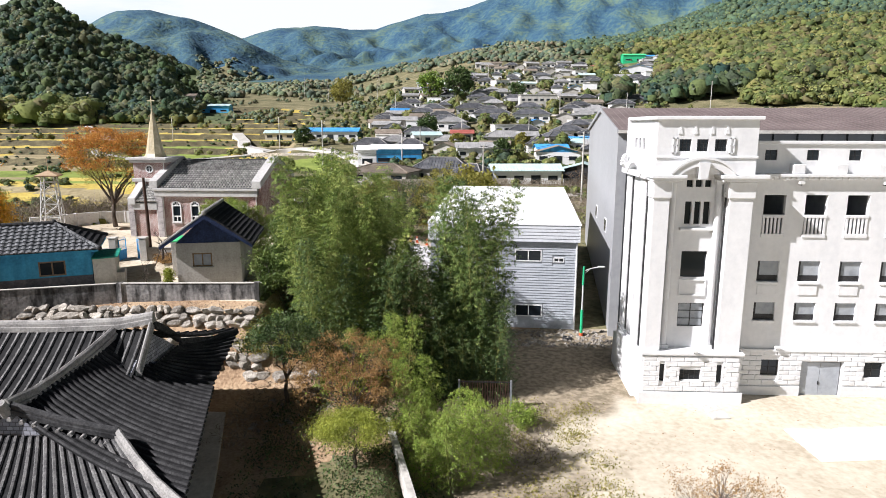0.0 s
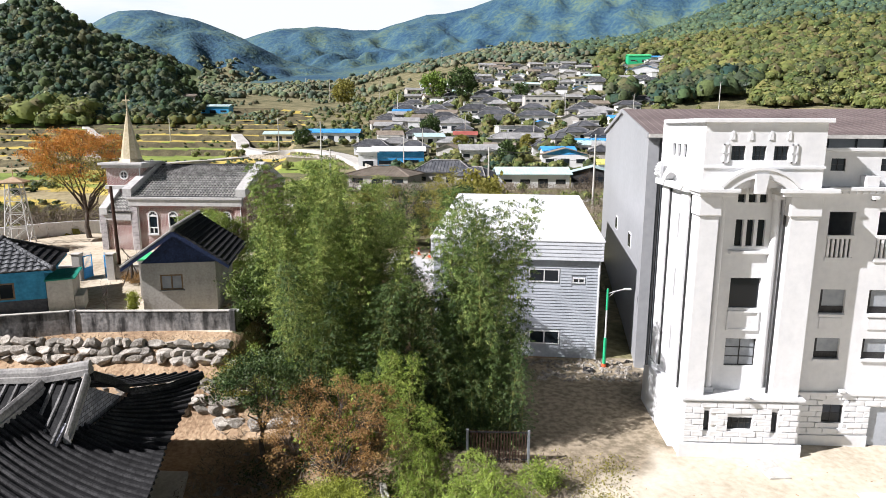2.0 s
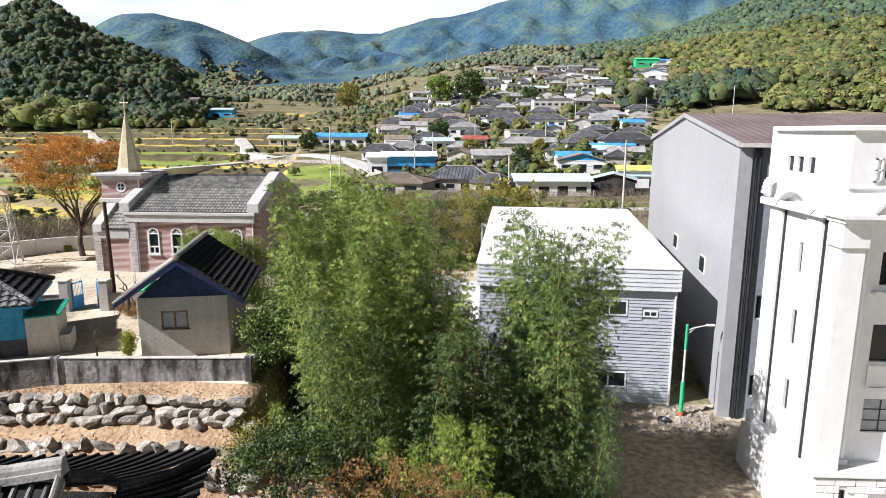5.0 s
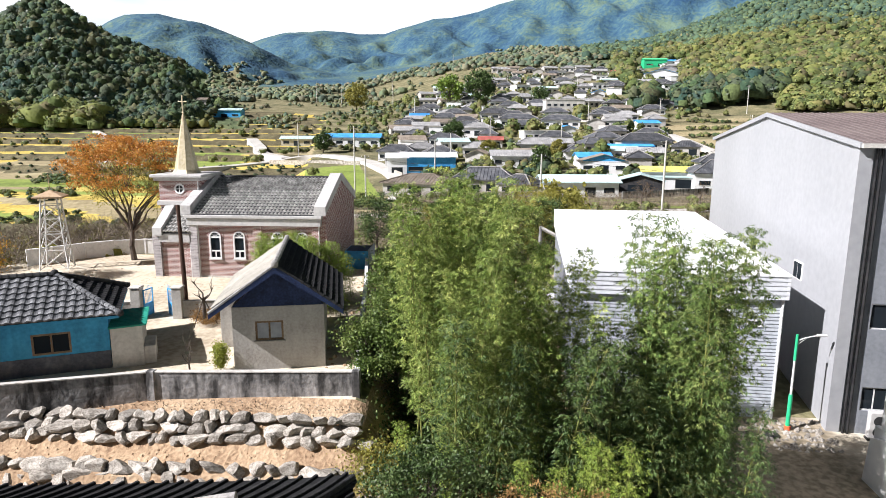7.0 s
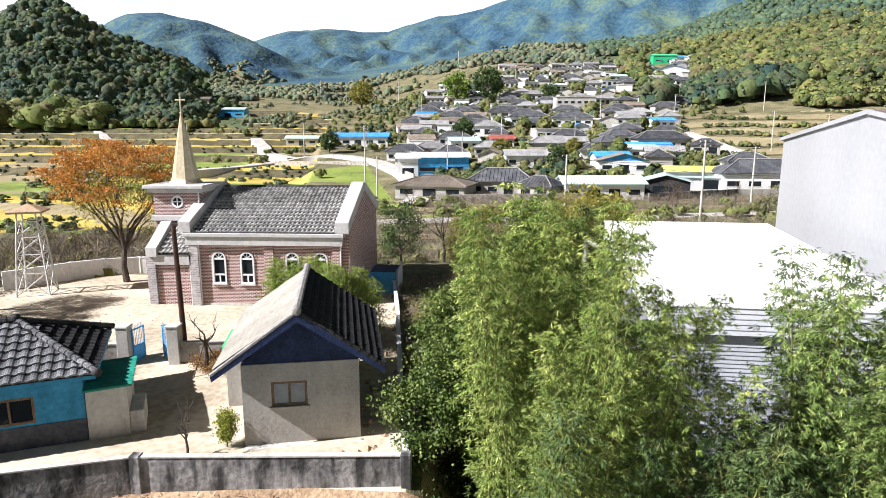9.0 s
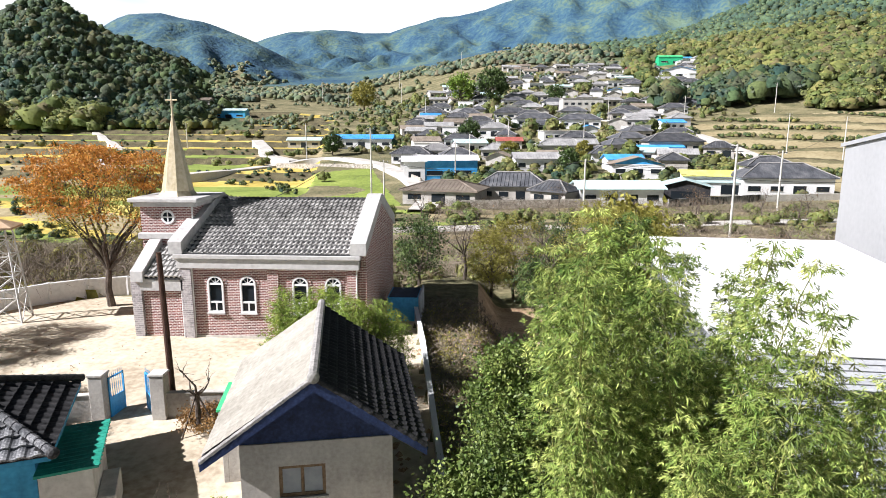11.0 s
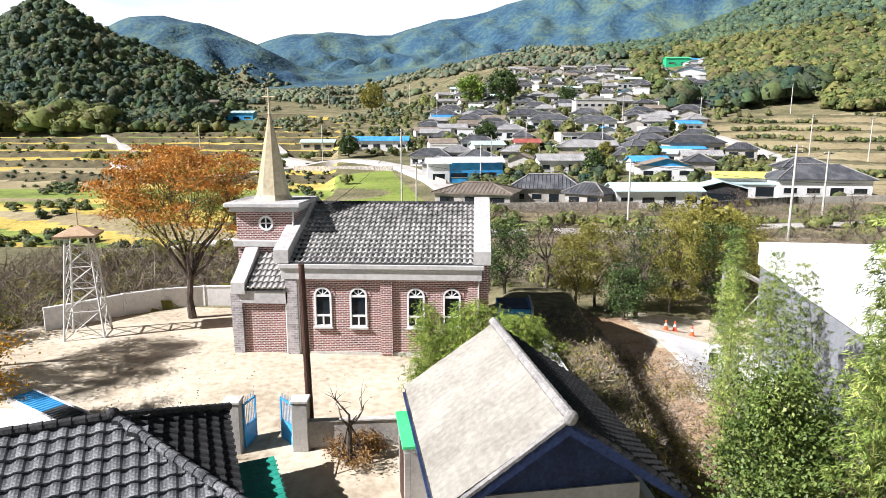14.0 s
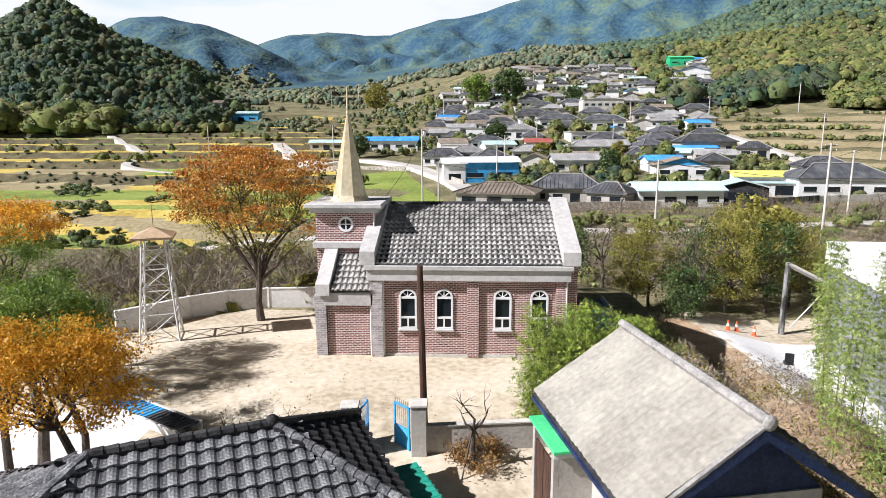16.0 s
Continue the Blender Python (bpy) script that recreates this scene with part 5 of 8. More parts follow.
M_PALETILE = mat("pale_plastered_tile", [(0.215, 0.20, 0.17), (0.285, 0.27, 0.235), (0.36, 0.34, 0.295)], 0.6, 10, 0.9, 0.3, vary=0.08, island=0.08)
grey_house()


# ---- turquoise house ----
def blue_house():
    t = thing("blue_house", "turquoise-painted house with grey hipped tile roof", "house", (-17.0, 39.0, -0.75), 25.0)
    def P(name, bm, m=M_TURQ, label="", parent=t):
        return part(name, bm, m, parent, label)
    L, Dp, ez, rz = 9.6, 5.6, 2.66, 4.12
    P("upper_wall", wall_y(bmesh.new(), -L + 0.5, -0.5, 0.9, ez, 0.5, 0.7, [(-3.6, -2.05, 1.0, 1.98)]), M_TURQ, "turquoise painted upper wall")
    P("lower_wall", box(-L + 0.5, -0.5, 0.47, 0.7, 0, 0.9), M_DADO, "dark grey lower wall")
    bm = bmesh.new()
    bx(bm, -0.7, -0.5, 0.7, Dp - 0.5, 0, ez)
    bx(bm, -L + 0.5, -L + 0.7, 0.7, Dp - 0.5, 0, ez)
    bx(bm, -L + 0.7, -0.7, Dp - 0.7, Dp - 0.5, 0, ez)
    P("side_wall", bm)
    sash(t, -3.6, -2.05, 1.0, 1.98, 0.5, M_BROWNFRAME, 2, 1, 0.09)
    r0, r1 = (-2.8, Dp / 2), (-L + 2.8, Dp / 2)
    bm = bmesh.new()
    v = [bm.verts.new(p) for p in ((0, 0, ez), (-L, 0, ez), (-L, Dp, ez), (0, Dp, ez), (*r0, rz), (*r1, rz))]
    for f in ((0, 4, 5, 1), (1, 5, 2), (2, 5, 4, 3), (3, 4, 0), (0, 1, 2, 3)):
        bm.faces.new([v[i] for i in f])
    bmesh.ops.recalc_face_normals(bm, faces=bm.faces)
    P("roof", bm, M_DARKTILE)
    P("eave_board", prism(bmesh.new(), [(0, 0), (-L, 0), (-L, Dp), (0, Dp)], "z", ez - 0.14, ez - 0.01), M_TURQ)
    sl = math.hypot(Dp / 2, rz - ez)
    run = Dp / 2
    nv = 8
    tile_roof(t, (-L, Dp / 2, rz + 0.01), (1, 0, 0), (0, -run, ez - rz), 24, nv, L / 24, sl / nv, M_BLUETILE, keep=lambda u, v_: v_ / sl * run > max(0, run - u, run - (L - u)) - 0.1, singles=260, seed=21)
    tile_roof(t, (-L, Dp / 2, rz + 0.01), (1, 0, 0), (0, run, ez - rz), 24, nv, L / 24, sl / nv, M_BLUETILE, keep=lambda u, v_: v_ / sl * run > max(0, run - u, run - (L - u)) - 0.1, singles=0, seed=22)
    # The hip facing east gets the dark tile: its shade is painted in.
    tile_roof(t, (-run, 0, rz + 0.01), (0, 1, 0), (run, 0, ez - rz), 14, nv, Dp / 14, sl / nv, M_DARKTILE, keep=lambda u, v_: v_ / sl * run > abs(u - run) - 0.1, singles=120, seed=23)
    tile_roof(t, (-L + run, 0, rz + 0.01), (0, 1, 0), (-run, 0, ez - rz), 14, nv, Dp / 14, sl / nv, M_BLUETILE, keep=lambda u, v_: v_ / sl * run > abs(u - run) - 0.1, singles=0, seed=24)
    ridge_caps(t, (*r1, rz + 0.1), (*r0, rz + 0.1), 0.13, 0.3, M_DARKTILE)
    ridge_caps(t, (*r0, rz + 0.1), (0.05, -0.05, ez + 0.14), 0.12, 0.3, M_BLUETILE, "hip_tile")
    ridge_caps(t, (*r0, rz + 0.1), (0.05, Dp + 0.05, ez + 0.14), 0.12, 0.3, M_DARKTILE, "hip_tile")
    ridge_caps(t, (*r1, rz + 0.1), (-L, 0, ez + 0.14), 0.12, 0.3, M_BLUETILE, "hip_tile")
    for e in ((0.08, -0.08, ez + 0.12), (-run, Dp / 2, rz + 0.16)):
        bm = bmesh.new()
        bmesh.ops.create_icosphere(bm, subdivisions=2, radius=0.17, matrix=Matrix.Translation(e))
        P("end_cap", bm, M_DARKTILE)
    an = new("annex")
    an.parent = t
    P("annex_wall", box(-0.45, 0.9, 0.35, 3.1, 0, 1.99), M_PALECONC, "whitewashed annex wall", an)
    P("annex_roof", prism(bmesh.new(), [(-0.5, 1.98), (-0.5, 2.06), (1.1, 2.10), (1.1, 2.02)], "y", 0.15, 3.3), M_GREENSHEET, "green sheet roof", an)
    bm = bmesh.new()
    for i in range(12):
        rod(bm, (-0.5, 0.25 + i * 0.25, 2.05), (1.14, 0.25 + i * 0.25, 2.095), 0.022, n=5)
    P("sheet_ribs", bm, M_GREENSHEET, "", an)
    P("annex_step", box(0.9, 1.4, 0.5, 2.2, 0, 0.9, 0.03), M_PALECONC, "", an)
    return t


blue_house()


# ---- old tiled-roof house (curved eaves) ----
# Clay tile rows with the shade of the unlit slopes in their colour.
M_CLAY = mat("shaded_clay_tile", [(0.008, 0.008, 0.009), (0.02, 0.02, 0.021), (0.045, 0.045, 0.046)], 1.5, 8, 0.75, 0.3, vary=0.2)
# Roof deck: the shade in the gaps between rows is its colour.
M_DECK = mat("shaded_under_tile", [(0.006, 0.006, 0.007), (0.012, 0.012, 0.013), (0.025, 0.025, 0.026)], 2, 8, 0.9, 0.3)


def bent(parent, ridge, eave, sag, rows, n=10, name="roof_slope", lift=0.0, mat_rows=None, mat_deck=None, r=0.075):
    """A hollow-curved roof slope between two edges, with its rows of round tiles as pieces."""
    ra, rb, ea, eb = (Vector(p) for p in (*ridge, *eave))
    def at(u, v):
        p = ra.lerp(rb, u).lerp(ea.lerp(eb, u), v)
        p.z -= sag * 4 * v * (1 - v) * 0.5
        p.z += lift * (2 * u - 1) ** 4 * v * v
        return p
    bm = bmesh.new()
    g = [[bm.verts.new(at(i / rows, j / n)) for j in range(n + 1)] for i in range(rows + 1)]
    for i in range(rows):
        for j in range(n):
            bm.faces.new((g[i][j], g[i + 1][j], g[i + 1][j + 1], g[i][j + 1]))
    bmesh.ops.recalc_face_normals(bm, faces=bm.faces)
    for f in bm.faces:
        if f.normal.z < 0:
            f.normal_flip()
    deck = part(name, bm, mat_deck or M_DECK, parent)
    for i in range(rows):
        bm = bmesh.new()
        pts = [at((i + 0.5) / rows, j / 14) + Vector((0, 0, 0.02)) for j in range(15)]
        for p, q in zip(pts, pts[1:]):
            rod(bm, p, q.lerp(p, -0.05), r * 0.9, r * 1.05, 6, cap=False)
        bmesh.ops.create_icosphere(bm, subdivisions=1, radius=r * 1.05, matrix=Matrix.Translation(pts[-1]))
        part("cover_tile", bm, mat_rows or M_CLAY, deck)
    return deck


def crest(parent, pts, h=0.32, w=0.2, name="ridge", material=None):
    """A stacked ridge with a rounded cap, as one closed band along the points."""
    bm = bmesh.new()
    V = [Vector(p) for p in pts]
    shape = [(-1.0, 0.0), (-1.0, 0.58), (-0.7, 0.62), (-0.7, 1.0), (-0.45, 1.3), (0.0, 1.45), (0.45, 1.3), (0.7, 1.0), (0.7, 0.62), (1.0, 0.58), (1.0, 0.0)]
    rings = []
    for i, p in enumerate(V):
        d = V[min(i + 1, len(V) - 1)] - V[max(i - 1, 0)]
        side = d.cross(Vector((0, 0, 1))).normalized() * w
        rings.append([bm.verts.new(p + side * a + Vector((0, 0, h * b))) for a, b in shape])
    n = len(shape)
    for a, b in zip(rings, rings[1:]):
        for k in range(n):
            bm.faces.new((a[k], a[(k + 1) % n], b[(k + 1) % n], b[k]))
    bm.faces.new(rings[0])
    bm.faces.new(rings[-1][::-1])
    bmesh.ops.recalc_face_normals(bm, faces=bm.faces)
    return part(name, bm, material or M_RIDGE, parent)


def hanok():
    t = thing("hanok", "traditional house with curved dark clay-tile roofs", "house", (0, 0, -5.2))
    def W(*p):
        return (p[0], p[1], p[2] + 5.2)
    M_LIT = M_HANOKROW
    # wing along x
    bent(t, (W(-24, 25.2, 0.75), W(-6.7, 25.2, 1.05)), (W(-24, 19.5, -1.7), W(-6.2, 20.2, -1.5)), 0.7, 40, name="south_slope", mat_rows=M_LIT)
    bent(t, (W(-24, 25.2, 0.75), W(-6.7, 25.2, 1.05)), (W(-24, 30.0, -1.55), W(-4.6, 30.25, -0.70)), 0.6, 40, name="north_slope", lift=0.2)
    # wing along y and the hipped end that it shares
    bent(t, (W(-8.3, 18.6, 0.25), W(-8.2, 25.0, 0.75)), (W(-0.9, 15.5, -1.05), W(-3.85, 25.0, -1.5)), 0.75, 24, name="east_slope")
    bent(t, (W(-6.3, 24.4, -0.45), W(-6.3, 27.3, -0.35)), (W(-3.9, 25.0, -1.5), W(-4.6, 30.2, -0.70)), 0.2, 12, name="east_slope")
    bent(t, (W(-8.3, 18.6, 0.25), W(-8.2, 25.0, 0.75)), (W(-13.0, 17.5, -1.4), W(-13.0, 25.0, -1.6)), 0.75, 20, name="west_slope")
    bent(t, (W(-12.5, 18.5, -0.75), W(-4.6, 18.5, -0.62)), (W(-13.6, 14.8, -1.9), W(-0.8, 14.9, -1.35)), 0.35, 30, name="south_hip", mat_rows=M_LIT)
    bm = prism(bmesh.new(), [(-12.0, 4.45), (-4.9, 4.45), (-8.3, 5.5)], "y", 18.75, 18.9)
    part("gable_panel", bm, M_GREYTILE, t, "grey tiled gable panel")
    bm = prism(bmesh.new(), [(22.7, 4.6), (27.6, 4.6), (25.2, 6.1)], "x", -6.75, -6.6)
    part("gable_panel", bm, M_GREYTILE, t, "grey tiled gable panel")
    crest(t, [W(-24, 25.2, 0.8), W(-16, 25.2, 0.82), W(-11, 25.2, 0.92), W(-8, 25.2, 1.08), W(-6.4, 25.2, 1.4)], 0.36, 0.17)
    crest(t, [W(-8.2, 25.0, 0.75), W(-8.22, 23.2, 0.45), W(-8.25, 21.2, 0.22), W(-8.28, 19.8, 0.15), W(-8.3, 18.4, 0.3)], 0.34, 0.2, material=M_RIDGE)
    crest(t, [W(-6.5, 25.1, 1.15), W(-6.45, 24.3, 0.35), W(-6.4, 23.5, -0.45)], 0.28, 0.13, "descending_ridge")
    crest(t, [W(-6.5, 25.3, 1.1), W(-6.45, 26.4, 0.45), W(-6.4, 27.4, -0.3)], 0.28, 0.13, "descending_ridge", M_DARKTILE)
    crest(t, [W(-8.3, 18.5, 0.3), W(-6.4, 18.5, -0.25), W(-4.5, 18.5, -0.62)], 0.28, 0.15, "descending_ridge", M_DARKTILE)
    crest(t, [W(-4.5, 18.5, -0.6), W(-3.3, 17.4, -0.95), W(-2.1, 16.3, -1.08), W(-0.8, 15.1, -1.0)], 0.24, 0.15, "hip_ridge")
    crest(t, [W(-6.3, 27.3, -0.35), W(-5.4, 28.8, -0.75), W(-4.6, 30.2, -0.75)], 0.2, 0.12, "hip_ridge", M_DARKTILE)
    for k in range(9):
        bm = bmesh.new()
        f = (k + 0.5) / 9
        p = Vector(W(-8.3, 18.42, 0.2)).lerp(Vector(W(-4.6, 18.4, -0.75)), f)
        rod(bm, p, p + Vector((0, -0.22, -0.02)), 0.085, 0.085, 9)
        part("round_tile_end", bm, M_RIDGE, t)
    bm = bmesh.new()
    rod(bm, W(-8.3, 18.45, 0.2), W(-8.3, 18.15, 0.75), 0.2, 0.16, 9)
    part("ridge_finial", bm, M_RIDGE, t)
    bm = bmesh.new()
    bx(bm, -23, -6.3, 21.2, 28.8, 0.3, 3.6)
    part("house_wall", bm, M_HOUSEWALL, t)
    bm = bmesh.new()
    bx(bm, -12, -5.0, 17.5, 25, 0.3, 3.7)
    part("house_wall", bm, M_HOUSEWALL, t)
    part("platform", prism(bmesh.new(), [(-13.5, 15.5), (-1.2, 15.5), (-3.3, 23.2), (-5.2, 29.4), (-13.5, 29.4)], "z", -0.3, 0.35), M_PALECONC, t, "pale stone platform")
    return t


# The same clay tile rows, lightened for the sunlit south slopes.
M_HANOKROW = mat("sunlit_clay_tile", [(0.06, 0.06, 0.062), (0.125, 0.122, 0.12), (0.22, 0.215, 0.21)], 1.5, 8, 0.7, 0.3, vary=0.2)
M_GREYTILE = brick_mat("grey_diamond_tile", [(0.20, 0.22, 0.26), (0.28, 0.30, 0.34), (0.34, 0.36, 0.40)], (0.10, 0.10, 0.11), 0.24, 0.16)
hanok()


# ---- walls, gate, poles ----
def wall_run(name, label, pts, h, t_, material, sink=0.4, coping=None, posts=0.0):
    ob = thing(name, label, "wall", kind="structure")
    for a, b in zip(pts, pts[1:]):
        a, b = Vector(a), Vector(b)
        d = (b - a)
        s = Vector((-d.y, d.x, 0)).normalized() * t_ / 2
        bm = bmesh.new()
        vs = [bm.verts.new(c + o + Vector((0, 0, z))) for z in (-sink, h) for c in (a, b) for o in (-s, s)]
        for f in ((0, 2, 3, 1), (4, 5, 7, 6), (0, 4, 6, 2), (1, 3, 7, 5), (0, 1, 5, 4), (2, 6, 7, 3)):
            bm.faces.new([vs[i] for i in f])
        bmesh.ops.recalc_face_normals(bm, faces=bm.faces)
        part("wall_panel", bm, material, ob)
        if coping:
            bm = bmesh.new()
            s2 = s * 1.35
            vs = [bm.verts.new(c + o + Vector((0, 0, z))) for z in (h + 0.002, h + 0.05) for c in (a, b) for o in (-s2, s2)]
            for f in ((0, 2, 3, 1), (4, 5, 7, 6), (0, 4, 6, 2), (1, 3, 7, 5), (0, 1, 5, 4), (2, 6, 7, 3)):
                bm.faces.new([vs[i] for i in f])
            bmesh.ops.recalc_face_normals(bm, faces=bm.faces)
            part("coping", bm, coping, ob)
        if posts:
            part("post", bx(bmesh.new(), b.x - posts, b.x + posts, b.y - posts, b.y + posts, b.z - sink, b.z + h + 0.08, 0.02), material, ob)
    return ob


wall_run("wall_south", "weathered grey concrete garden wall with black stains", [(-30, 31.4, -0.85), (-14.3, 36.45, -0.85), (-5.75, 37.0, -0.85)], 1.1, 0.18, M_CONC, 0.7, M_PALECONC, 0.17)
wall_run("wall_east", "pale concrete boundary wall", [(-5.75, 37.0, -0.85), (-6.9, 45.0, -0.6), (-8.0, 53.0, -0.2), (-8.9, 58.5, 0)], 0.8, 0.16, M_PALECONC, 1.4, M_WHITE)
wall_run("wall_west", "curved pale concrete yard wall", [(-34.8, 57.6, 0), (-33.6, 58.9, 0), (-32.2, 60.8, 0), (-30.5, 62.1, 0), (-28.3, 62.9, 0), (-25.4, 63.2, 0), (-21.0, 63.2, 0)], 1.18, 0.2, M_PAVE, 1.5, M_PAVE, 0.13)
wall_run("wall_gate", "grey concrete gate wall", [(-17.5, 46.2, -0.55), (-12.6, 46.9, -0.55)], 1.15, 0.2, M_HOUSEWALL, 0.4, M_PALECONC)
wall_run("wall_gate", "grey concrete gate wall", [(-20.2, 45.9, -0.55), (-23.5, 45.2, -0.55)], 1.15, 0.2, M_HOUSEWALL, 0.4, M_PALECONC)


def gate():
    t = thing("gate", "open blue steel gate between grey concrete pillars", "gate", (-18.8, 46.05, -0.55), 5)
    for x in (-1.15, 1.15):
        part("pillar", box(x - 0.27, x + 0.27, -0.27, 0.27, -0.3, 1.95, 0.02), M_HOUSEWALL, t)
        part("pillar_cap", box(x - 0.31, x + 0.31, -0.31, 0.31, 1.95, 2.05, 0.02), M_PALECONC, t)
    for x, s in ((-0.84, 1), (0.84, -1)):
        leaf = new("gate_leaf")
        leaf.parent = t
        leaf.matrix_local = pose(x, 0.1, 0, 0, 0, 76 if s > 0 else 130)
        bm = bmesh.new()
        for z in (0.08, 0.9, 1.72):
            bx(bm, 0, 0.84, -0.025, 0.025, z, z + 0.06)
        bx(bm, 0, 0.05, -0.026, 0.026, 0.08, 1.78)
        bx(bm, 0.79, 0.84, -0.026, 0.026, 0.08, 1.78)
        part("leaf_frame", bm, M_BLUE, leaf)
        part("leaf_sheet", box(0.05, 0.79, -0.01, 0.01, 0.14, 0.9), M_BLUE, leaf)
        for i in range(7):
            bm = bmesh.new()
            rod(bm, (0.1 + i * 0.11, 0, 0.96), (0.1 + i * 0.11, 0, 1.98), 0.013, 0.008, 5)
            part("bar", bm, M_BLUE, leaf)
    part("threshold", box(-0.88, 0.88, -0.15, 0.15, -0.1, 0.06), M_PALECONC, t)


gate()


def slatted_frame():
    """A low ramp of painted slats on two rails, half blue and half grey."""
    t = thing("slatted_frame", "low blue and grey slatted metal ramp lying on pale concrete", "ramp", (-30.1, 49.3, gz(-28.2, 48.2) + 0.12), -30)
    for y in (-0.5, 0.5):
        part("rail", box(0, 4.7, y - 0.05, y + 0.05, -0.12, 0.22, 0.01), M_STEEL, t)
    for i in range(20):
        x = 0.12 + i * 0.23
        part("slat", box(x, x + 0.15, -0.44, 0.44, 0.14, 0.2, 0.01), M_BLUE if i < 11 else M_DADO, t, "blue painted slat" if i < 11 else "dark grey slat")


slatted_frame()


def power_pole(x, y, z0, z1, label, material, r=0.13, arms=0, lean=0.0, name="utility_pole"):
    t = thing(name, label, "pole", (x, y, z0))
    bm = bmesh.new()
    rod(bm, (0, 0, -0.4), (lean, 0, z1 - z0), r, r * 0.72, 10)
    part("shaft", bm, material, t)
    for k in range(arms):
        zz = z1 - z0 - 0.35 - k * 0.6
        part("crossarm", box(lean - 0.75, lean + 0.75, -0.05, 0.05, zz, zz + 0.09), M_DARKMETAL, t)
        for a in (-0.65, 0, 0.65):
            bm = bmesh.new()
            rod(bm, (lean + a, 0, zz + 0.09), (lean + a, 0, zz + 0.26), 0.05, 0.035, 6)
            part("insulator", bm, M_STEEL, t)
    return t


power_pole(-17.5, 46.85, -0.35, 6.05, "dark creosoted wooden pole behind the gate wall", M_WOODPOLE, 0.14, lean=-0.12)


def bell_tower():
    t = thing("bell_tower", "white steel lattice bell tower with a brown cap", "tower", (-32.0, 57.0, 0.0), 20)
    b, a, h = 0.95, 0.52, 5.3
    legs = [((sx * b, sy * b, -0.2), (sx * a, sy * a, h)) for sx, sy in ((-1, -1), (1, -1), (1, 1), (-1, 1))]
    for p, q in legs:
        bm = bmesh.new()
        rod(bm, p, q, 0.055, 0.05, 6)
        part("leg", bm, M_STEEL, t)
    lv = [0.0, 0.3, 0.52, 0.72, 0.9]
    for i in range(4):
        (p0, q0), (p1, q1) = legs[i], legs[(i + 1) % 4]
        P0, Q0, P1, Q1 = (Vector(v) for v in (p0, q0, p1, q1))
        def brace(u, v, r):
            bm = bmesh.new()
            rod(bm, u, v, r, n=5)
            part("brace", bm, M_STEEL, t)
        for k, f in enumerate(lv):
            if k:
                brace(P0.lerp(Q0, f), P1.lerp(Q1, f), 0.032)
            if k < len(lv) - 1:
                g = lv[k + 1]
                brace(P0.lerp(Q0, f if k else 0.04), P1.lerp(Q1, g), 0.028)
                brace(P1.lerp(Q1, f if k else 0.04), P0.lerp(Q0, g), 0.028)
    bm = bmesh.new()
    vs = [bm.verts.new((x * 0.98, y * 0.98, h - 0.02)) for x, y in ((-1, -1), (1, -1), (1, 1), (-1, 1))]
    ve = [bm.verts.new((x * 0.98, y * 0.98, h + 0.1)) for x, y in ((-1, -1), (1, -1), (1, 1), (-1, 1))]
    tip = bm.verts.new((0, 0, h + 0.55))
    bm.faces.new(vs[::-1])
    for i in range(4):
        bm.faces.new((vs[i], vs[(i + 1) % 4], ve[(i + 1) % 4], ve[i]))
        bm.faces.new((ve[i], ve[(i + 1) % 4], tip))
    part("cap", bm, M_BROWNCAP, t, "faded brown pyramid cap")
    bm = bmesh.new()
    rod(bm, (0, 0, h + 0.5), (0, 0, h + 1.7), 0.03, 0.02)
    rod(bm, (-0.16, 0, h + 1.4), (0.16, 0, h + 1.4), 0.02)
    part("finial", bm, M_BROWNCAP, t)


bell_tower()


def street_lamp():
    t = thing("street_lamp", "street lamp with green and white post on red base", "street lamp", (16.05, 44.35, gz(16.05, 44.35)))
    z = 5.3
    for n_, a, b, r, m in (("post_foot", -0.1, 0.22, 0.16, M_ORANGE), ("lower_post", 0.2, 2.0, 0.11, M_LAMPGREEN), ("post", 2.0, 3.9, 0.06, M_STEEL), ("upper_post", 3.9, z, 0.075, M_LAMPGREEN)):
        bm = bmesh.new()
        rod(bm, (0, 0, a), (0, 0, b), r, r * 0.95, 10)
        part(n_, bm, m, t)
    bm = bmesh.new()
    tube(bm, [(0, 0, z - 0.35), (0.35, 0, z - 0.2), (0.8, 0, z - 0.08), (1.1, 0, z - 0.04)], 0.035, 6)
    rod(bm, (0, 0, z - 0.6), (0.5, 0, z - 0.16), 0.02, n=5)
    part("arm", bm, M_STEEL, t)
    part("lamp_head", box(1.0, 1.5, -0.1, 0.1, z - 0.07, z + 0.04, 0.03), M_STEEL, t, "white lamp head")


street_lamp()


def cone_marker():
    t = thing("traffic_cone", "orange and white plastic traffic cone on the gravel", "traffic cone", group="traffic cones")
    part("base", box(-0.19, 0.19, -0.19, 0.19, 0, 0.04, 0.01), M_ORANGE, t)
    bm = bmesh.new()
    rod(bm, (0, 0, 0.04), (0, 0, 0.7), 0.14, 0.035, 12)
    part("body", bm, M_ORANGE, t)
    bm = bmesh.new()
    rod(bm, (0, 0, 0.3), (0, 0, 0.48), 0.101, 0.077, 12)
    part("band", bm, M_WHITE, t)
    return t


c0 = cone_marker()
spots = [(1.2, 67.6), (1.9, 67.9), (3.0, 67.7)]
c0.matrix_world = pose(*spots[0], gz(*spots[0]))
for p_ in spots[1:]:
    copy_thing(c0, pose(*p_, gz(*p_)))


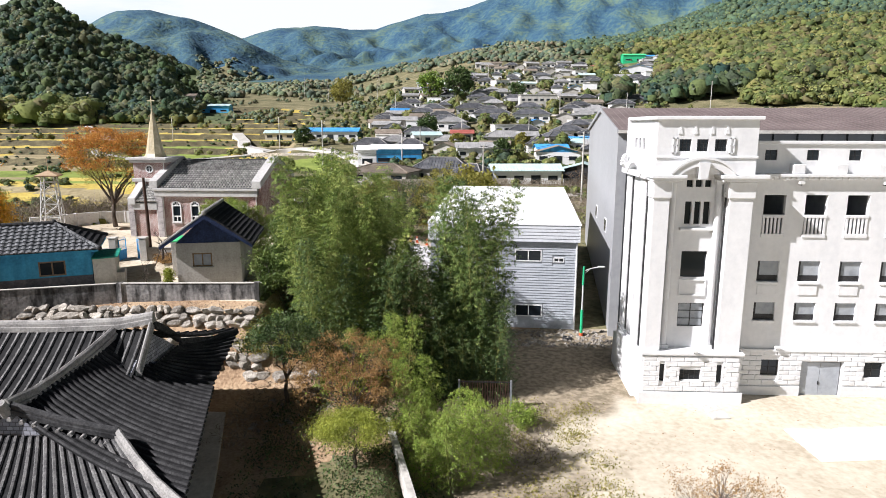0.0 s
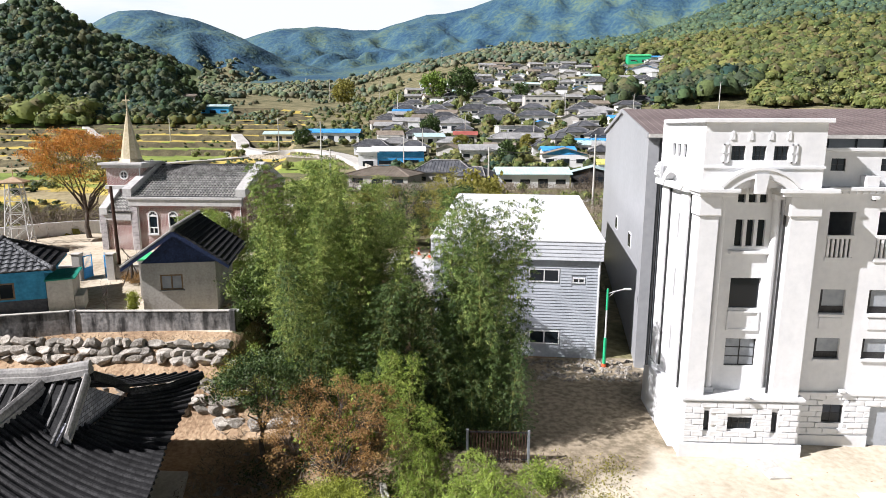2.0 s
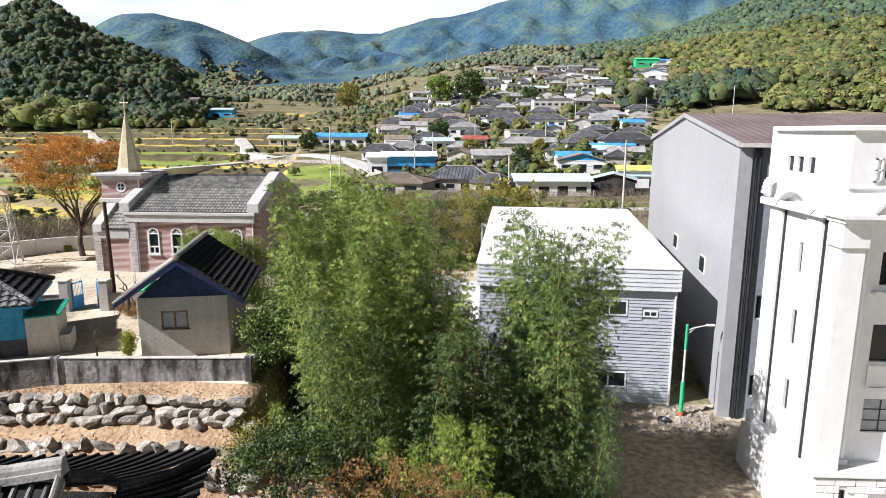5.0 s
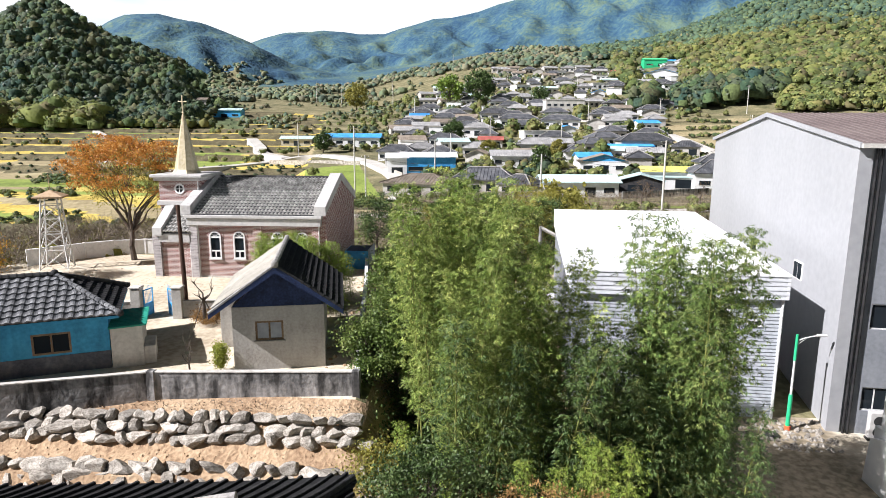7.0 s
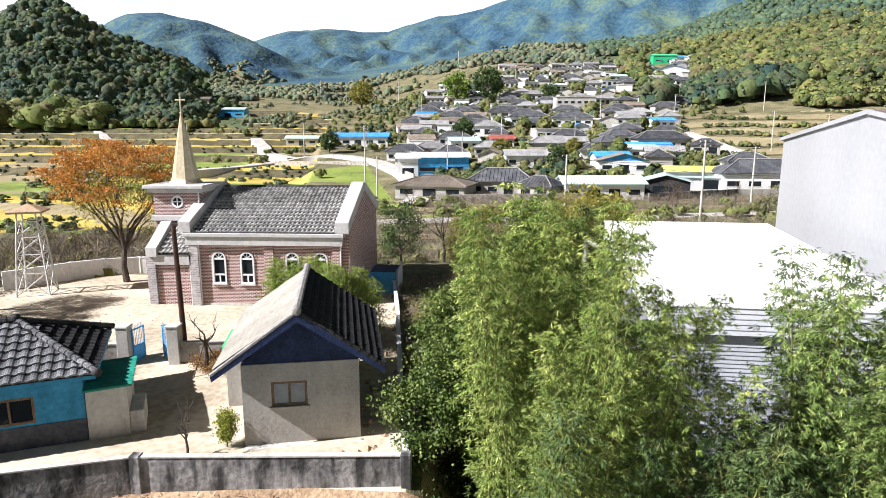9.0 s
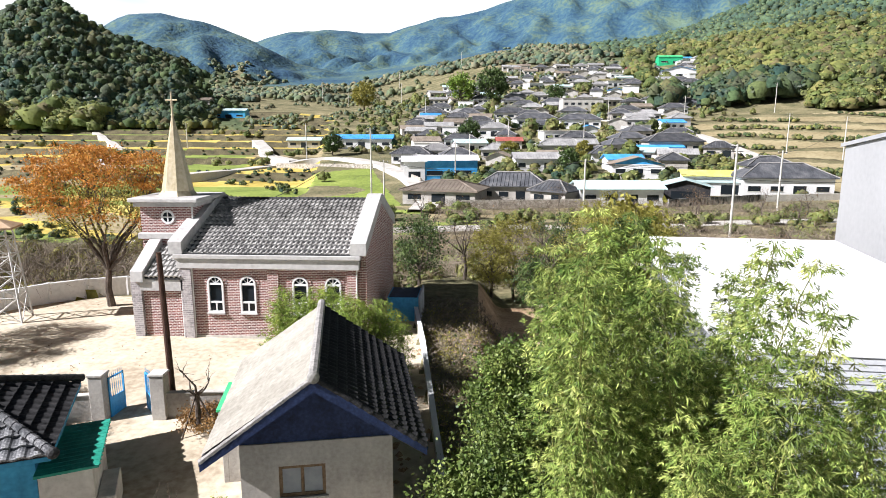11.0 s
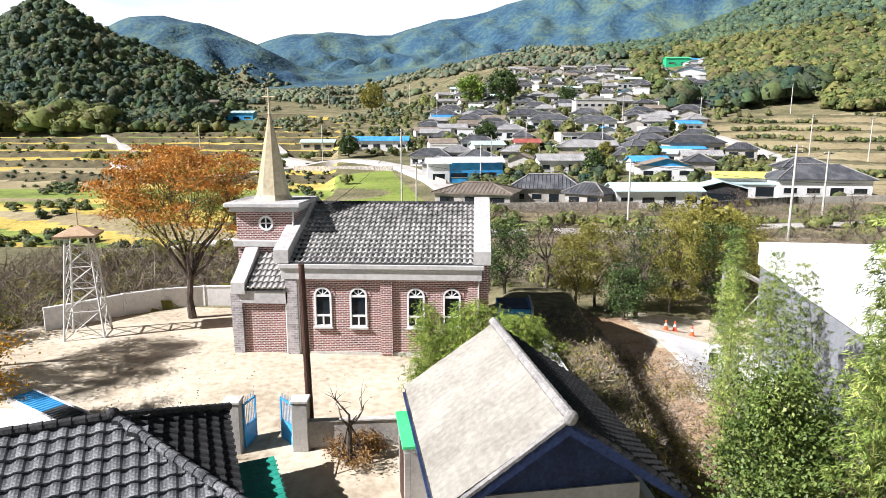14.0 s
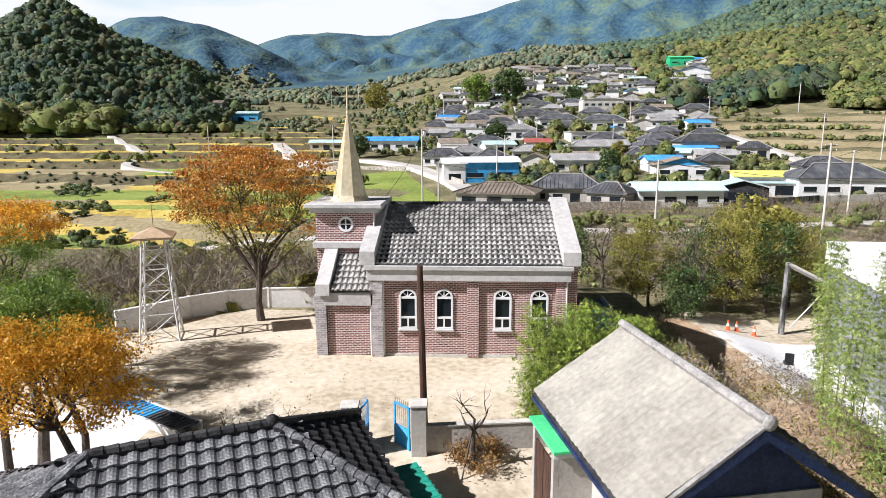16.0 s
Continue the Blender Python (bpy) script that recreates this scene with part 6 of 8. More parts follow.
def blue_bin():
    t = thing("blue_shed", "low blue-painted shed beside the church gable", "shed", (-9.6, 59.0, 0))
    part("shed_wall", box(-0.9, 0.9, -0.8, 1.6, -0.3, 1.35, 0.02), M_BLUE, t)
    part("shed_side", box(0.9, 1.02, -0.85, 1.65, -0.3, 1.5, 0.02), M_SIDING, t)
    part("shed_floor", box(-0.8, 0.8, -0.7, 1.5, 1.35, 1.38), M_NAVY, t)


blue_bin()


def fence_panel():
    t = thing("metal_fence", "dark metal bar fence panel with blue-grey posts", "fence", (7.1, 32.6, gz(8.5, 32.6)))
    for x in (0.0, 2.95):
        part("post", box(x - 0.06, x + 0.06, -0.06, 0.06, -0.5, 1.75, 0.01), M_SIDEGREY, t)
    for z in (0.2, 1.6):
        part("rail", box(0.06, 2.89, -0.025, 0.025, z, z + 0.06), M_DARKMETAL, t)
    for i in range(19):
        part("bar", box(0.15 + i * 0.145, 0.2 + i * 0.145, -0.017, 0.017, 0.06, 1.7), M_WOODPOLE, t)


fence_panel()
slab = thing("paving_slab", "pale concrete slab lying in the sandy court", "slab", (21.6, 32.7, gz(21.6, 32.7)), 4)
part("slab_plate", box(-0.5, 0.5, -0.85, 0.85, -0.06, 0.06, 0.02), M_PALECONC, slab)
apron = thing("concrete_apron", "white concrete apron in front of the building", "paving", (24.8, 27.6, -6.0), 5)
part("apron_plate", box(0, 9, 0, 3.3, -0.25, 0.09, 0.03), M_WHITEROOF, apron)
kerb = thing("garden_kerb", "pale concrete garden edging", "kerb", (3.5, 28.0, gz(3.8, 26)))
part("kerb_stone", prism(bmesh.new(), [(0, 0), (0.26, 0), (2.3, -7.6), (2.0, -7.6)], "z", -0.5, 0.42), M_PALECONC, kerb)


# ---- dry-stone walls ----
def boulder(rnd, sx, sy, sz):
    bm = bmesh.new()
    bmesh.ops.create_icosphere(bm, subdivisions=2, radius=0.5)
    cuts = [(Vector((rnd.gauss(0, 1), rnd.gauss(0, 1), rnd.gauss(0, 1))).normalized(), rnd.uniform(0.20, 0.35)) for _ in range(9)]
    for v in bm.verts:
        for nrm, d in cuts:
            k = v.co.dot(nrm)
            if k > d:
                v.co -= nrm * (k - d)
        v.co = Vector((v.co.x * sx, v.co.y * sy, v.co.z * sz)) * 1.42
    me_ = bpy.data.meshes.new("stone")
    bm.to_mesh(me_)
    bm.free()
    me_.materials.append(M_STONE)
    return me_


def stone_wall(label, x0, x1, y0, zb, courses, seed, slope=0.0, size=0.75):
    t = thing("stone_wall", label, "retaining wall")
    rnd = random.Random(seed)
    shapes = [boulder(rnd, rnd.uniform(0.8, 1.35), 0.7, rnd.uniform(0.75, 1.0)) for _ in range(14)]
    for c in range(courses):
        x = x0 + rnd.uniform(0, 0.4)
        while x < x1:
            w = rnd.uniform(0.6, 1.45) * size
            h = size * 0.64
            ob = new("stone", shapes[rnd.randrange(14)])
            ob.parent = t
            z = zb + c * h * 0.8 + rnd.uniform(-0.06, 0.06) + slope * (x - x0)
            ob.matrix_local = pose(x + w / 2, y0 + c * 0.16 + rnd.uniform(-0.06, 0.06), z + h / 2, rnd.uniform(-15, 15), rnd.uniform(-10, 10), rnd.uniform(-12, 12)) @ Matrix.Diagonal((w * 0.98, size * 0.9, h * rnd.uniform(0.95, 1.25), 1))
            x += w * 0.88
    return t


stone_wall("upper bank of pale grey granite boulders", -24, -5.4, 34.62, -2.0, 3, 5, size=0.74)
stone_wall("lower bank of pale grey granite boulders", -24, -4.6, 33.05, -3.9, 4, 6, size=0.82)
stone_wall("boulders edging the sloping garden bank", -5.5, -1.0, 32.6, -5.0, 2, 8, size=1.0)


def loose_stones(name, label, count, area, size, seed, material):
    rnd = random.Random(seed)
    verts, faces = [], []
    for _ in range(count):
        x, y = rnd.uniform(area[0], area[1]), rnd.uniform(area[2], area[3])
        s = size * rnd.uniform(0.4, 1.3)
        z = gz(x, y)
        k = len(verts)
        m = Matrix.Rotation(rnd.uniform(0, 6), 3, "Z")
        for a in ((1, 0, 0), (-0.2, 0.9, 0), (-0.9, -0.1, 0.1), (0.1, -0.8, 0), (0.1, 0.1, 0.7), (0, 0, -0.5)):
            verts.append(Vector((x, y, z)) + m @ (Vector(a) * s * rnd.uniform(0.7, 1.2)))
        for f in ((0, 1, 4), (1, 2, 4), (2, 3, 4), (3, 0, 4), (1, 0, 5), (2, 1, 5), (3, 2, 5), (0, 3, 5)):
            faces.append(tuple(k + i for i in f))
    tagged(arrays(name, verts, faces, material), label, "stones", kind="stuff")


loose_stones("rubble", "broken concrete and earth rubble by the warehouse", 260, (10.5, 18.0, 42.0, 45.2), 0.2, 31, M_STONE)
loose_stones("clods", "loose stones and clods on the earth banks", 500, (-22, -5, 33.6, 36.2), 0.07, 32, M_DIRT)
loose_stones("garden_stones", "small stones round the garden bed", 60, (-3.6, 2.5, 27.5, 31.5), 0.2, 33, M_STONE)
loose_stones("pebbles", "scattered stones on the sandy yard", 250, (-40, -9, 47, 61), 0.05, 34, M_DIRT)
loose_stones("court_pebbles", "scattered stones in the sandy court", 250, (11, 33, 16, 33), 0.05, 35, M_DIRT)


tyre = thing("tyre", "old black rubber tyre lying by the warehouse", "tyre", (14.9, 43.6, gz(14.9, 43.6)))
bm = bmesh.new()
loft(bm, [(0.26 * math.cos(a * math.pi / 9), 0.26 * math.sin(a * math.pi / 9), 0.1) for a in range(19)], [0.1] * 19, 8)
part("rubber_ring", bm, M_DARKMETAL, tyre)
loose_stones("clods", "broken stones and earth clods outside the eastern wall", 260, (-8.5, -3.5, 38.5, 57), 0.16, 36, M_DIRT)


# ---- plants ----
def quads_mesh(name, P, A, B, material, parent=None):
    """Diamond-shaped leaves from centres, half-lengths and half-widths, as one mesh."""
    n = len(P)
    co = np.stack([P - A, P + B - A * 0.15, P + A, P - B - A * 0.15], 1).reshape(-1, 3)
    me_ = bpy.data.meshes.new(name)
    me_.vertices.add(4 * n)
    me_.vertices.foreach_set("co", co.astype(np.float32).ravel())
    me_.loops.add(4 * n)
    me_.loops.foreach_set("vertex_index", np.arange(4 * n))
    me_.polygons.add(n)
    me_.polygons.foreach_set("loop_start", np.arange(0, 4 * n, 4))
    me_.materials.append(material)
    me_.update()
    ob = new(name, me_)
    if parent:
        ob.parent = parent
    return ob


def leaf_axes(rng, n, length, width, droop=0.0, flat=0.0, up=0.0):
    a = rng.normal(size=(n, 3))
    a[:, 2] = a[:, 2] * (1 - flat) - droop
    a /= np.linalg.norm(a, axis=1)[:, None] + 1e-9
    c = rng.normal(size=(n, 3)) + np.array([0, 0, up])
    b = np.cross(a, c)
    b /= np.linalg.norm(b, axis=1)[:, None] + 1e-9
    k = rng.uniform(0.65, 1.3, (n, 1))
    return a * length * k / 2, b * width * k / 2


def limbs(bm, start, ends, r, rng, bend=0.25):
    """Tapered limbs from a fork, each in three bent pieces."""
    for e in ends:
        s, e = Vector(start), Vector(e)
        d = e - s
        m1 = s + d * 0.35 + Vector((rng.normal() * 0.06, rng.normal() * 0.06, bend * 0.18)) * d.length
        m2 = s + d * 0.7 + Vector((rng.normal() * 0.06, rng.normal() * 0.06, bend * 0.12)) * d.length
        rod(bm, s, m1, r, r * 0.72, 6)
        rod(bm, m1, m2, r * 0.72, r * 0.45, 5)
        rod(bm, m2, e, r * 0.45, r * 0.16, 5)


def tree(name, label, x, y, h, crown, cr, leaves, count, leaf=(0.2, 0.1), seed=1, trunk=0.2, fork=0.35, clusters=60, bark=None, squash=1.0, spread=0.42, z=None, lean=0.0, category="tree", group="", umbrella=False, fan=False, second=None):
    """Trunk, limbs, twigs and clustered leaves. crown: height of its middle; cr: radius across and up."""
    rng = np.random.default_rng(seed)
    t = thing(name, label, category, (x, y, gz(x, y) if z is None else z), 0, group)
    f = Vector((lean * 0.5, 0, h * fork))
    bm = bmesh.new()
    k1 = Vector((rng.normal() * 0.05 * h * fork + lean * 0.2, rng.normal() * 0.04 * h * fork, h * fork * 0.5))
    rod(bm, (0, 0, -0.3), k1, trunk * 1.15, trunk * 0.92, 9)
    rod(bm, k1, f, trunk * 0.92, trunk * 0.75, 9)
    mid = Vector((lean, 0, crown))
    d = rng.normal(size=(clusters, 3))
    d /= np.linalg.norm(d, axis=1)[:, None]
    if umbrella:
        d[:, 2] = np.where(d[:, 2] < -0.25, -d[:, 2], d[:, 2])
    rad = rng.uniform(0.45, 1.0, clusters) ** 0.6
    tips = np.array(mid) + d * rad[:, None] * np.array([cr[0], cr[0] * squash, cr[1]])
    if fan:
        d[:, 2] = abs(d[:, 2]) + 0.75
        d /= np.linalg.norm(d, axis=1)[:, None]
        tips = d * (h * rng.uniform(0.4, 1.0, (clusters, 1)) ** 0.6)
    tips = tips[tips[:, 2] > h * fork * 0.75]
    main = tips[rng.permutation(len(tips))[: max(5, len(tips) // 7)]]
    limbs(bm, f, [f + (Vector(p) - f) * 0.72 for p in main], trunk * 0.5, rng)
    forks = [f + (Vector(p) - f) * 0.62 for p in main]
    for p in tips:
        q = min(forks, key=lambda g: (g - Vector(p)).length)
        limbs(bm, q, [p], max(trunk * 0.13, 0.012), rng, 0.15)
    part("trunk", bm, bark or M_BARK, t)
    if count:
        which = rng.integers(0, len(tips), count)
        P = tips[which] + rng.normal(size=(count, 3)) * spread * np.array([1.25, 1.25, 0.45] if umbrella else [1, 1, 0.7]) * (0.6 + 0.8 * rng.random((len(tips), 1)))[which]
        P[:, 2] = np.maximum(P[:, 2], 0.15)
        A, B = leaf_axes(rng, count, leaf[0], leaf[1], 0.2, 0, 0.8)
        tagged(quads_mesh("crown", P, A, B, leaves, t), kind="stuff")
    if second:
        which = rng.integers(0, len(tips), second[1])
        P = np.array(f) + (tips[which] - np.array(f)) * rng.uniform(0.55, 0.95, (second[1], 1)) + rng.normal(size=(second[1], 3)) * spread * np.array([1.1, 1.1, 0.5])
        A, B = leaf_axes(rng, second[1], leaf[0], leaf[1], 0.2, 0, 0.8)
        tagged(quads_mesh("inner_crown", P, A, B, second[0], t), kind="stuff")
    return t


def culm(seed, h, leaves, count, branch=0.9, size=(0.26, 0.06), low=0.18):
    """One bamboo: a jointed, bending cane with sprays of narrow leaves."""
    rng = np.random.default_rng(seed)
    t = thing("bamboo", "tall green bamboo cane with drooping leaf sprays", "bamboo", group="bamboo grove")
    bend = rng.uniform(0.06, 0.16) * h
    ax = rng.uniform(0, 2 * math.pi)
    def at(s):
        return Vector((math.cos(ax) * bend * s ** 2.4, math.sin(ax) * bend * s ** 2.4, h * s * (1 - 0.03 * s * s)))
    bm = bmesh.new()
    n = 16
    pts, radii = [], []
    for i in range(n + 1):
        r = 0.045 * (1 - 0.8 * i / n)
        for dz_, k in ((-0.03, 0.95), (0.0, 1.3), (0.03, 0.98)):
            pts.append(at(i / n) + Vector((0, 0, dz_)))
            radii.append(r * k)
    loft(bm, pts, radii, 6)
    bt = bmesh.new()
    tips, ways = [], []
    nodes = 30
    for k in range(nodes):
        s = low + (1 - low) * (k + 0.6 * rng.random()) / nodes
        p = at(min(s, 1.0))
        top = (s - low) / (1 - low)
        reach = branch * (0.35 + 0.85 * math.sin(math.pi * min(1.0, top * 0.80 + 0.17)))
        turn = rng.uniform(0, 2 * math.pi)
        for arm in range(3):
            az = turn + arm * 2.1 + rng.normal() * 0.35
            ln = reach * rng.uniform(0.55, 1.15)
            out = Vector((math.cos(az), math.sin(az), 0))
            q = p + out * ln * 0.62 + Vector((0, 0, ln * rng.uniform(0.25, 0.6)))
            e = q + out * ln * 0.48 - Vector((0, 0, ln * rng.uniform(0.0, 0.3)))
            rod(bt, p, q, 0.010, 0.006, 3, cap=False)
            rod(bt, q, e, 0.006, 0.003, 3, cap=False)
            for f in (0.35, 0.6, 0.8, 1.0, 1.15):
                a = p.lerp(q, f / 0.7) if f < 0.7 else q.lerp(e, (f - 0.7) / 0.45)
                side = Vector((-out.y, out.x, 0)) * rng.normal() * 0.16 * (0.5 + f)
                tips.append(a + side + Vector((0, 0, rng.normal() * 0.05)))
                ways.append((out + side * 2.5).normalized())
    part("cane", bm, M_CANE, t)
    tagged(part("branchwork", bt, M_CANE, t), kind="stuff")
    # fans of narrow leaves that hang from the ends of the twigs
    T, O = np.array(tips), np.array(ways)
    w = np.repeat(np.arange(len(T)), max(1, round(count / len(T))))
    n = len(w)
    d = O[w] * rng.uniform(0.2, 1.1, (n, 1)) + rng.normal(size=(n, 3)) * np.array([0.5, 0.5, 0.22]) + np.array([0, 0, -0.42])
    d /= np.linalg.norm(d, axis=1)[:, None]
    flat = np.cross(d, np.array([0, 0, 1.0]) + rng.normal(size=(n, 3)) * 0.45)
    flat /= np.linalg.norm(flat, axis=1)[:, None] + 1e-9
    k = rng.uniform(0.7, 1.3, (n, 1))
    A, B = d * size[0] * k / 2, flat * size[1] * k / 2
    P = T[w] + A * 1.05 + rng.normal(size=(n, 3)) * 0.035
    P[:, 2] = np.maximum(P[:, 2], 0.1)
    tagged(quads_mesh("leaves", P, A, B, leaves, t), kind="stuff")
    return t


M_CANE = mat("bamboo_cane", [(0.10, 0.13, 0.03), (0.20, 0.22, 0.06), (0.32, 0.29, 0.11)], 3, 6, 0.5, 0.1)
rnd = random.Random(77)


def plant_grove(kinds, spots, scale, first, fall=0.0):
    for i, (x, y) in enumerate(spots):
        k = kinds[i % len(kinds)]
        s = scale * rnd.uniform(0.70, 1.07) * (1 - fall * max(0.0, x + 0.4))
        m = pose(x, y, gz(x, y) - 0.1, rnd.uniform(-4, 4), rnd.uniform(-4, 4), rnd.uniform(0, 360)) @ Matrix.Scale(s, 4)
        if first and i < len(kinds):
            k.matrix_world = m
        else:
            c = copy_thing(k, m)
            c.matrix_basis = m


tall = [culm(100 + i, 11.8, L_BAMBOO, 6300, 0.74, (0.165, 0.028)) for i in range(6)]
spots = []
while len(spots) < 60:
    x, y = rnd.uniform(-3.8, 3.6), rnd.uniform(33.6, 41.0)
    if ((x + 0.1) / 3.6) ** 2 + ((y - 37.2) / 3.5) ** 2 < 1 and all((x - a) ** 2 + (y - b) ** 2 > 0.20 for a, b in spots):
        spots.append((x, y))
spots.sort(key=lambda p: p[1])
plant_grove(tall, spots, 1.0, True, 0.065)
spots = []
while len(spots) < 25:
    x, y = rnd.uniform(5.9, 9.4), rnd.uniform(34.0, 38.4)
    if ((x - 7.65) / 1.55) ** 2 + ((y - 36.2) / 1.5) ** 2 < 1 and all((x - a) ** 2 + (y - b) ** 2 > 0.08 for a, b in spots):
        spots.append((x, y))
deep = [culm(150 + i, 11.8, L_GROVE, 6300, 0.8, (0.165, 0.03)) for i in range(4)]
plant_grove(deep, spots, 1.06, True)
plant_grove(tall, [(-3.4, 40.4), (-2.8, 41.2), (-2.4, 40.0), (-3.6, 41.6), (-2.0, 40.8), (-3.0, 42.4), (-2.2, 42.2), (-3.7, 40.0)], 0.84, False)
plant_grove(deep, [(4.7, 36.0), (5.3, 37.2), (5.9, 36.2), (6.3, 37.6), (5.0, 38.2), (4.4, 37.2), (6.6, 36.6), (5.6, 35.4)], 0.68, False)
east = [(-2.6, 48.4), (-1.8, 50.0), (-1.2, 51.6), (-0.4, 53.0), (0.4, 54.6), (1.2, 56.0), (-1.0, 49.6), (0.2, 52.0), (1.4, 54.0), (-2.2, 46.8), (2.2, 52.2), (1.8, 50.0), (0.4, 48.2), (2.6, 47.2)]
plant_grove(tall, east, 0.80, False)
young = [culm(200 + i, 4.6, L_YOUNG, 4050, 0.72, (0.14, 0.026), 0.05) for i in range(4)]
spots = [(4.6, 27.8), (5.4, 27.0), (6.2, 26.6), (6.9, 27.6), (5.8, 28.3), (5.0, 25.6), (6.4, 25.4), (7.3, 26.2), (4.7, 29.2), (5.6, 24.2), (6.8, 24.2), (6.0, 29.6), (8.2, 26.5), (8.8, 25.6), (9.2, 26.2), (7.8, 24.8), (2.0, 32.3), (3.2, 32.6), (4.2, 31.9), (0.9, 32.8), (-3.0, 33.6), (-1.6, 33.2), (3.6, 32.9)]
plant_grove(young, spots, 0.9, True)
# Dark-leaved bamboo; those round the fence are added to deepen the shade.
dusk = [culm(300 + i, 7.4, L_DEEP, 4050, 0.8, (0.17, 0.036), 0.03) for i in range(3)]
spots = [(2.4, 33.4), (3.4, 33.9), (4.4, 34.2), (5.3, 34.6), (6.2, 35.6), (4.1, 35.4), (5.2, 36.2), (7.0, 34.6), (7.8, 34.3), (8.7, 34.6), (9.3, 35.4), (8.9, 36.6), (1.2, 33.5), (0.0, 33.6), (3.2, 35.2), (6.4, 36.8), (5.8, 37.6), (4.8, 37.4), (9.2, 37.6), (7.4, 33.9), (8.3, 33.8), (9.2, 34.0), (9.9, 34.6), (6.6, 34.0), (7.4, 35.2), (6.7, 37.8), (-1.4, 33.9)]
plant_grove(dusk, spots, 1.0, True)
hedge = [(-11.6, 48.0), (-10.8, 48.6), (-12.3, 47.9), (-11.2, 49.2), (-10.2, 49.2), (-12.6, 48.8), (-9.6, 48.4), (-13.2, 48.3), (-11.9, 47.2), (-10.6, 47.4), (-9.2, 49.6), (-12.0, 49.8)]
plant_grove(young, hedge, 1.02, False)
hedge = [(-13.8, 47.9), (-13.5, 49.0), (-8.8, 48.2), (-8.6, 50.6), (-9.6, 47.2), (-13.0, 47.3), (-8.4, 46.6)]
plant_grove(young, hedge, 0.74, False)
hedge = [(-11.4, 48.4), (-12.1, 48.3), (-10.7, 48.1), (-10.0, 48.6), (-11.0, 47.7), (-12.8, 48.1), (-13.2, 48.9), (-9.2, 48.7), (-11.7, 49.0), (-12.4, 49.4), (-9.9, 47.7), (-13.6, 48.4)]
plant_grove(young, hedge, 0.98, False)

tree("zelkova_tree", "spreading zelkova with thin orange autumn foliage", -27.85, 60.3, 10.2, 6.4, (4.7, 3.7), L_ORANGE, 19000, (0.15, 0.085), 5, 0.22, 0.22, 85, spread=0.36, umbrella=True, second=(L_OLIVE, 6000))
tree("amber_tree", "small tree with bright amber autumn leaves", -26.6, 41.6, 6.4, 4.0, (2.5, 2.3), L_AMBER, 21000, (0.10, 0.055), 6, 0.13, 0.5, 70, spread=0.30, lean=-0.9, umbrella=True)
tree("amber_tree", "small tree with bright amber autumn leaves", -29.4, 42.6, 6.0, 3.7, (2.4, 2.2), L_AMBER, 16000, (0.10, 0.055), 16, 0.13, 0.5, 65, spread=0.30, umbrella=True)
tree("pine_tree", "pine with bright green needles at the yard edge", -34.6, 49.6, 7.2, 4.9, (2.9, 2.0), L_PINE, 22000, (0.20, 0.03), 7, 0.2, 0.3, 75, spread=0.27)
tree("pine_tree", "pine with bright green needles at the yard edge", -30.2, 45.0, 6.9, 5.2, (2.2, 1.5), L_PINE, 15000, (0.20, 0.03), 17, 0.18, 0.4, 55, spread=0.25)
tree("pine_tree", "thin pine with bright green needles among amber leaves", -28.0, 43.9, 6.6, 5.0, (1.9, 1.2), L_PINE, 11000, (0.18, 0.03), 27, 0.12, 0.5, 34, spread=0.24, lean=-0.8)
tree("amber_tree", "tall tree with amber autumn leaves behind the pines", -35.4, 51.4, 8.0, 6.2, (2.2, 1.6), L_AMBER, 12000, (0.11, 0.06), 29, 0.14, 0.4, 50, spread=0.3, umbrella=True)
tree("amber_tree", "yellowing tree behind the pines", -41.5, 54.5, 6.5, 4.4, (3.0, 2.2), L_OLIVE, 9000, (0.18, 0.12), 18, 0.2, 0.3, 80, spread=0.5)
tree("grove_tree", "dark green broadleaf tree at the edge of the bamboo", -4.4, 40.2, 7.8, 4.1, (1.35, 3.0), L_BROAD, 21000, (0.11, 0.065), 28, 0.10, 0.2, 90, spread=0.28, second=(L_DEEP, 8000))
tree("green_shrub", "broad-leaved green shrub at the wall corner", -5.3, 38.9, 3.0, 1.7, (1.3, 1.3), L_BROAD, 9000, (0.13, 0.09), 38, 0.06, 0.15, 50, spread=0.26, category="shrub")
tree("garden_tree", "round dark green garden tree with a forked trunk", -2.2, 30.6, 4.9, 2.9, (2.2, 1.75), L_DEEP, 9000, (0.12, 0.06), 8, 0.11, 0.2, 60, z=-4.5, spread=0.22, umbrella=True)
tree("rust_shrub", "twiggy shrub with rust-brown leaves", 1.6, 28.3, 4.6, 2.1, (1.7, 2.0), L_RUST, 15000, (0.085, 0.04), 9, 0.06, 0.05, 260, spread=0.14, fan=True, category="shrub")
tree("niwaki_pine", "low clipped pine with flat yellow-green pads", 2.7, 24.0, 2.5, 1.8, (1.6, 0.7), L_NIWAKI, 26000, (0.11, 0.022), 10, 0.09, 0.4, 30, spread=0.24, umbrella=True, category="shrub")
tree("grape_shrub", "leafy yellow-green climbing shrub at the foot of the bamboo", 1.2, 31.0, 2.2, 1.1, (1.5, 0.9), L_YOUNG, 3500, (0.18, 0.15), 19, 0.04, 0.15, 40, spread=0.3, category="shrub")
tree("green_shrub", "low green shrub by the fence", 10.6, 30.4, 1.3, 0.7, (0.8, 0.6), L_YOUNG, 2600, (0.14, 0.05), 11, 0.04, 0.15, 30, spread=0.2, category="shrub")
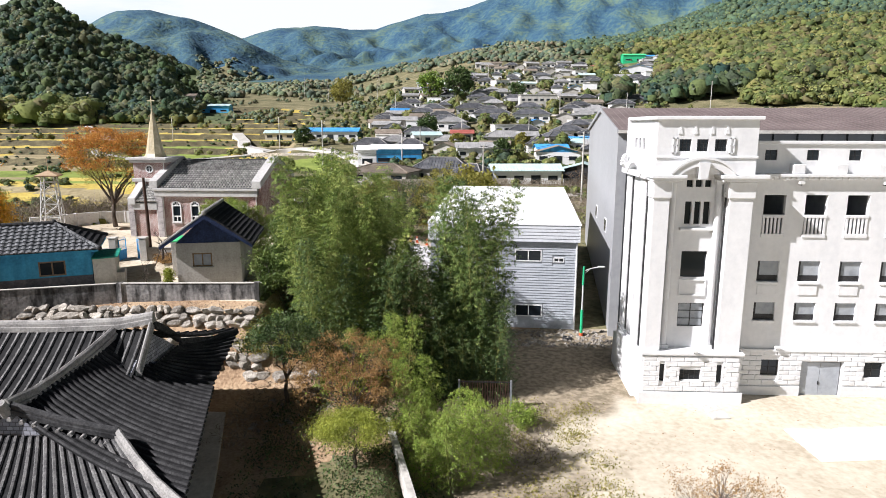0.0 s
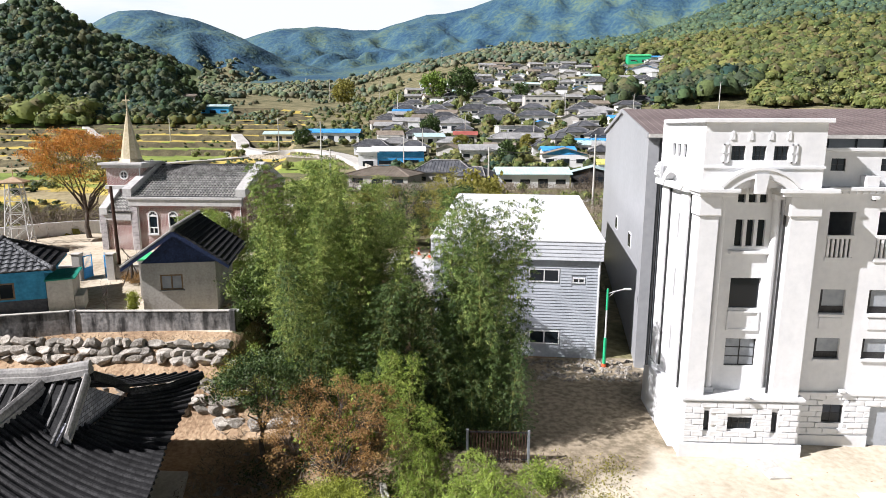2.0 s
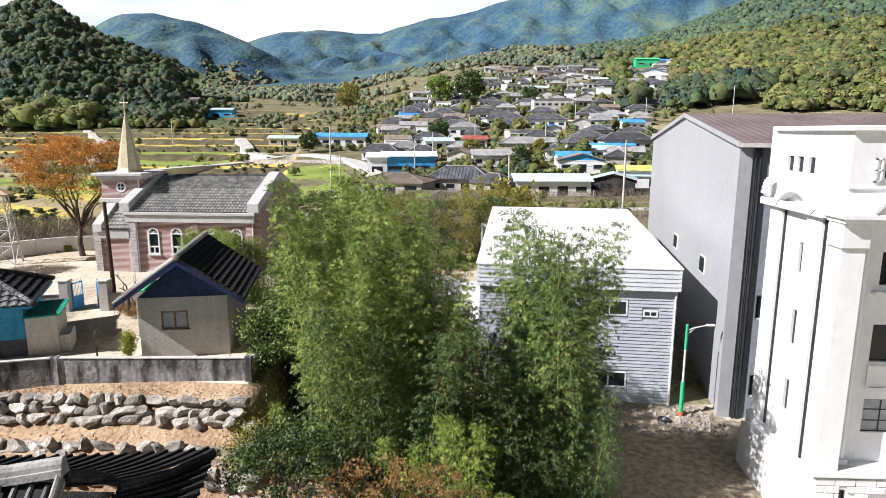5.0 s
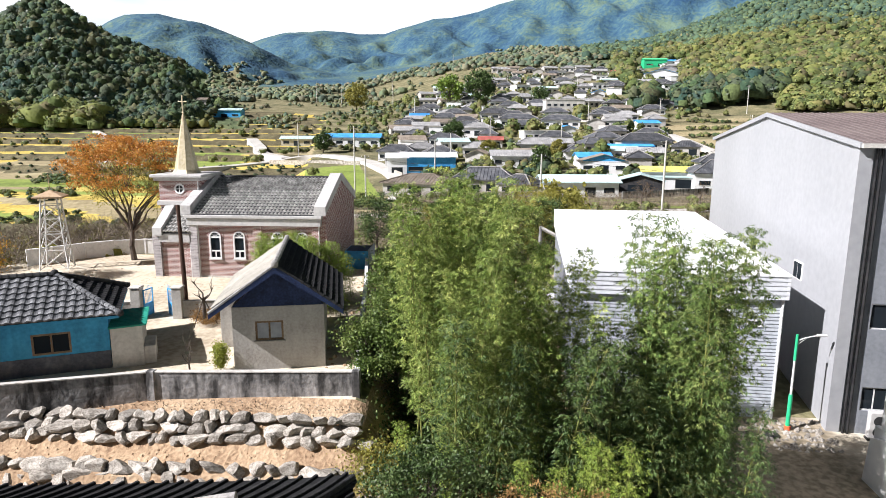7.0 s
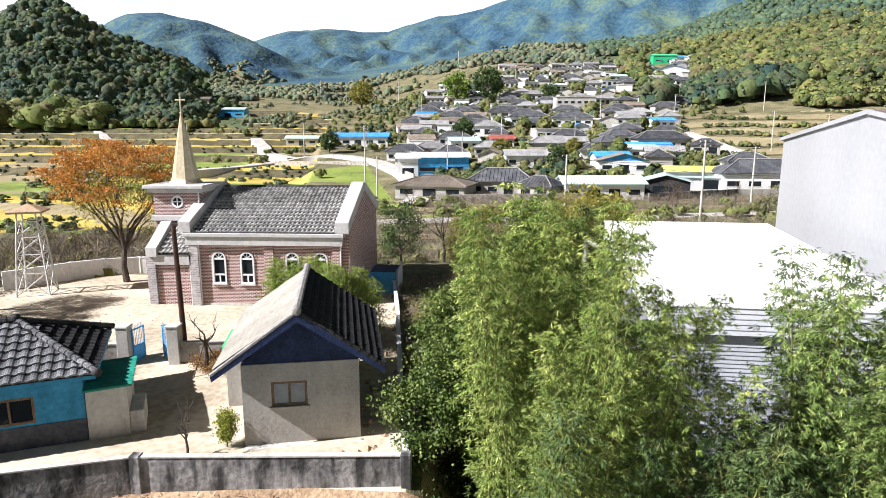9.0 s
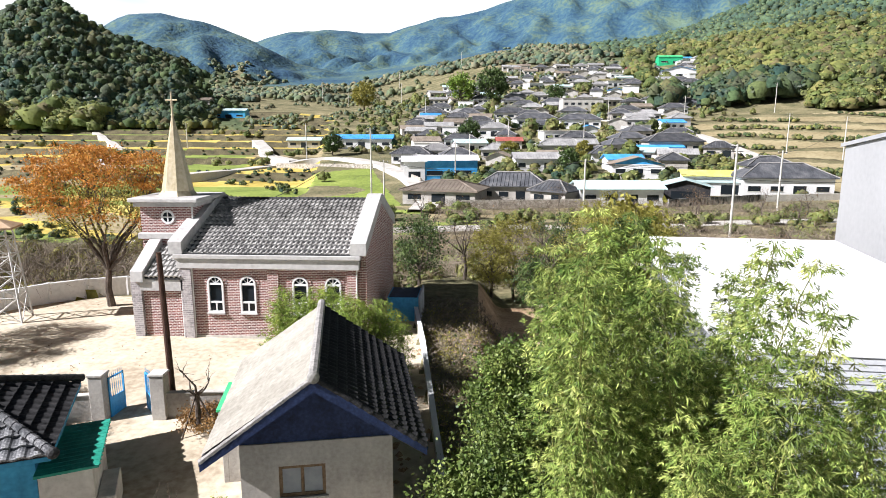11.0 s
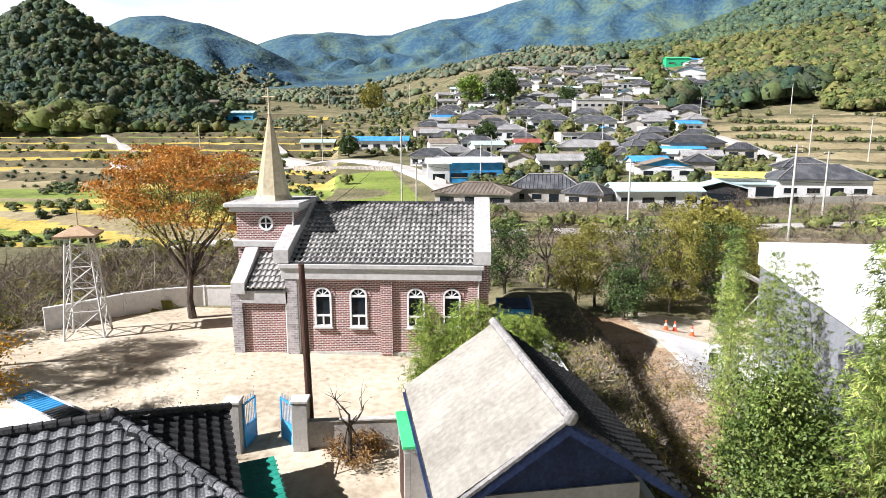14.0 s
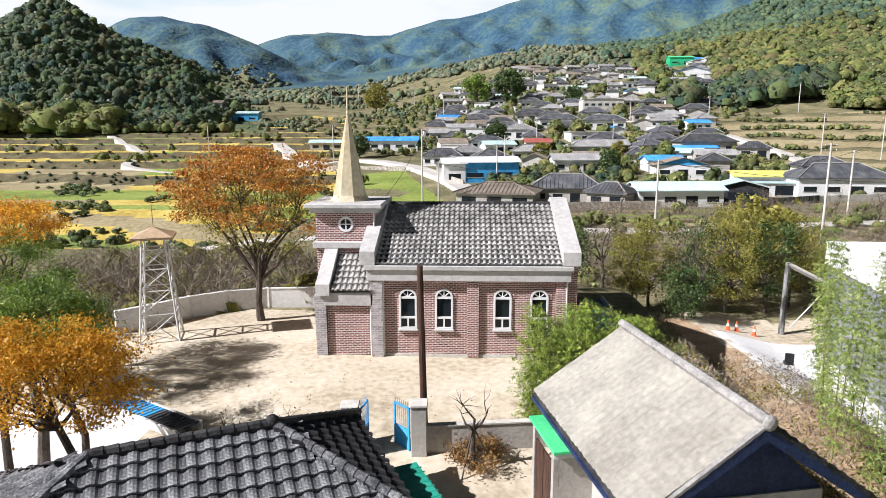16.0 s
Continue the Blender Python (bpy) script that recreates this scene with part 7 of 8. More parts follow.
tree("green_shrub", "low grey-green shrub on the earth bank", -4.2, 33.6, 1.6, 0.9, (1.5, 0.8), L_OLIVE, 5000, (0.12, 0.05), 12, 0.04, 0.15, 50, spread=0.28, category="shrub")
tree("twig_shrub", "reddish twiggy shrub top in the court", 17.0, 20.0, 3.7, 2.2, (1.9, 1.0), L_RUST, 5000, (0.08, 0.04), 13, 0.05, 0.05, 200, spread=0.16, fan=True, category="shrub")
tree("yard_shrub", "bright yellow-green shrub beside the house wall", -12.4, 39.0, 1.5, 0.75, (0.26, 0.7), L_NIWAKI, 3200, (0.08, 0.045), 14, 0.03, 0.1, 26, spread=0.12, category="shrub")
tree("rust_shrub", "low rust-coloured shrub at the gate wall", -15.6, 45.5, 0.75, 0.36, (0.95, 0.32), L_RUST, 3200, (0.09, 0.05), 15, 0.02, 0.1, 40, spread=0.16, category="shrub")
tree("bare_sapling", "bare young tree propped with poles", -15.8, 45.3, 3.7, 2.6, (0.95, 1.1), L_RUST, 0, seed=20, trunk=0.11, fork=0.36, clusters=18)
props = thing("tree_props", "three dark timber props leaning on the sapling", "tree prop", (-15.8, 45.3, gz(-15.8, 45.3)))
for k in range(3):
    bm = bmesh.new()
    rod(bm, (0.75 * math.cos(k * 2.1), 0.75 * math.sin(k * 2.1), -0.1), (0.06 * math.cos(k * 2.1), 0.06 * math.sin(k * 2.1), 1.35), 0.03, 0.03, 6)
    part("prop", bm, M_BARK, props)
tree("bare_sapling", "bare young tree behind the garden wall", -13.5, 38.2, 2.6, 1.7, (0.7, 0.9), L_RUST, 0, seed=21, trunk=0.05, fork=0.25, clusters=18)
tree("bare_sapling", "bare thin shrub in the sandy yard", -24.0, 45.8, 1.9, 1.2, (0.6, 0.6), L_RUST, 60, (0.08, 0.05), seed=22, trunk=0.03, fork=0.15, clusters=14)
tree("bare_sapling", "bare thin shrub in the sandy yard", -22.2, 46.4, 1.9, 1.2, (0.6, 0.6), L_RUST, 60, (0.08, 0.05), seed=23, trunk=0.03, fork=0.15, clusters=14)
tree("bare_tree", "bare orchard tree on the bank behind the church", -6.4, 72.0, 6.8, 4.6, (2.9, 2.1), L_RUST, 150, (0.1, 0.06), seed=24, trunk=0.14, fork=0.3, clusters=46)
tree("bare_tree", "bare orchard tree on the bank behind the church", -0.2, 70.2, 7.2, 4.9, (2.9, 2.2), L_RUST, 150, (0.1, 0.06), seed=25, trunk=0.16, fork=0.3, clusters=50)
for i, (x, y, r, m) in enumerate(((-4.2, 71.5, 1.7, L_OLIVE), (-2.4, 73.6, 2.1, L_OLIVE), (0.8, 73.4, 2.0, L_DEEP), (3.0, 72.8, 2.3, L_OLIVE), (4.4, 75.5, 2.6, L_OLIVE), (-9.6, 68.6, 1.6, L_DEEP), (6.2, 73.2, 2.2, L_DEEP), (8.5, 74.5, 2.2, L_OLIVE), (-1.2, 69.4, 1.2, L_DEEP))):
    tree("bank_tree", "bushy yellow-green tree on the bank" if m is L_OLIVE else "bushy dark green tree on the bank", x, y, r * 3.3, r * 1.9, (r * 1.05, r * 1.5), m, 5200, (0.17, 0.09), 40 + i, 0.12, 0.22, 60, spread=0.34)


def thicket(name, label, area, count, height, seed, material, keep=None):
    """A tangle of bare stems as one mesh."""
    rng = np.random.default_rng(seed)
    x, y = rng.uniform(area[0], area[1], count), rng.uniform(area[2], area[3], count)
    if keep is not None:
        ok = keep(x, y)
        x, y = x[ok], y[ok]
    n = len(x)
    z = ground_z(x, y)
    P = np.stack([x, y, z + height * rng.uniform(0.1, 0.9, n)], 1)
    a = rng.normal(size=(n, 3)) * np.array([0.6, 0.6, 0.3]) + np.array([0, 0, 0.55])
    a /= np.linalg.norm(a, axis=1)[:, None]
    b = np.cross(a, rng.normal(size=(n, 3)))
    b /= np.linalg.norm(b, axis=1)[:, None]
    ln = rng.uniform(0.35, 0.9, (n, 1)) * height * 0.55
    return tagged(quads_mesh(name, P, a * ln, b * 0.018, material), label, "thicket", kind="stuff")


M_TWIG = mat("dry_twigs", [(0.10, 0.075, 0.055), (0.19, 0.155, 0.12), (0.30, 0.255, 0.205)], 0.3, 8, 0.95, 0, island=0.3)
outside = lambda x, y: (y > 63.6) | (x < -31.5 + (y - 60.7) * 1.6 - 1.0)
thicket("thicket", "grey bare thicket behind the yard wall", (-52, -18, 57, 84), 26000, 3.6, 51, M_TWIG, outside)
rb = np.random.default_rng(92)
bush_x, bush_y = rb.uniform(-50, -20, 260), rb.uniform(58, 92, 260)
bush_ok = outside(bush_x, bush_y)
YARD_BUSHES = bush_x[bush_ok], bush_y[bush_ok]
thicket("thicket", "dry bare thicket along the village road", (-18, 40, 76, 104), 22000, 2.2, 52, M_TWIG)
thicket("thicket", "grey bare thicket in front of the lower houses", (-12, 66, 117, 137), 15000, 1.6, 57, M_TWIG)
thicket("dry_grass", "dry grass on the earth banks and garden", (-5, 12, 26, 33), 5000, 0.5, 53, M_TWIG)
thicket("dry_grass", "dry grass on the eastern bank", (-5, 4, 40, 60), 7000, 0.6, 54, M_TWIG)
thicket("dry_grass", "dry grass tufts at the wall foot", (-22, -5.8, 34.9, 36.3), 700, 0.22, 55, M_TWIG)


def weeds(name, label, area, count, seed, material, size=0.12, high=0.5, keep=None):
    rng = np.random.default_rng(seed)
    cxs = rng.uniform(area[0], area[1], count // 60), rng.uniform(area[2], area[3], count // 60)
    w = rng.integers(0, count // 60, count)
    x, y = cxs[0][w] + rng.normal(size=count) * 0.4, cxs[1][w] + rng.normal(size=count) * 0.4
    if keep is not None:
        ok = keep(x, y)
        x, y = x[ok], y[ok]
    n = len(x)
    P = np.stack([x, y, ground_z(x, y) + rng.uniform(0.02, high, n) * rng.uniform(0.2, 1, n)], 1)
    A, B = leaf_axes(rng, n, size, size * 0.45, -0.3)
    return tagged(quads_mesh(name, P, A, B, material), label, "weeds", kind="stuff")


weeds("weeds", "green and yellow weeds in the court edge", (9, 14.5, 20, 33), 5000, 61, L_OLIVE, 0.12, 0.4)
# Its dark leaves also stand for the shade between the canes.
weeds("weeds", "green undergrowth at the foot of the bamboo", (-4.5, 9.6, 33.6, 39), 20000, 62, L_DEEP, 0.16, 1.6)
weeds("weeds", "bushes on the eastern earth bank", (-5, 4, 41, 58), 7000, 63, L_OLIVE, 0.15, 0.7)
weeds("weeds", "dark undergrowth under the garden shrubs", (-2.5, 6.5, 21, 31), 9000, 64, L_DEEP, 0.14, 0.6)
east_strip = lambda x, y: x > -5.5 - 0.147 * (y - 37)
weeds("weeds", "yellow-green weeds outside the eastern wall", (-8.6, -3, 38, 60), 9000, 67, L_OLIVE, 0.12, 0.5, east_strip)
thicket("dry_grass", "dry grass outside the eastern wall", (-9, -3, 38, 62), 7000, 0.6, 58, M_TWIG, east_strip)
weeds("weeds", "green bushes behind the yard wall", (-48, -20, 58, 76), 16000, 65, L_OLIVE, 0.22, 2.2, outside)
weeds("weeds", "dark shrubs beyond the wall east of the house", (-4.6, 0.5, 38.5, 42), 9000, 66, L_DEEP, 0.16, 2.2)


# ---- woods ----
def blob():
    """The upper part of a crown, as unit points and triangles."""
    bm = bmesh.new()
    bmesh.ops.create_icosphere(bm, subdivisions=1, radius=1.0)
    bm.verts.index_update()
    V = np.array([v.co for v in bm.verts])
    F = np.array([[v.index for v in f.verts] for f in bm.faces if f.calc_center_median().z > -0.45])
    bm.free()
    return V, F


BLOB_V, BLOB_F = blob()


def wood(name, label, xs, ys, radius, lumps, twigs, seed, material, leaves=None, high=1.0):
    """Many uneven crowns, each of a few lumps with loose sprays of leaves, joined into one wood."""
    rng = np.random.default_rng(seed)
    n = len(xs)
    zs = ground_z(xs, ys)
    r = radius * rng.uniform(0.6, 1.35, n)
    C = np.stack([xs, ys, zs + r * 0.75 * high], 1)
    if lumps > 1:
        off = rng.normal(size=(n, lumps - 1, 3)) * np.array([0.55, 0.55, 0.30])
        C2 = (C[:, None] + off * r[:, None, None]).reshape(-1, 3)
        r2 = np.repeat(r, lumps - 1) * rng.uniform(0.45, 0.75, n * (lumps - 1))
        C, r = np.concatenate([C, C2]), np.concatenate([r, r2])
    m, k = len(C), len(BLOB_V)
    V = BLOB_V[None] * (0.62 + 0.7 * rng.random((m, k, 1))) * np.array([1, 1, 0.9 * high])
    a = rng.uniform(0, 2 * math.pi, m)
    ca, sa = np.cos(a)[:, None], np.sin(a)[:, None]
    V = np.stack([V[..., 0] * ca - V[..., 1] * sa, V[..., 0] * sa + V[..., 1] * ca, V[..., 2]], -1)
    P = (C[:, None] + V * r[:, None, None]).reshape(-1, 3)
    F = (BLOB_F[None] + (np.arange(m) * k)[:, None, None]).reshape(-1, 3)
    me_ = bpy.data.meshes.new(name)
    me_.vertices.add(len(P))
    me_.vertices.foreach_set("co", P.astype(np.float32).ravel())
    me_.loops.add(F.size)
    me_.loops.foreach_set("vertex_index", F.ravel())
    me_.polygons.add(len(F))
    me_.polygons.foreach_set("loop_start", np.arange(0, F.size, 3))
    me_.polygons.foreach_set("use_smooth", np.ones(len(F), bool))
    me_.materials.append(material)
    me_.update()
    ob = tagged(new(name, me_), label, "woods", kind="stuff")
    if twigs:
        w = np.repeat(np.arange(m), twigs)
        d = rng.normal(size=(len(w), 3))
        d[:, 2] = abs(d[:, 2]) - 0.2
        d /= np.linalg.norm(d, axis=1)[:, None]
        Q = C[w] + d * r[w][:, None] * rng.uniform(0.95, 1.15, (len(w), 1)) * np.array([1, 1, 0.9 * high])
        A = np.cross(d + rng.normal(size=d.shape) * 0.35, rng.normal(size=d.shape))
        A /= np.linalg.norm(A, axis=1)[:, None] + 1e-9
        B = np.cross(d + rng.normal(size=d.shape) * 0.35, A)
        s_ = np.minimum(r[w] * 0.24, 0.8)[:, None] * rng.uniform(0.6, 1.3, (len(w), 1))
        tagged(quads_mesh("sprays", Q, A * s_, B * s_ * 0.8, leaves or L_FARMID, ob), kind="stuff")
    return ob


def scatter(seed, n, u, y, rule=None):
    rng = np.random.default_rng(seed)
    yy = np.exp(rng.uniform(math.log(y[0]), math.log(y[1]), n))
    xx = rng.uniform(u[0], u[1], n) * (yy + 1.3) + 7.5
    ok = (ground_z(xx, yy + 4) - ground_z(xx, yy - 4)) > -1.5
    if rule is not None:
        ok &= rule(xx, yy)
    return xx[ok], yy[ok]


no_field = lambda x, y: ~is_field(x, y)
wood("woods", "dark pine and oak woods on the near hill", *scatter(1, 3300, (-1.0, -0.375), (322, 480), lambda x, y: (x - 7.5) / y < -0.395 - np.maximum(0, 400 - y) * 0.0013), 3.5, 6, 12, 71, W_DARK, L_FARDARK, 1.15)
wood("woods", "mixed green and ochre woods on the hillside", *scatter(2, 3600, (0.19, 1.0), (345, 640), lambda x, y: (((x - 7.5) / y > 0.21) | (y > 420)) & ~((abs((x - 7.5) / y - 0.252) < 0.034) & (y < 524))), 3.9, 4, 12, 72, W_MID, L_FARMID)
wood("woods", "dark belt of trees at the foot of the hillside", *scatter(3, 360, (0.215, 0.42), (325, 362), lambda x, y: abs((x - 7.5) / y - 0.252) > 0.02), 4.6, 3, 16, 73, W_DARK, L_FARDARK, 1.15)
wood("woods", "yellow-green grove on the hillside", *scatter(4, 300, (0.42, 0.75), (250, 330), no_field), 3.6, 6, 30, 74, W_MID, L_FARMID)
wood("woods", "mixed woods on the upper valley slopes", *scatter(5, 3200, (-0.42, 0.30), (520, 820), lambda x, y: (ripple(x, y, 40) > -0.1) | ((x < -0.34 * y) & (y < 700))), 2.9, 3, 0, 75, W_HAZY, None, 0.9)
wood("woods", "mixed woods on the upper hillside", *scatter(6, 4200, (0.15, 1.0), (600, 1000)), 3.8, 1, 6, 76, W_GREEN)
wood("woods", "yellow-green trees at the foot of the near hill", *scatter(14, 90, (-0.95, -0.60), (306, 332)), 6.4, 6, 30, 84, W_MID, L_FARMID)
wood("bushes", "dark hedges along the rice terraces", *scatter(15, 3000, (-0.95, -0.2), (160, 400), lambda x, y: is_field(x, y) & ((valley(x, y) / 2.2 + 0.25 * ripple(x, y, 26)) % 1.0 > 0.78) & (ripple(x * 0.6, y, 9) > -0.35)), 0.55, 1, 10, 85, W_DARK, L_FARDARK, 0.8)
wood("bushes", "bushes and trees along the field edges", *scatter(8, 420, (-0.95, -0.28), (170, 330), lambda x, y: ripple(x, y, 14) > 0.45), 1.2, 2, 24, 78, W_MID)
wood("bushes", "dark bushes at the foot of the near hill", *scatter(9, 500, (-1.0, -0.42), (312, 350)), 2.4, 2, 12, 79, W_MID, L_FARDARK)
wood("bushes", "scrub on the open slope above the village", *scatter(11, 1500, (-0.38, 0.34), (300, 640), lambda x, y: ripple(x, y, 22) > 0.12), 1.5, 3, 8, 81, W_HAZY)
wood("bushes", "hedges between the eastern fields", *scatter(12, 9000, (0.28, 0.75), (150, 300), lambda x, y: is_field(x, y) & ((valley(x, y) / 2.9 + 0.35 * ripple(x, y, 24) + 0.12 * ripple(x, y, 7)) % 1.0 > 0.80) & (ripple(x, y, 14) > -0.3)), 0.85, 2, 9, 82, W_MID, L_FARDARK, 0.9)
for i, (x, y, h, m, lab) in enumerate(((-77, 430, 17, L_OLIVE, "large yellow-green tree above the village"), (-8, 246, 9, L_DEEP, "round dark green tree among the houses"), (2, 360, 19, L_DEEP, "tall green tree among the houses"), (-14, 372, 17, L_PINE, "tall green tree among the houses"), (34, 352, 10, L_DEEP, "dark green pine among the houses"), (17, 182, 6, L_DEEP, "green tree in a village garden"), (25, 208, 6, L_OLIVE, "yellow-green tree in a village garden"), (3.9, 212, 6, L_OLIVE, "yellow-green tree in a village garden"), (22, 146, 4, L_PINE, "small pine before a house"), (-52, 228, 7, L_DEEP, "dark tree by the road"), (8, 80, 7.5, L_OLIVE, "yellowing tree beside the road"))):
    tree("village_tree", lab, x, y, h, h * 0.58, (h * 0.42, h * 0.42), m, 3000, (0.06 * h + 0.1, 0.045 * h + 0.06), 300 + i, 0.03 * h, 0.22, 60, spread=0.06 * h)

wood("bushes", "grey-green bushes behind the yard wall", *YARD_BUSHES, 1.0, 4, 90, 93, W_MID, L_OLIVE, 1.1)
near_fields = lambda x, y: is_field(x, y) & (ripple(x, y, 6) > 0.25)
wood("bushes", "dark bushes on the banks of the near fields", *scatter(23, 900, (-0.95, -0.30), (100, 180), near_fields), 0.7, 3, 24, 94, W_DARK, L_FARMID, 0.8)
wood("bushes", "bushes among the plots below the village", *scatter(21, 420, (-0.35, 0.55), (78, 134), lambda x, y: ripple(x, y, 7) > -0.1), 0.8, 3, 40, 91, W_MID)
rb = random.Random(41)
for i in range(16):
    x, y = rb.uniform(-16, 48), rb.choice((rb.uniform(78, 90), rb.uniform(96, 106), rb.uniform(116, 132)))
    h = rb.uniform(3.6, 6.0)
    tree("bare_tree", "bare grey orchard tree among the plots below the village", x, y, h, h * 0.66, (h * 0.42, h * 0.32), L_RUST, 90, (0.12, 0.07), seed=400 + i, trunk=0.12, fork=0.3, clusters=44)


# ---- roads ----
def ribbon(name, label, pts, width, material, lift=0.07):
    ob_pts = []
    for (x0, y0), (x1, y1) in zip(pts, pts[1:]):
        n = max(2, int(math.hypot(x1 - x0, y1 - y0) / 1.6))
        ob_pts += [(x0 + (x1 - x0) * i / n, y0 + (y1 - y0) * i / n) for i in range(n)]
    ob_pts.append(pts[-1])
    P = np.array(ob_pts)
    for _ in range(6):
        P[1:-1] = (P[:-2] + P[1:-1] * 2 + P[2:]) / 4
    d = np.gradient(P, axis=0)
    s = np.stack([-d[:, 1], d[:, 0]], 1)
    s /= np.linalg.norm(s, axis=1)[:, None]
    zc = np.max([ground_z(P[:, 0] + s[:, 0] * k * width, P[:, 1] + s[:, 1] * k * width) for k in (-0.5, 0, 0.5)], 0)
    pad = np.pad(zc, 4, mode="edge")
    zc = np.max([pad[i:i + len(zc)] for i in range(9)], 0)
    for _ in range(30):
        zc[1:-1] = (zc[:-2] + zc[1:-1] * 2 + zc[2:]) / 4
    verts, faces = [], []
    for i, p in enumerate(P):
        for k, dz_ in ((-0.62, -1.6), (-0.5, lift), (0.5, lift), (0.62, -1.6)):
            verts.append((p[0] + s[i, 0] * width * k, p[1] + s[i, 1] * width * k, zc[i] + dz_))
        if i:
            for c in range(3):
                a = 4 * (i - 1) + c
                faces.append((a, a + 4, a + 5, a + 1))
    return tagged(arrays(name, verts, faces, material), label, "road", kind="structure")


LANE = [(-14.5, 126), (-14.0, 134), (-14.0, 141), (-15, 149), (-16.5, 156), (-19, 167), (-22.3, 178), (-26, 188), (-30.9, 199), (-36, 206), (-41, 213), (-50, 220), (-58, 221), (-65, 215), (-69, 200), (-73, 186), (-75, 232), (-79, 244)]
ribbon("road_village", "pale concrete lane winding up to the village", [(-14.5, 126), (-14.0, 141), (-16.5, 156), (-22.3, 178), (-30.9, 199), (-41, 213), (-50, 220), (-58, 221), (-65, 215), (-68.5, 204), (-69.5, 194), (-73, 186), (-82, 178)], 4.4, M_ROAD, 0.45)
ribbon("road_branch", "pale concrete lane rising between the terraces", [(-62, 219), (-70, 225), (-75, 232), (-79, 244), (-88, 262), (-94, 278)], 4.2, M_ROAD, 0.4)
ribbon("road_lower", "pale concrete road below the village", [(-60, 103), (-26, 107), (-9.6, 110), (1, 110.5), (10.4, 108.5), (18.4, 111), (28, 115), (43, 118), (80, 121)], 3.6, M_ROAD)
ribbon("road_fields", "pale concrete track between the rice fields", [(-98, 196), (-112, 209), (-122, 214), (-124, 226), (-128, 240), (-150, 268), (-178, 306)], 2.6, M_ROAD)
ribbon("road_upper", "pale concrete lane beside the eastern fields", [(46, 300), (62, 291), (69, 271), (74.5, 243), (76.5, 216), (73, 198), (70, 180)], 3.0, M_ROAD)


# ---- village ----
V_WALLS = [M_WHITE, M_PALECONC, M_HOUSEWALL, M_STONEPAINT]
V_SLATE = mat("grey_slate_sheet", [(0.16, 0.16, 0.165), (0.27, 0.268, 0.265), (0.37, 0.365, 0.36)], 0.4, 10, 0.85, 0.3, vary=0.25)
V_TILE = mat("dark_village_tile", [(0.03, 0.032, 0.038), (0.065, 0.069, 0.078), (0.13, 0.13, 0.135)], 0.5, 10, 0.75, 0.3, vary=0.3)
V_TEAL = mat("pale_teal_sheet", [(0.36, 0.50, 0.50), (0.46, 0.60, 0.60), (0.54, 0.66, 0.66)], 0.4, 10, 0.6, 0.1, vary=0.1)
V_BLUEROOF = mat("blue_sheet_roof", [(0.04, 0.20, 0.50), (0.06, 0.29, 0.62), (0.10, 0.36, 0.68)], 0.4, 10, 0.6, 0.1, vary=0.15)
V_BROWN = mat("brown_slate", [(0.14, 0.115, 0.09), (0.21, 0.175, 0.14), (0.28, 0.24, 0.20)], 0.4, 10, 0.9, 0.3, vary=0.2)
V_YELLOW = mat("yellow_tarpaulin", [(0.50, 0.46, 0.10), (0.60, 0.56, 0.16), (0.66, 0.62, 0.24)], 0.4, 10, 0.7, 0.2)
V_RED = mat("dull_red_sheet", [(0.26, 0.07, 0.06), (0.34, 0.10, 0.08), (0.40, 0.14, 0.12)], 0.4, 10, 0.7, 0.1)


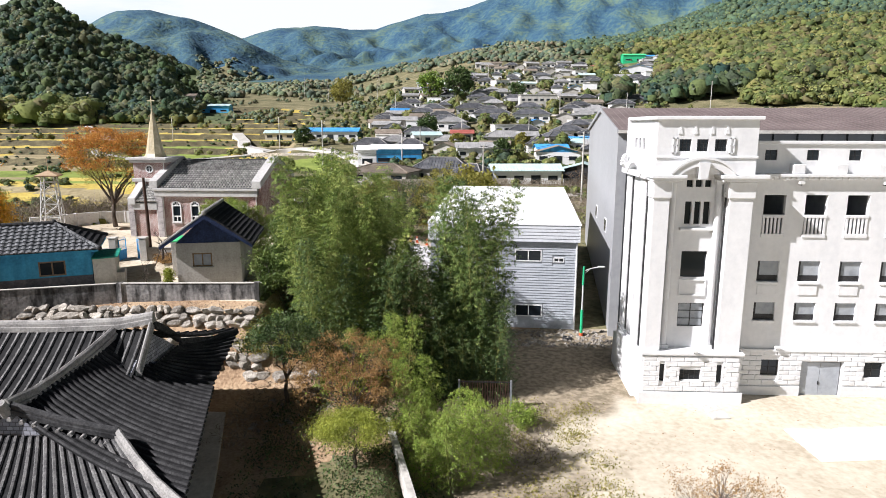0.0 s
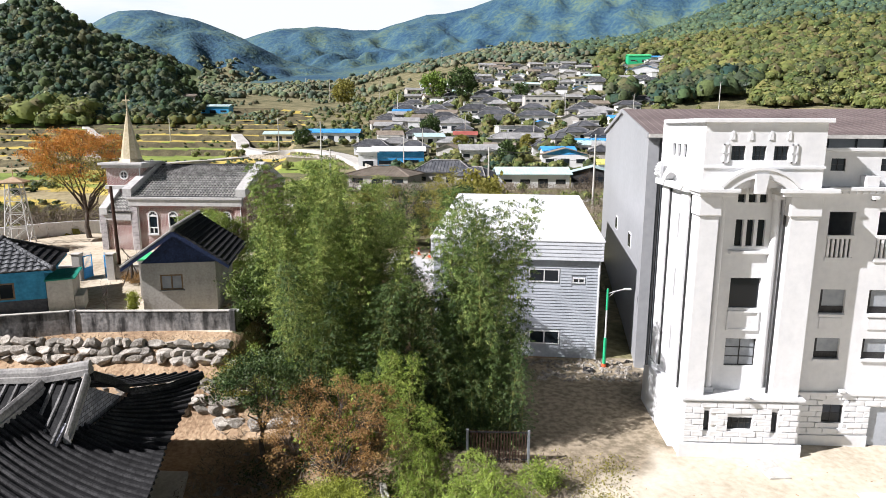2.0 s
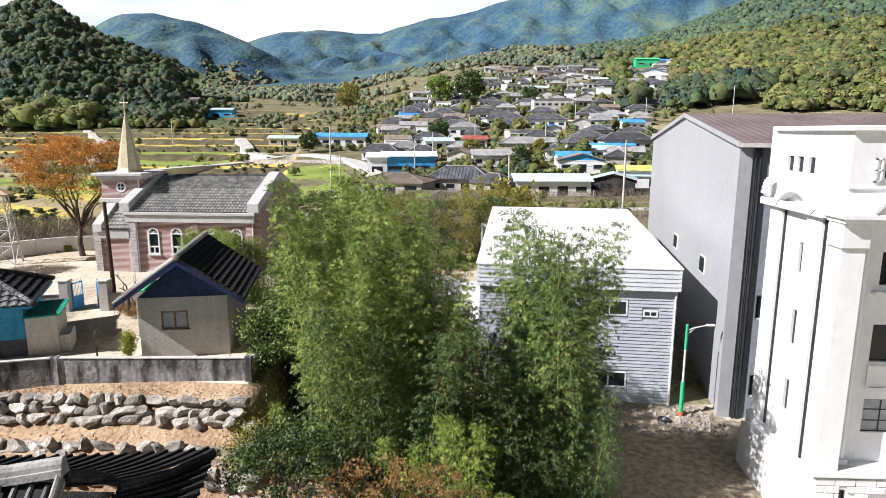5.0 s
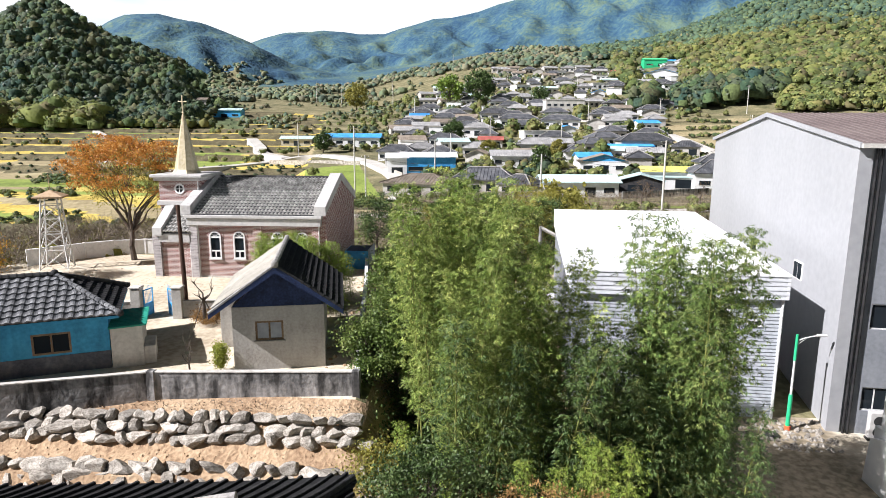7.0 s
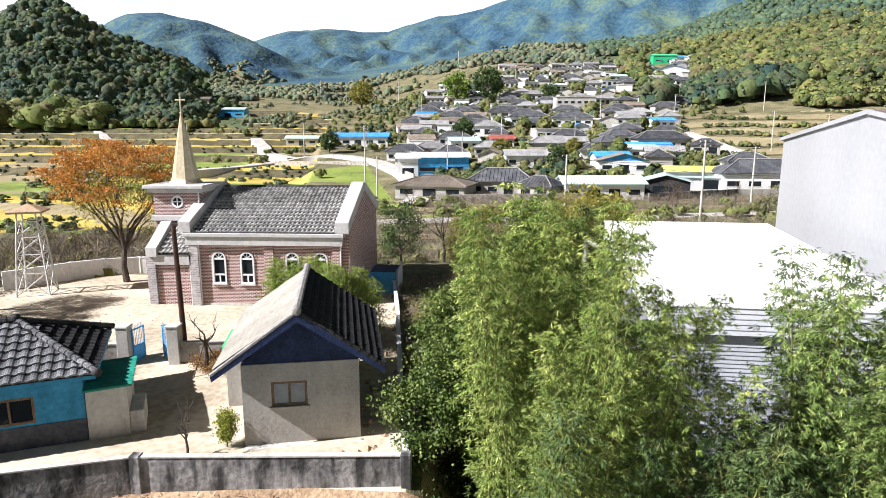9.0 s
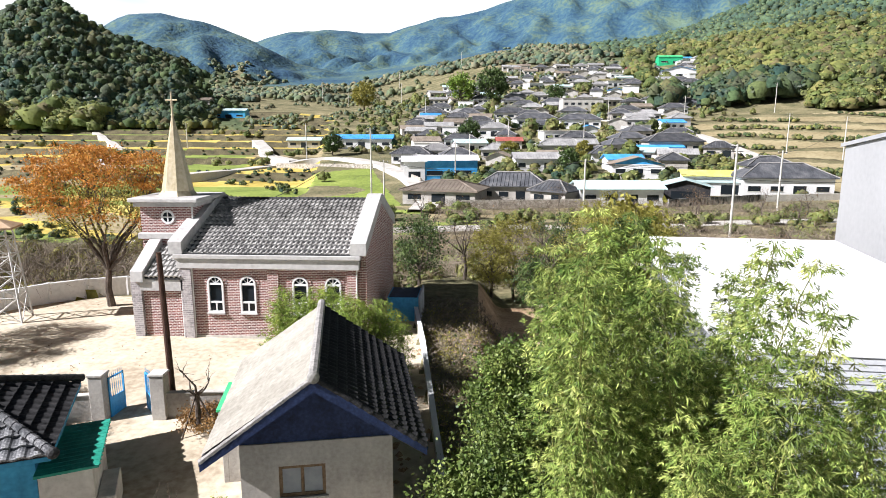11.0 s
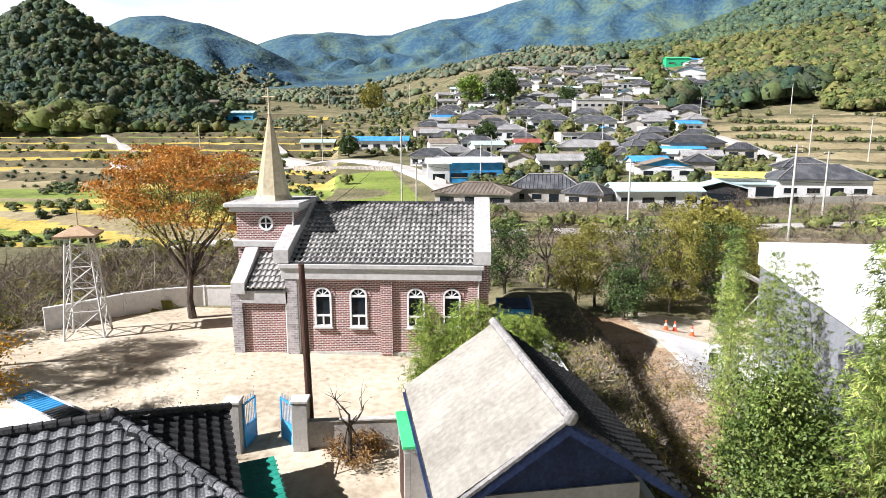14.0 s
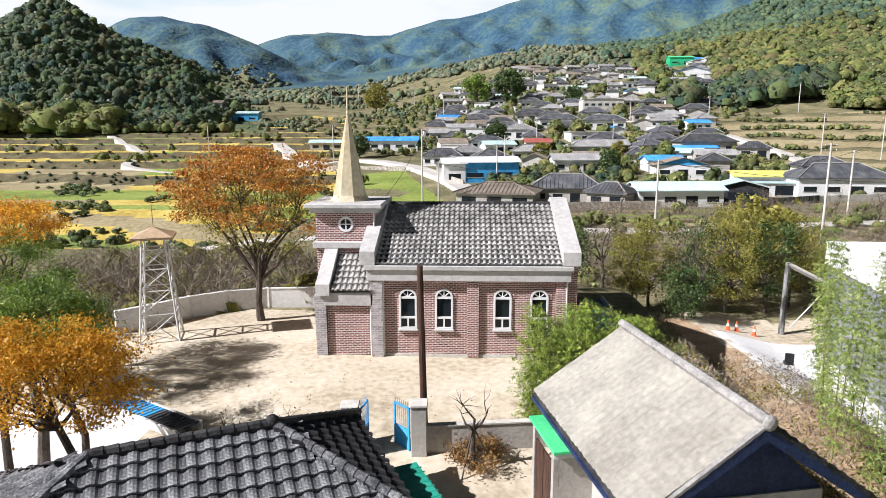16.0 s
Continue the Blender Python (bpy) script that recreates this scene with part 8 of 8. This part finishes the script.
def village_house(label, w, d, h, kind, roof_m, wall_m, rise=None, openings=3, accent=None, storeys=1, ribs=True):
    """A small house: walls, a hipped, gabled or flat roof, doors and windows."""
    t = thing("village_house", label, "house", group="village houses")
    rise = (0.24 * d if rise is None else rise)
    part("wall", box(-w / 2, w / 2, -d / 2, d / 2, -2.5, h), wall_m, t)
    o = 0.55
    if kind == "hip":
        bm = bmesh.new()
        k = min(w, d) / 2 * 0.95
        vs = [bm.verts.new(p) for p in ((-w / 2 - o, -d / 2 - o, h), (w / 2 + o, -d / 2 - o, h), (w / 2 + o, d / 2 + o, h), (-w / 2 - o, d / 2 + o, h))]
        lo = [bm.verts.new((v.co.x, v.co.y, h - 0.18)) for v in vs]
        r = [bm.verts.new((-w / 2 + k, 0, h + rise)), bm.verts.new((w / 2 - k, 0, h + rise))]
        for f in ((vs[0], vs[1], r[1], r[0]), (vs[1], vs[2], r[1]), (vs[2], vs[3], r[0], r[1]), (vs[3], vs[0], r[0]), tuple(lo)):
            bm.faces.new(f)
        for i in range(4):
            bm.faces.new((lo[i], lo[(i + 1) % 4], vs[(i + 1) % 4], vs[i]))
        bmesh.ops.recalc_face_normals(bm, faces=bm.faces)
        roof = part("roof", bm, roof_m, t)
        bm = bmesh.new()
        tube(bm, [(-w / 2 + k, 0, h + rise + 0.08), (w / 2 - k, 0, h + rise + 0.08)], 0.16, 6)
        for a, b in ((-1, -1), (1, -1), (1, 1), (-1, 1)):
            rod(bm, (a * (w / 2 - k), 0, h + rise + 0.06), (a * (w / 2 + o), b * (d / 2 + o), h + 0.08), 0.13, 0.11, 5)
        part("ridge", bm, M_RIDGE if roof_m is V_TILE else roof_m, roof)
    elif kind == "gable":
        roof = part("roof", prism(bmesh.new(), [(-d / 2 - o, h - 0.12), (-d / 2 - o, h + 0.02), (0, h + rise + 0.1), (d / 2 + o, h + 0.02), (d / 2 + o, h - 0.12), (0, h + rise - 0.04)], "x", -w / 2 - o, w / 2 + o), roof_m, t)
        part("gable_wall", prism(bmesh.new(), [(-d / 2, h), (d / 2, h), (0, h + rise - 0.05)], "x", -w / 2 + 0.02, w / 2 - 0.02), accent or wall_m, t)
    elif kind == "cross":
        roof = part("roof", prism(bmesh.new(), [(-w / 2 - o, h - 0.12), (-w / 2 - o, h + 0.02), (0, h + rise + 0.1), (w / 2 + o, h + 0.02), (w / 2 + o, h - 0.12), (0, h + rise - 0.04)], "y", -d / 2 - o, d / 2 + o), roof_m, t)
        part("gable_wall", prism(bmesh.new(), [(-w / 2, h), (w / 2, h), (0, h + rise - 0.05)], "y", -d / 2 + 0.02, d / 2 - 0.02), accent or wall_m, t)
    else:
        roof = part("roof", box(-w / 2 - 0.3, w / 2 + 0.3, -d / 2 - 0.3, d / 2 + 0.3, h, h + 0.22, 0.03), roof_m, t)
    if ribs and kind in ("hip", "gable"):
        bm = bmesh.new()
        n = int(w / 0.7)
        for i in range(n):
            x = -w / 2 + (i + 0.5) * w / n
            k = min(w, d) / 2 * 0.95 if kind == "hip" else 0
            f = min(1.0, (w / 2 - abs(x)) / k) if k else 1.0
            rod(bm, (x, -(d / 2 + o) * (1 - f), h + rise * f + 0.03), (x, -d / 2 - o, h + 0.05), 0.07, n=4, cap=False)
        tagged(part("roof_ribs", bm, roof_m, roof), kind="stuff")
    for s in range(storeys):
        for i in range(openings):
            x = -w / 2 + (i + 0.5) * w / openings
            ww, z0, z1 = w / openings * 0.28, 0.9, 1.9
            if i == openings // 2 and s == 0:
                z0, z1 = 0.1, 2.0
            z0, z1 = z0 + s * 2.9, z1 + s * 2.9
            if z1 > h - 0.1:
                continue
            win = new("window" if z0 > 0.5 else "door")
            win.parent = t
            part("opening", box(x - ww, x + ww, -d / 2 - 0.03, -d / 2 + 0.02, z0, z1), M_GLASS, win)
            part("surround", box(x - ww - 0.08, x + ww + 0.08, -d / 2 - 0.05, -d / 2 + 0.01, z1, z1 + 0.1), wall_m, win)
            part("sill", box(x - ww - 0.08, x + ww + 0.08, -d / 2 - 0.09, -d / 2 + 0.01, z0 - 0.08, z0), M_PALECONC, win)
    return t


def put(t, x, y, turn=0.0, lift=0.0):
    t.matrix_world = pose(x, y, gz(x, y) + lift, 0, 0, turn)
    return t


put(village_house("long white shed with pale roof and blue front wall", 13.5, 8.5, 4.4, "gable", M_WHITEROOF, M_BLUE, 1.0, 2, M_WHITE), -12.5, 178, 6)
put(village_house("white side block of the blue shed", 5.0, 8.5, 4.4, "gable", M_WHITEROOF, M_WHITE, 1.0, 1, M_WHITE), -20.6, 177, 6)
put(village_house("low barn with a wide brown slate roof", 13.5, 9, 2.6, "hip", V_BROWN, M_HOUSEWALL, 1.5, 3), -11.2, 140, -14)
put(village_house("traditional house with dark tiled hip roof", 12.5, 6.5, 3.0, "hip", V_TILE, M_HOUSEWALL, 2.3, 4), 1.6, 146, -8)
put(village_house("small tiled wing of the traditional house", 7.0, 5.0, 2.6, "hip", V_TILE, M_HOUSEWALL, 1.7, 2), 8.6, 139.5, -35)
put(village_house("house with grey slate roof and pale walls", 13.2, 7, 3.0, "gable", V_SLATE, M_WHITE, 1.5, 4), 10.6, 190, 4)
put(village_house("house with grey slate hip roof", 14.5, 8, 3.2, "hip", V_SLATE, M_STONEPAINT, 2.0, 4), 20.1, 223, 3)
put(village_house("house with a grey sheet roof", 11.5, 8, 3.2, "hip", V_SLATE, M_WHITE, 1.8, 3), 0.8, 262, -5)
put(village_house("long white house with black tiled roof", 15.5, 7, 3.2, "hip", V_TILE, M_WHITE, 2.0, 4), 17.5, 283, 2)
put(village_house("long white house with black tiled roof", 15.5, 7, 3.2, "hip", V_TILE, M_WHITE, 2.0, 4), 34.5, 279, -2)
put(village_house("traditional house with tiled hip roof", 10, 7, 3.0, "hip", V_TILE, M_STONEPAINT, 2.2, 3), -9.9, 318, 5)
put(village_house("traditional house with tiled hip roof", 14, 7, 3.0, "hip", V_TILE, M_STONEPAINT, 2.2, 3), 9.0, 306, -4)
put(village_house("white two-storey flat-roofed building with rows of windows", 18, 10, 6.6, "flat", M_PALECONC, M_PALECONC, 0.5, 6, None, 2), 41.5, 322, 2)
put(village_house("house with brown slate roof and blue gable", 12, 7.5, 3.0, "cross", V_BROWN, M_WHITE, 1.7, 3, M_BLUE), 32.4, 178, -5)
put(village_house("low house with pale teal sheet roof and white walls", 15, 7.5, 3.0, "gable", V_TEAL, M_WHITE, 1.2, 4), 20.2, 142, 4)
# Solid near-black walls stand for the shade inside the open front.
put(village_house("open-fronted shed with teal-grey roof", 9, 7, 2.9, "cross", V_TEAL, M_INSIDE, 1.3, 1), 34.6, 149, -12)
put(village_house("low white outbuilding under a yellow tarpaulin", 12.5, 6, 2.9, "gable", V_YELLOW, M_WHITE, 1.0, 3), 44.5, 162, -6)
put(village_house("low white outbuilding with flat roof", 12, 4, 2.4, "flat", V_TEAL, M_WHITE, 0.3, 2), 42.5, 156, -6)
put(village_house("large white house with dark tiled hip roof", 17, 9, 3.6, "hip", V_TILE, M_WHITE, 2.6, 4), 56.0, 156, -4)
put(village_house("tiled upper roof of the large house", 9, 6, 5.4, "hip", V_TILE, M_WHITE, 1.8, 2), 54.5, 159, -4)
put(village_house("long house with dark tiled roof", 17, 8, 3.3, "hip", V_TILE, M_HOUSEWALL, 2.4, 4), 56, 230, 3)
put(village_house("lean-to with blue sheet roof", 14, 4, 2.8, "gable", V_BLUEROOF, M_HOUSEWALL, 0.6, 3), 49.5, 222, 3)
put(village_house("small house with grey slate roof", 10, 6, 2.8, "gable", V_SLATE, M_HOUSEWALL, 1.4, 3), 50.1, 205, -10)
put(village_house("small house with dark tiled roof", 8.5, 6, 2.8, "hip", V_TILE, M_HOUSEWALL, 1.8, 2), 67, 220, -20)
put(village_house("white house with bright blue roof", 21, 7, 3.2, "gable", V_BLUEROOF, M_WHITE, 1.3, 5), -45.5, 247, 1)
put(village_house("farm shed with pale blue roof and blue wall", 19, 9, 4.2, "gable", V_TEAL, M_BLUE, 1.2, 3), -147, 388, 4)
put(village_house("long open farm shed with dark roof", 16, 8, 3.4, "gable", V_BROWN, M_HOUSEWALL, 1.4, 3), -165, 386, 4)
put(village_house("white hall with bright blue roof", 21, 10, 4.0, "cross", V_BLUEROOF, M_WHITE, 2.6, 3), 118, 436, -5)
put(village_house("tall hall with bright green sheet roof", 17, 9, 5.0, "gable", M_BRIGHTGREEN, M_LAMPGREEN, 1.2, 2), 135, 516, 0)
put(village_house("house with pale blue sheet roof", 12, 6, 2.8, "gable", V_TEAL, M_HOUSEWALL, 1.0, 3), -70, 262, 4)

kinds = [
    village_house("village house with dark tiled hip roof", 11, 6.5, 2.9, "hip", V_TILE, M_WHITE, 2.0, 4),
    village_house("village house with dark tiled hip roof", 9, 6.5, 2.9, "hip", V_TILE, M_HOUSEWALL, 1.9, 3),
    village_house("village house with grey slate roof", 11, 7, 2.9, "gable", V_SLATE, M_HOUSEWALL, 1.5, 4),
    village_house("village house with grey slate hip roof", 10, 7, 2.9, "hip", V_SLATE, M_STONEPAINT, 1.8, 3),
    village_house("village house with brown slate roof", 9, 6.5, 2.7, "gable", V_BROWN, M_PALECONC, 1.5, 3),
    village_house("white flat-roofed village house", 9.5, 8, 3.3, "flat", M_PALECONC, M_WHITE, 0.3, 3),
    village_house("village house with pale teal roof", 10, 6.5, 2.8, "gable", V_TEAL, M_WHITE, 1.2, 3),
    village_house("village house with blue sheet roof", 9, 6, 2.8, "gable", V_BLUEROOF, M_WHITE, 1.2, 3),
    village_house("village shed with dull red roof", 8, 6, 2.7, "gable", V_RED, M_PALECONC, 1.2, 2),
]
taken = [(o.matrix_world.translation.x, o.matrix_world.translation.y) for o in scene.objects if o.name.startswith("village_house") and not o.parent]
rv, made, placed = random.Random(5), 0, [False] * len(kinds)
for _ in range(9000):
    if made >= 165:
        break
    y = rv.uniform(190, 520)
    u = rv.uniform(-0.17, 0.22) + 0.10 * ((y - 200) / 300)
    x = 7.5 + u * y
    if u < -0.27 or u > 0.29 or any((x - a) ** 2 / 105 + (y - b) ** 2 / 85 < 1 for a, b in taken) or (y > 470 and u < 0.02):
        continue
    if abs(x - np.interp(y, [199, 213, 222, 300], [-31, -42, -60, -90])) < 9 and y < 235:
        continue
    k = rv.choices(range(9), [20, 16, 14, 12, 10, 10, 8, 5, 2])[0]
    m = pose(x, y, gz(x, y - 3), 0, 0, rv.choice((0, 0, 8, -12, 20, 90, 80)) + rv.uniform(-6, 6))
    if placed[k]:
        copy_thing(kinds[k], m)
    else:
        kinds[k].matrix_world = m
        placed[k] = True
    taken.append((x, y))
    made += 1
for k, ok in enumerate(placed):
    if not ok:
        put(kinds[k], -20 - 14 * k, 420)

def clear_of_houses(x, y):
    ok = ~is_field(x, y) & (x > -75) & ((x > -14 - 0.05 * (y - 150)) | (y > 232))
    for a, b in LANE:
        ok &= (x - a) ** 2 + (y - b) ** 2 > 42
    for a, b in taken:
        ok &= (x - a) ** 2 / 50 + (y - b) ** 2 / 30 > 1
    return ok


wood("bushes", "bushes and small trees round the valley houses", *scatter(10, 1700, (-0.30, 0.34), (150, 480), clear_of_houses), 1.2, 3, 12, 80, W_MID)
wood("trees", "leafy green garden trees standing between the village houses", *scatter(16, 75, (-0.14, 0.24), (185, 440), clear_of_houses), 2.3, 5, 40, 86, W_MID, L_FARMID, 1.2)
wood("bushes", "dark garden trees between the valley houses", *scatter(13, 220, (-0.22, 0.30), (150, 480), clear_of_houses), 1.5, 3, 16, 83, W_DARK, L_FARDARK)

# ---- poles and wires in the valley ----
tops = {}
for key, x, y, h in (("a", -25.1, 141, 13.5), ("b", -21.8, 134.6, 8.0), ("c", 10.3, 117.6, 9.0), ("d", 26.2, 103.6, 11.5), ("e", 87.7, 222, 12), ("f", 97.8, 210, 12), ("g", 49.6, 300, 11), ("h", 76.5, 285, 11), ("i", -7.5, 198, 9), ("j", -60, 226, 11), ("k", -10.5, 172, 9), ("l", 43, 128, 10), ("m", -52, 420, 14), ("n", -95, 470, 16), ("o", -125, 520, 16), ("p", 20, 420, 12), ("q", 60, 400, 12), ("r", -30, 330, 11), ("s", 118, 300, 12), ("t", -70, 560, 16), ("u", -20, 600, 16), ("v", -110, 250, 9), ("w", 5, 240, 9), ("x", 30, 240, 9)):
    g = gz(x, y)
    power_pole(x, y, g, g + h, "grey concrete power pole in the valley", M_PALECONC, 0.17, arms=2 if key in "adefgh" else 1)
    tops[key] = Vector((x, y, g + h - 0.3))
power_pole(5.2, 68.6, gz(5.2, 68.6), gz(5.2, 68.6) + 5.0, "square grey concrete post at the warehouse yard", M_CONC, 0.2, name="concrete_post")
beam = thing("canopy_beam", "sloping pale steel beam between post and warehouse", "beam", (5.2, 68.6, gz(5.2, 68.6)))
bm = bmesh.new()
rod(bm, (0, 0, 4.9), (2.6, -0.2, 3.6), 0.16, 0.16, 4)
part("girder", bm, M_PALECONC, beam)
bm = bmesh.new()
rod(bm, (0.5, 0, 0.4), (2.4, -0.2, 3.0), 0.05, 0.05, 6)
part("brace", bm, M_PALECONC, beam)


def office_chair():
    t = thing("office_chair", "black swivel office chair standing in the yard", "chair", (1.7, 60.4, gz(1.7, 60.4)), 160)
    for k in range(5):
        a = k * 2 * math.pi / 5
        bm = bmesh.new()
        rod(bm, (0, 0, 0.1), (0.3 * math.cos(a), 0.3 * math.sin(a), 0.06), 0.03, 0.02, 5)
        part("foot", bm, M_DARKMETAL, t)
    bm = bmesh.new()
    rod(bm, (0, 0, 0.08), (0, 0, 0.45), 0.03, 0.03, 8)
    part("column", bm, M_DARKMETAL, t)
    part("seat", box(-0.25, 0.25, -0.25, 0.25, 0.45, 0.55, 0.03), M_DARKMETAL, t)
    part("backrest", box(-0.23, 0.23, 0.22, 0.3, 0.6, 1.15, 0.03), M_DARKMETAL, t)
    part("back_support", box(-0.03, 0.03, 0.24, 0.29, 0.5, 0.65), M_DARKMETAL, t)


office_chair()


def wire(a, b, sag):
    bm = bmesh.new()
    a, b = Vector(a), Vector(b)
    pts = [a.lerp(b, i / 16) - Vector((0, 0, sag * 4 * (i / 16) * (1 - i / 16))) for i in range(17)]
    loft(bm, pts, [0.028] * 17, 4)
    tagged(part("power_wire", bm, M_DARKMETAL), "black overhead power cable between poles", "cable")


for a, b, s in (("a", "b", 0.8), ("b", "c", 1.5), ("c", "l", 1.6), ("c", "d", 1.4), ("l", "f", 2.0), ("a", "j", 2.5), ("k", "i", 1.0), ("e", "h", 2.0)):
    wire(tops[a], tops[b], s)
wire((-23.3, 56.3, 4.7), tops["a"], 2.2)
wire(tops["c"], (60, 112, 4.5), 1.6)


def garden_wall(x0, y0, x1, y1, h, material, label):
    z0, z1 = gz(x0, y0), gz(x1, y1)
    wall_run("wall_village", label, [(x0, y0, z0), (x1, y1, z1)], h, 0.3, material, 1.0)


garden_wall(-8, 131, 16, 134.5, 1.5, M_STONE, "low fieldstone garden wall")
garden_wall(28, 136, 48, 146, 1.4, M_CONC, "grey block garden wall")
garden_wall(47, 146, 68, 150, 1.3, M_PALECONC, "pale block garden wall")
garden_wall(-18, 166, -23, 178, 1.6, M_STONE, "fieldstone wall beside the lane")
garden_wall(-64, 207, -34, 197, 1.3, M_STONE, "fieldstone wall below the lane")
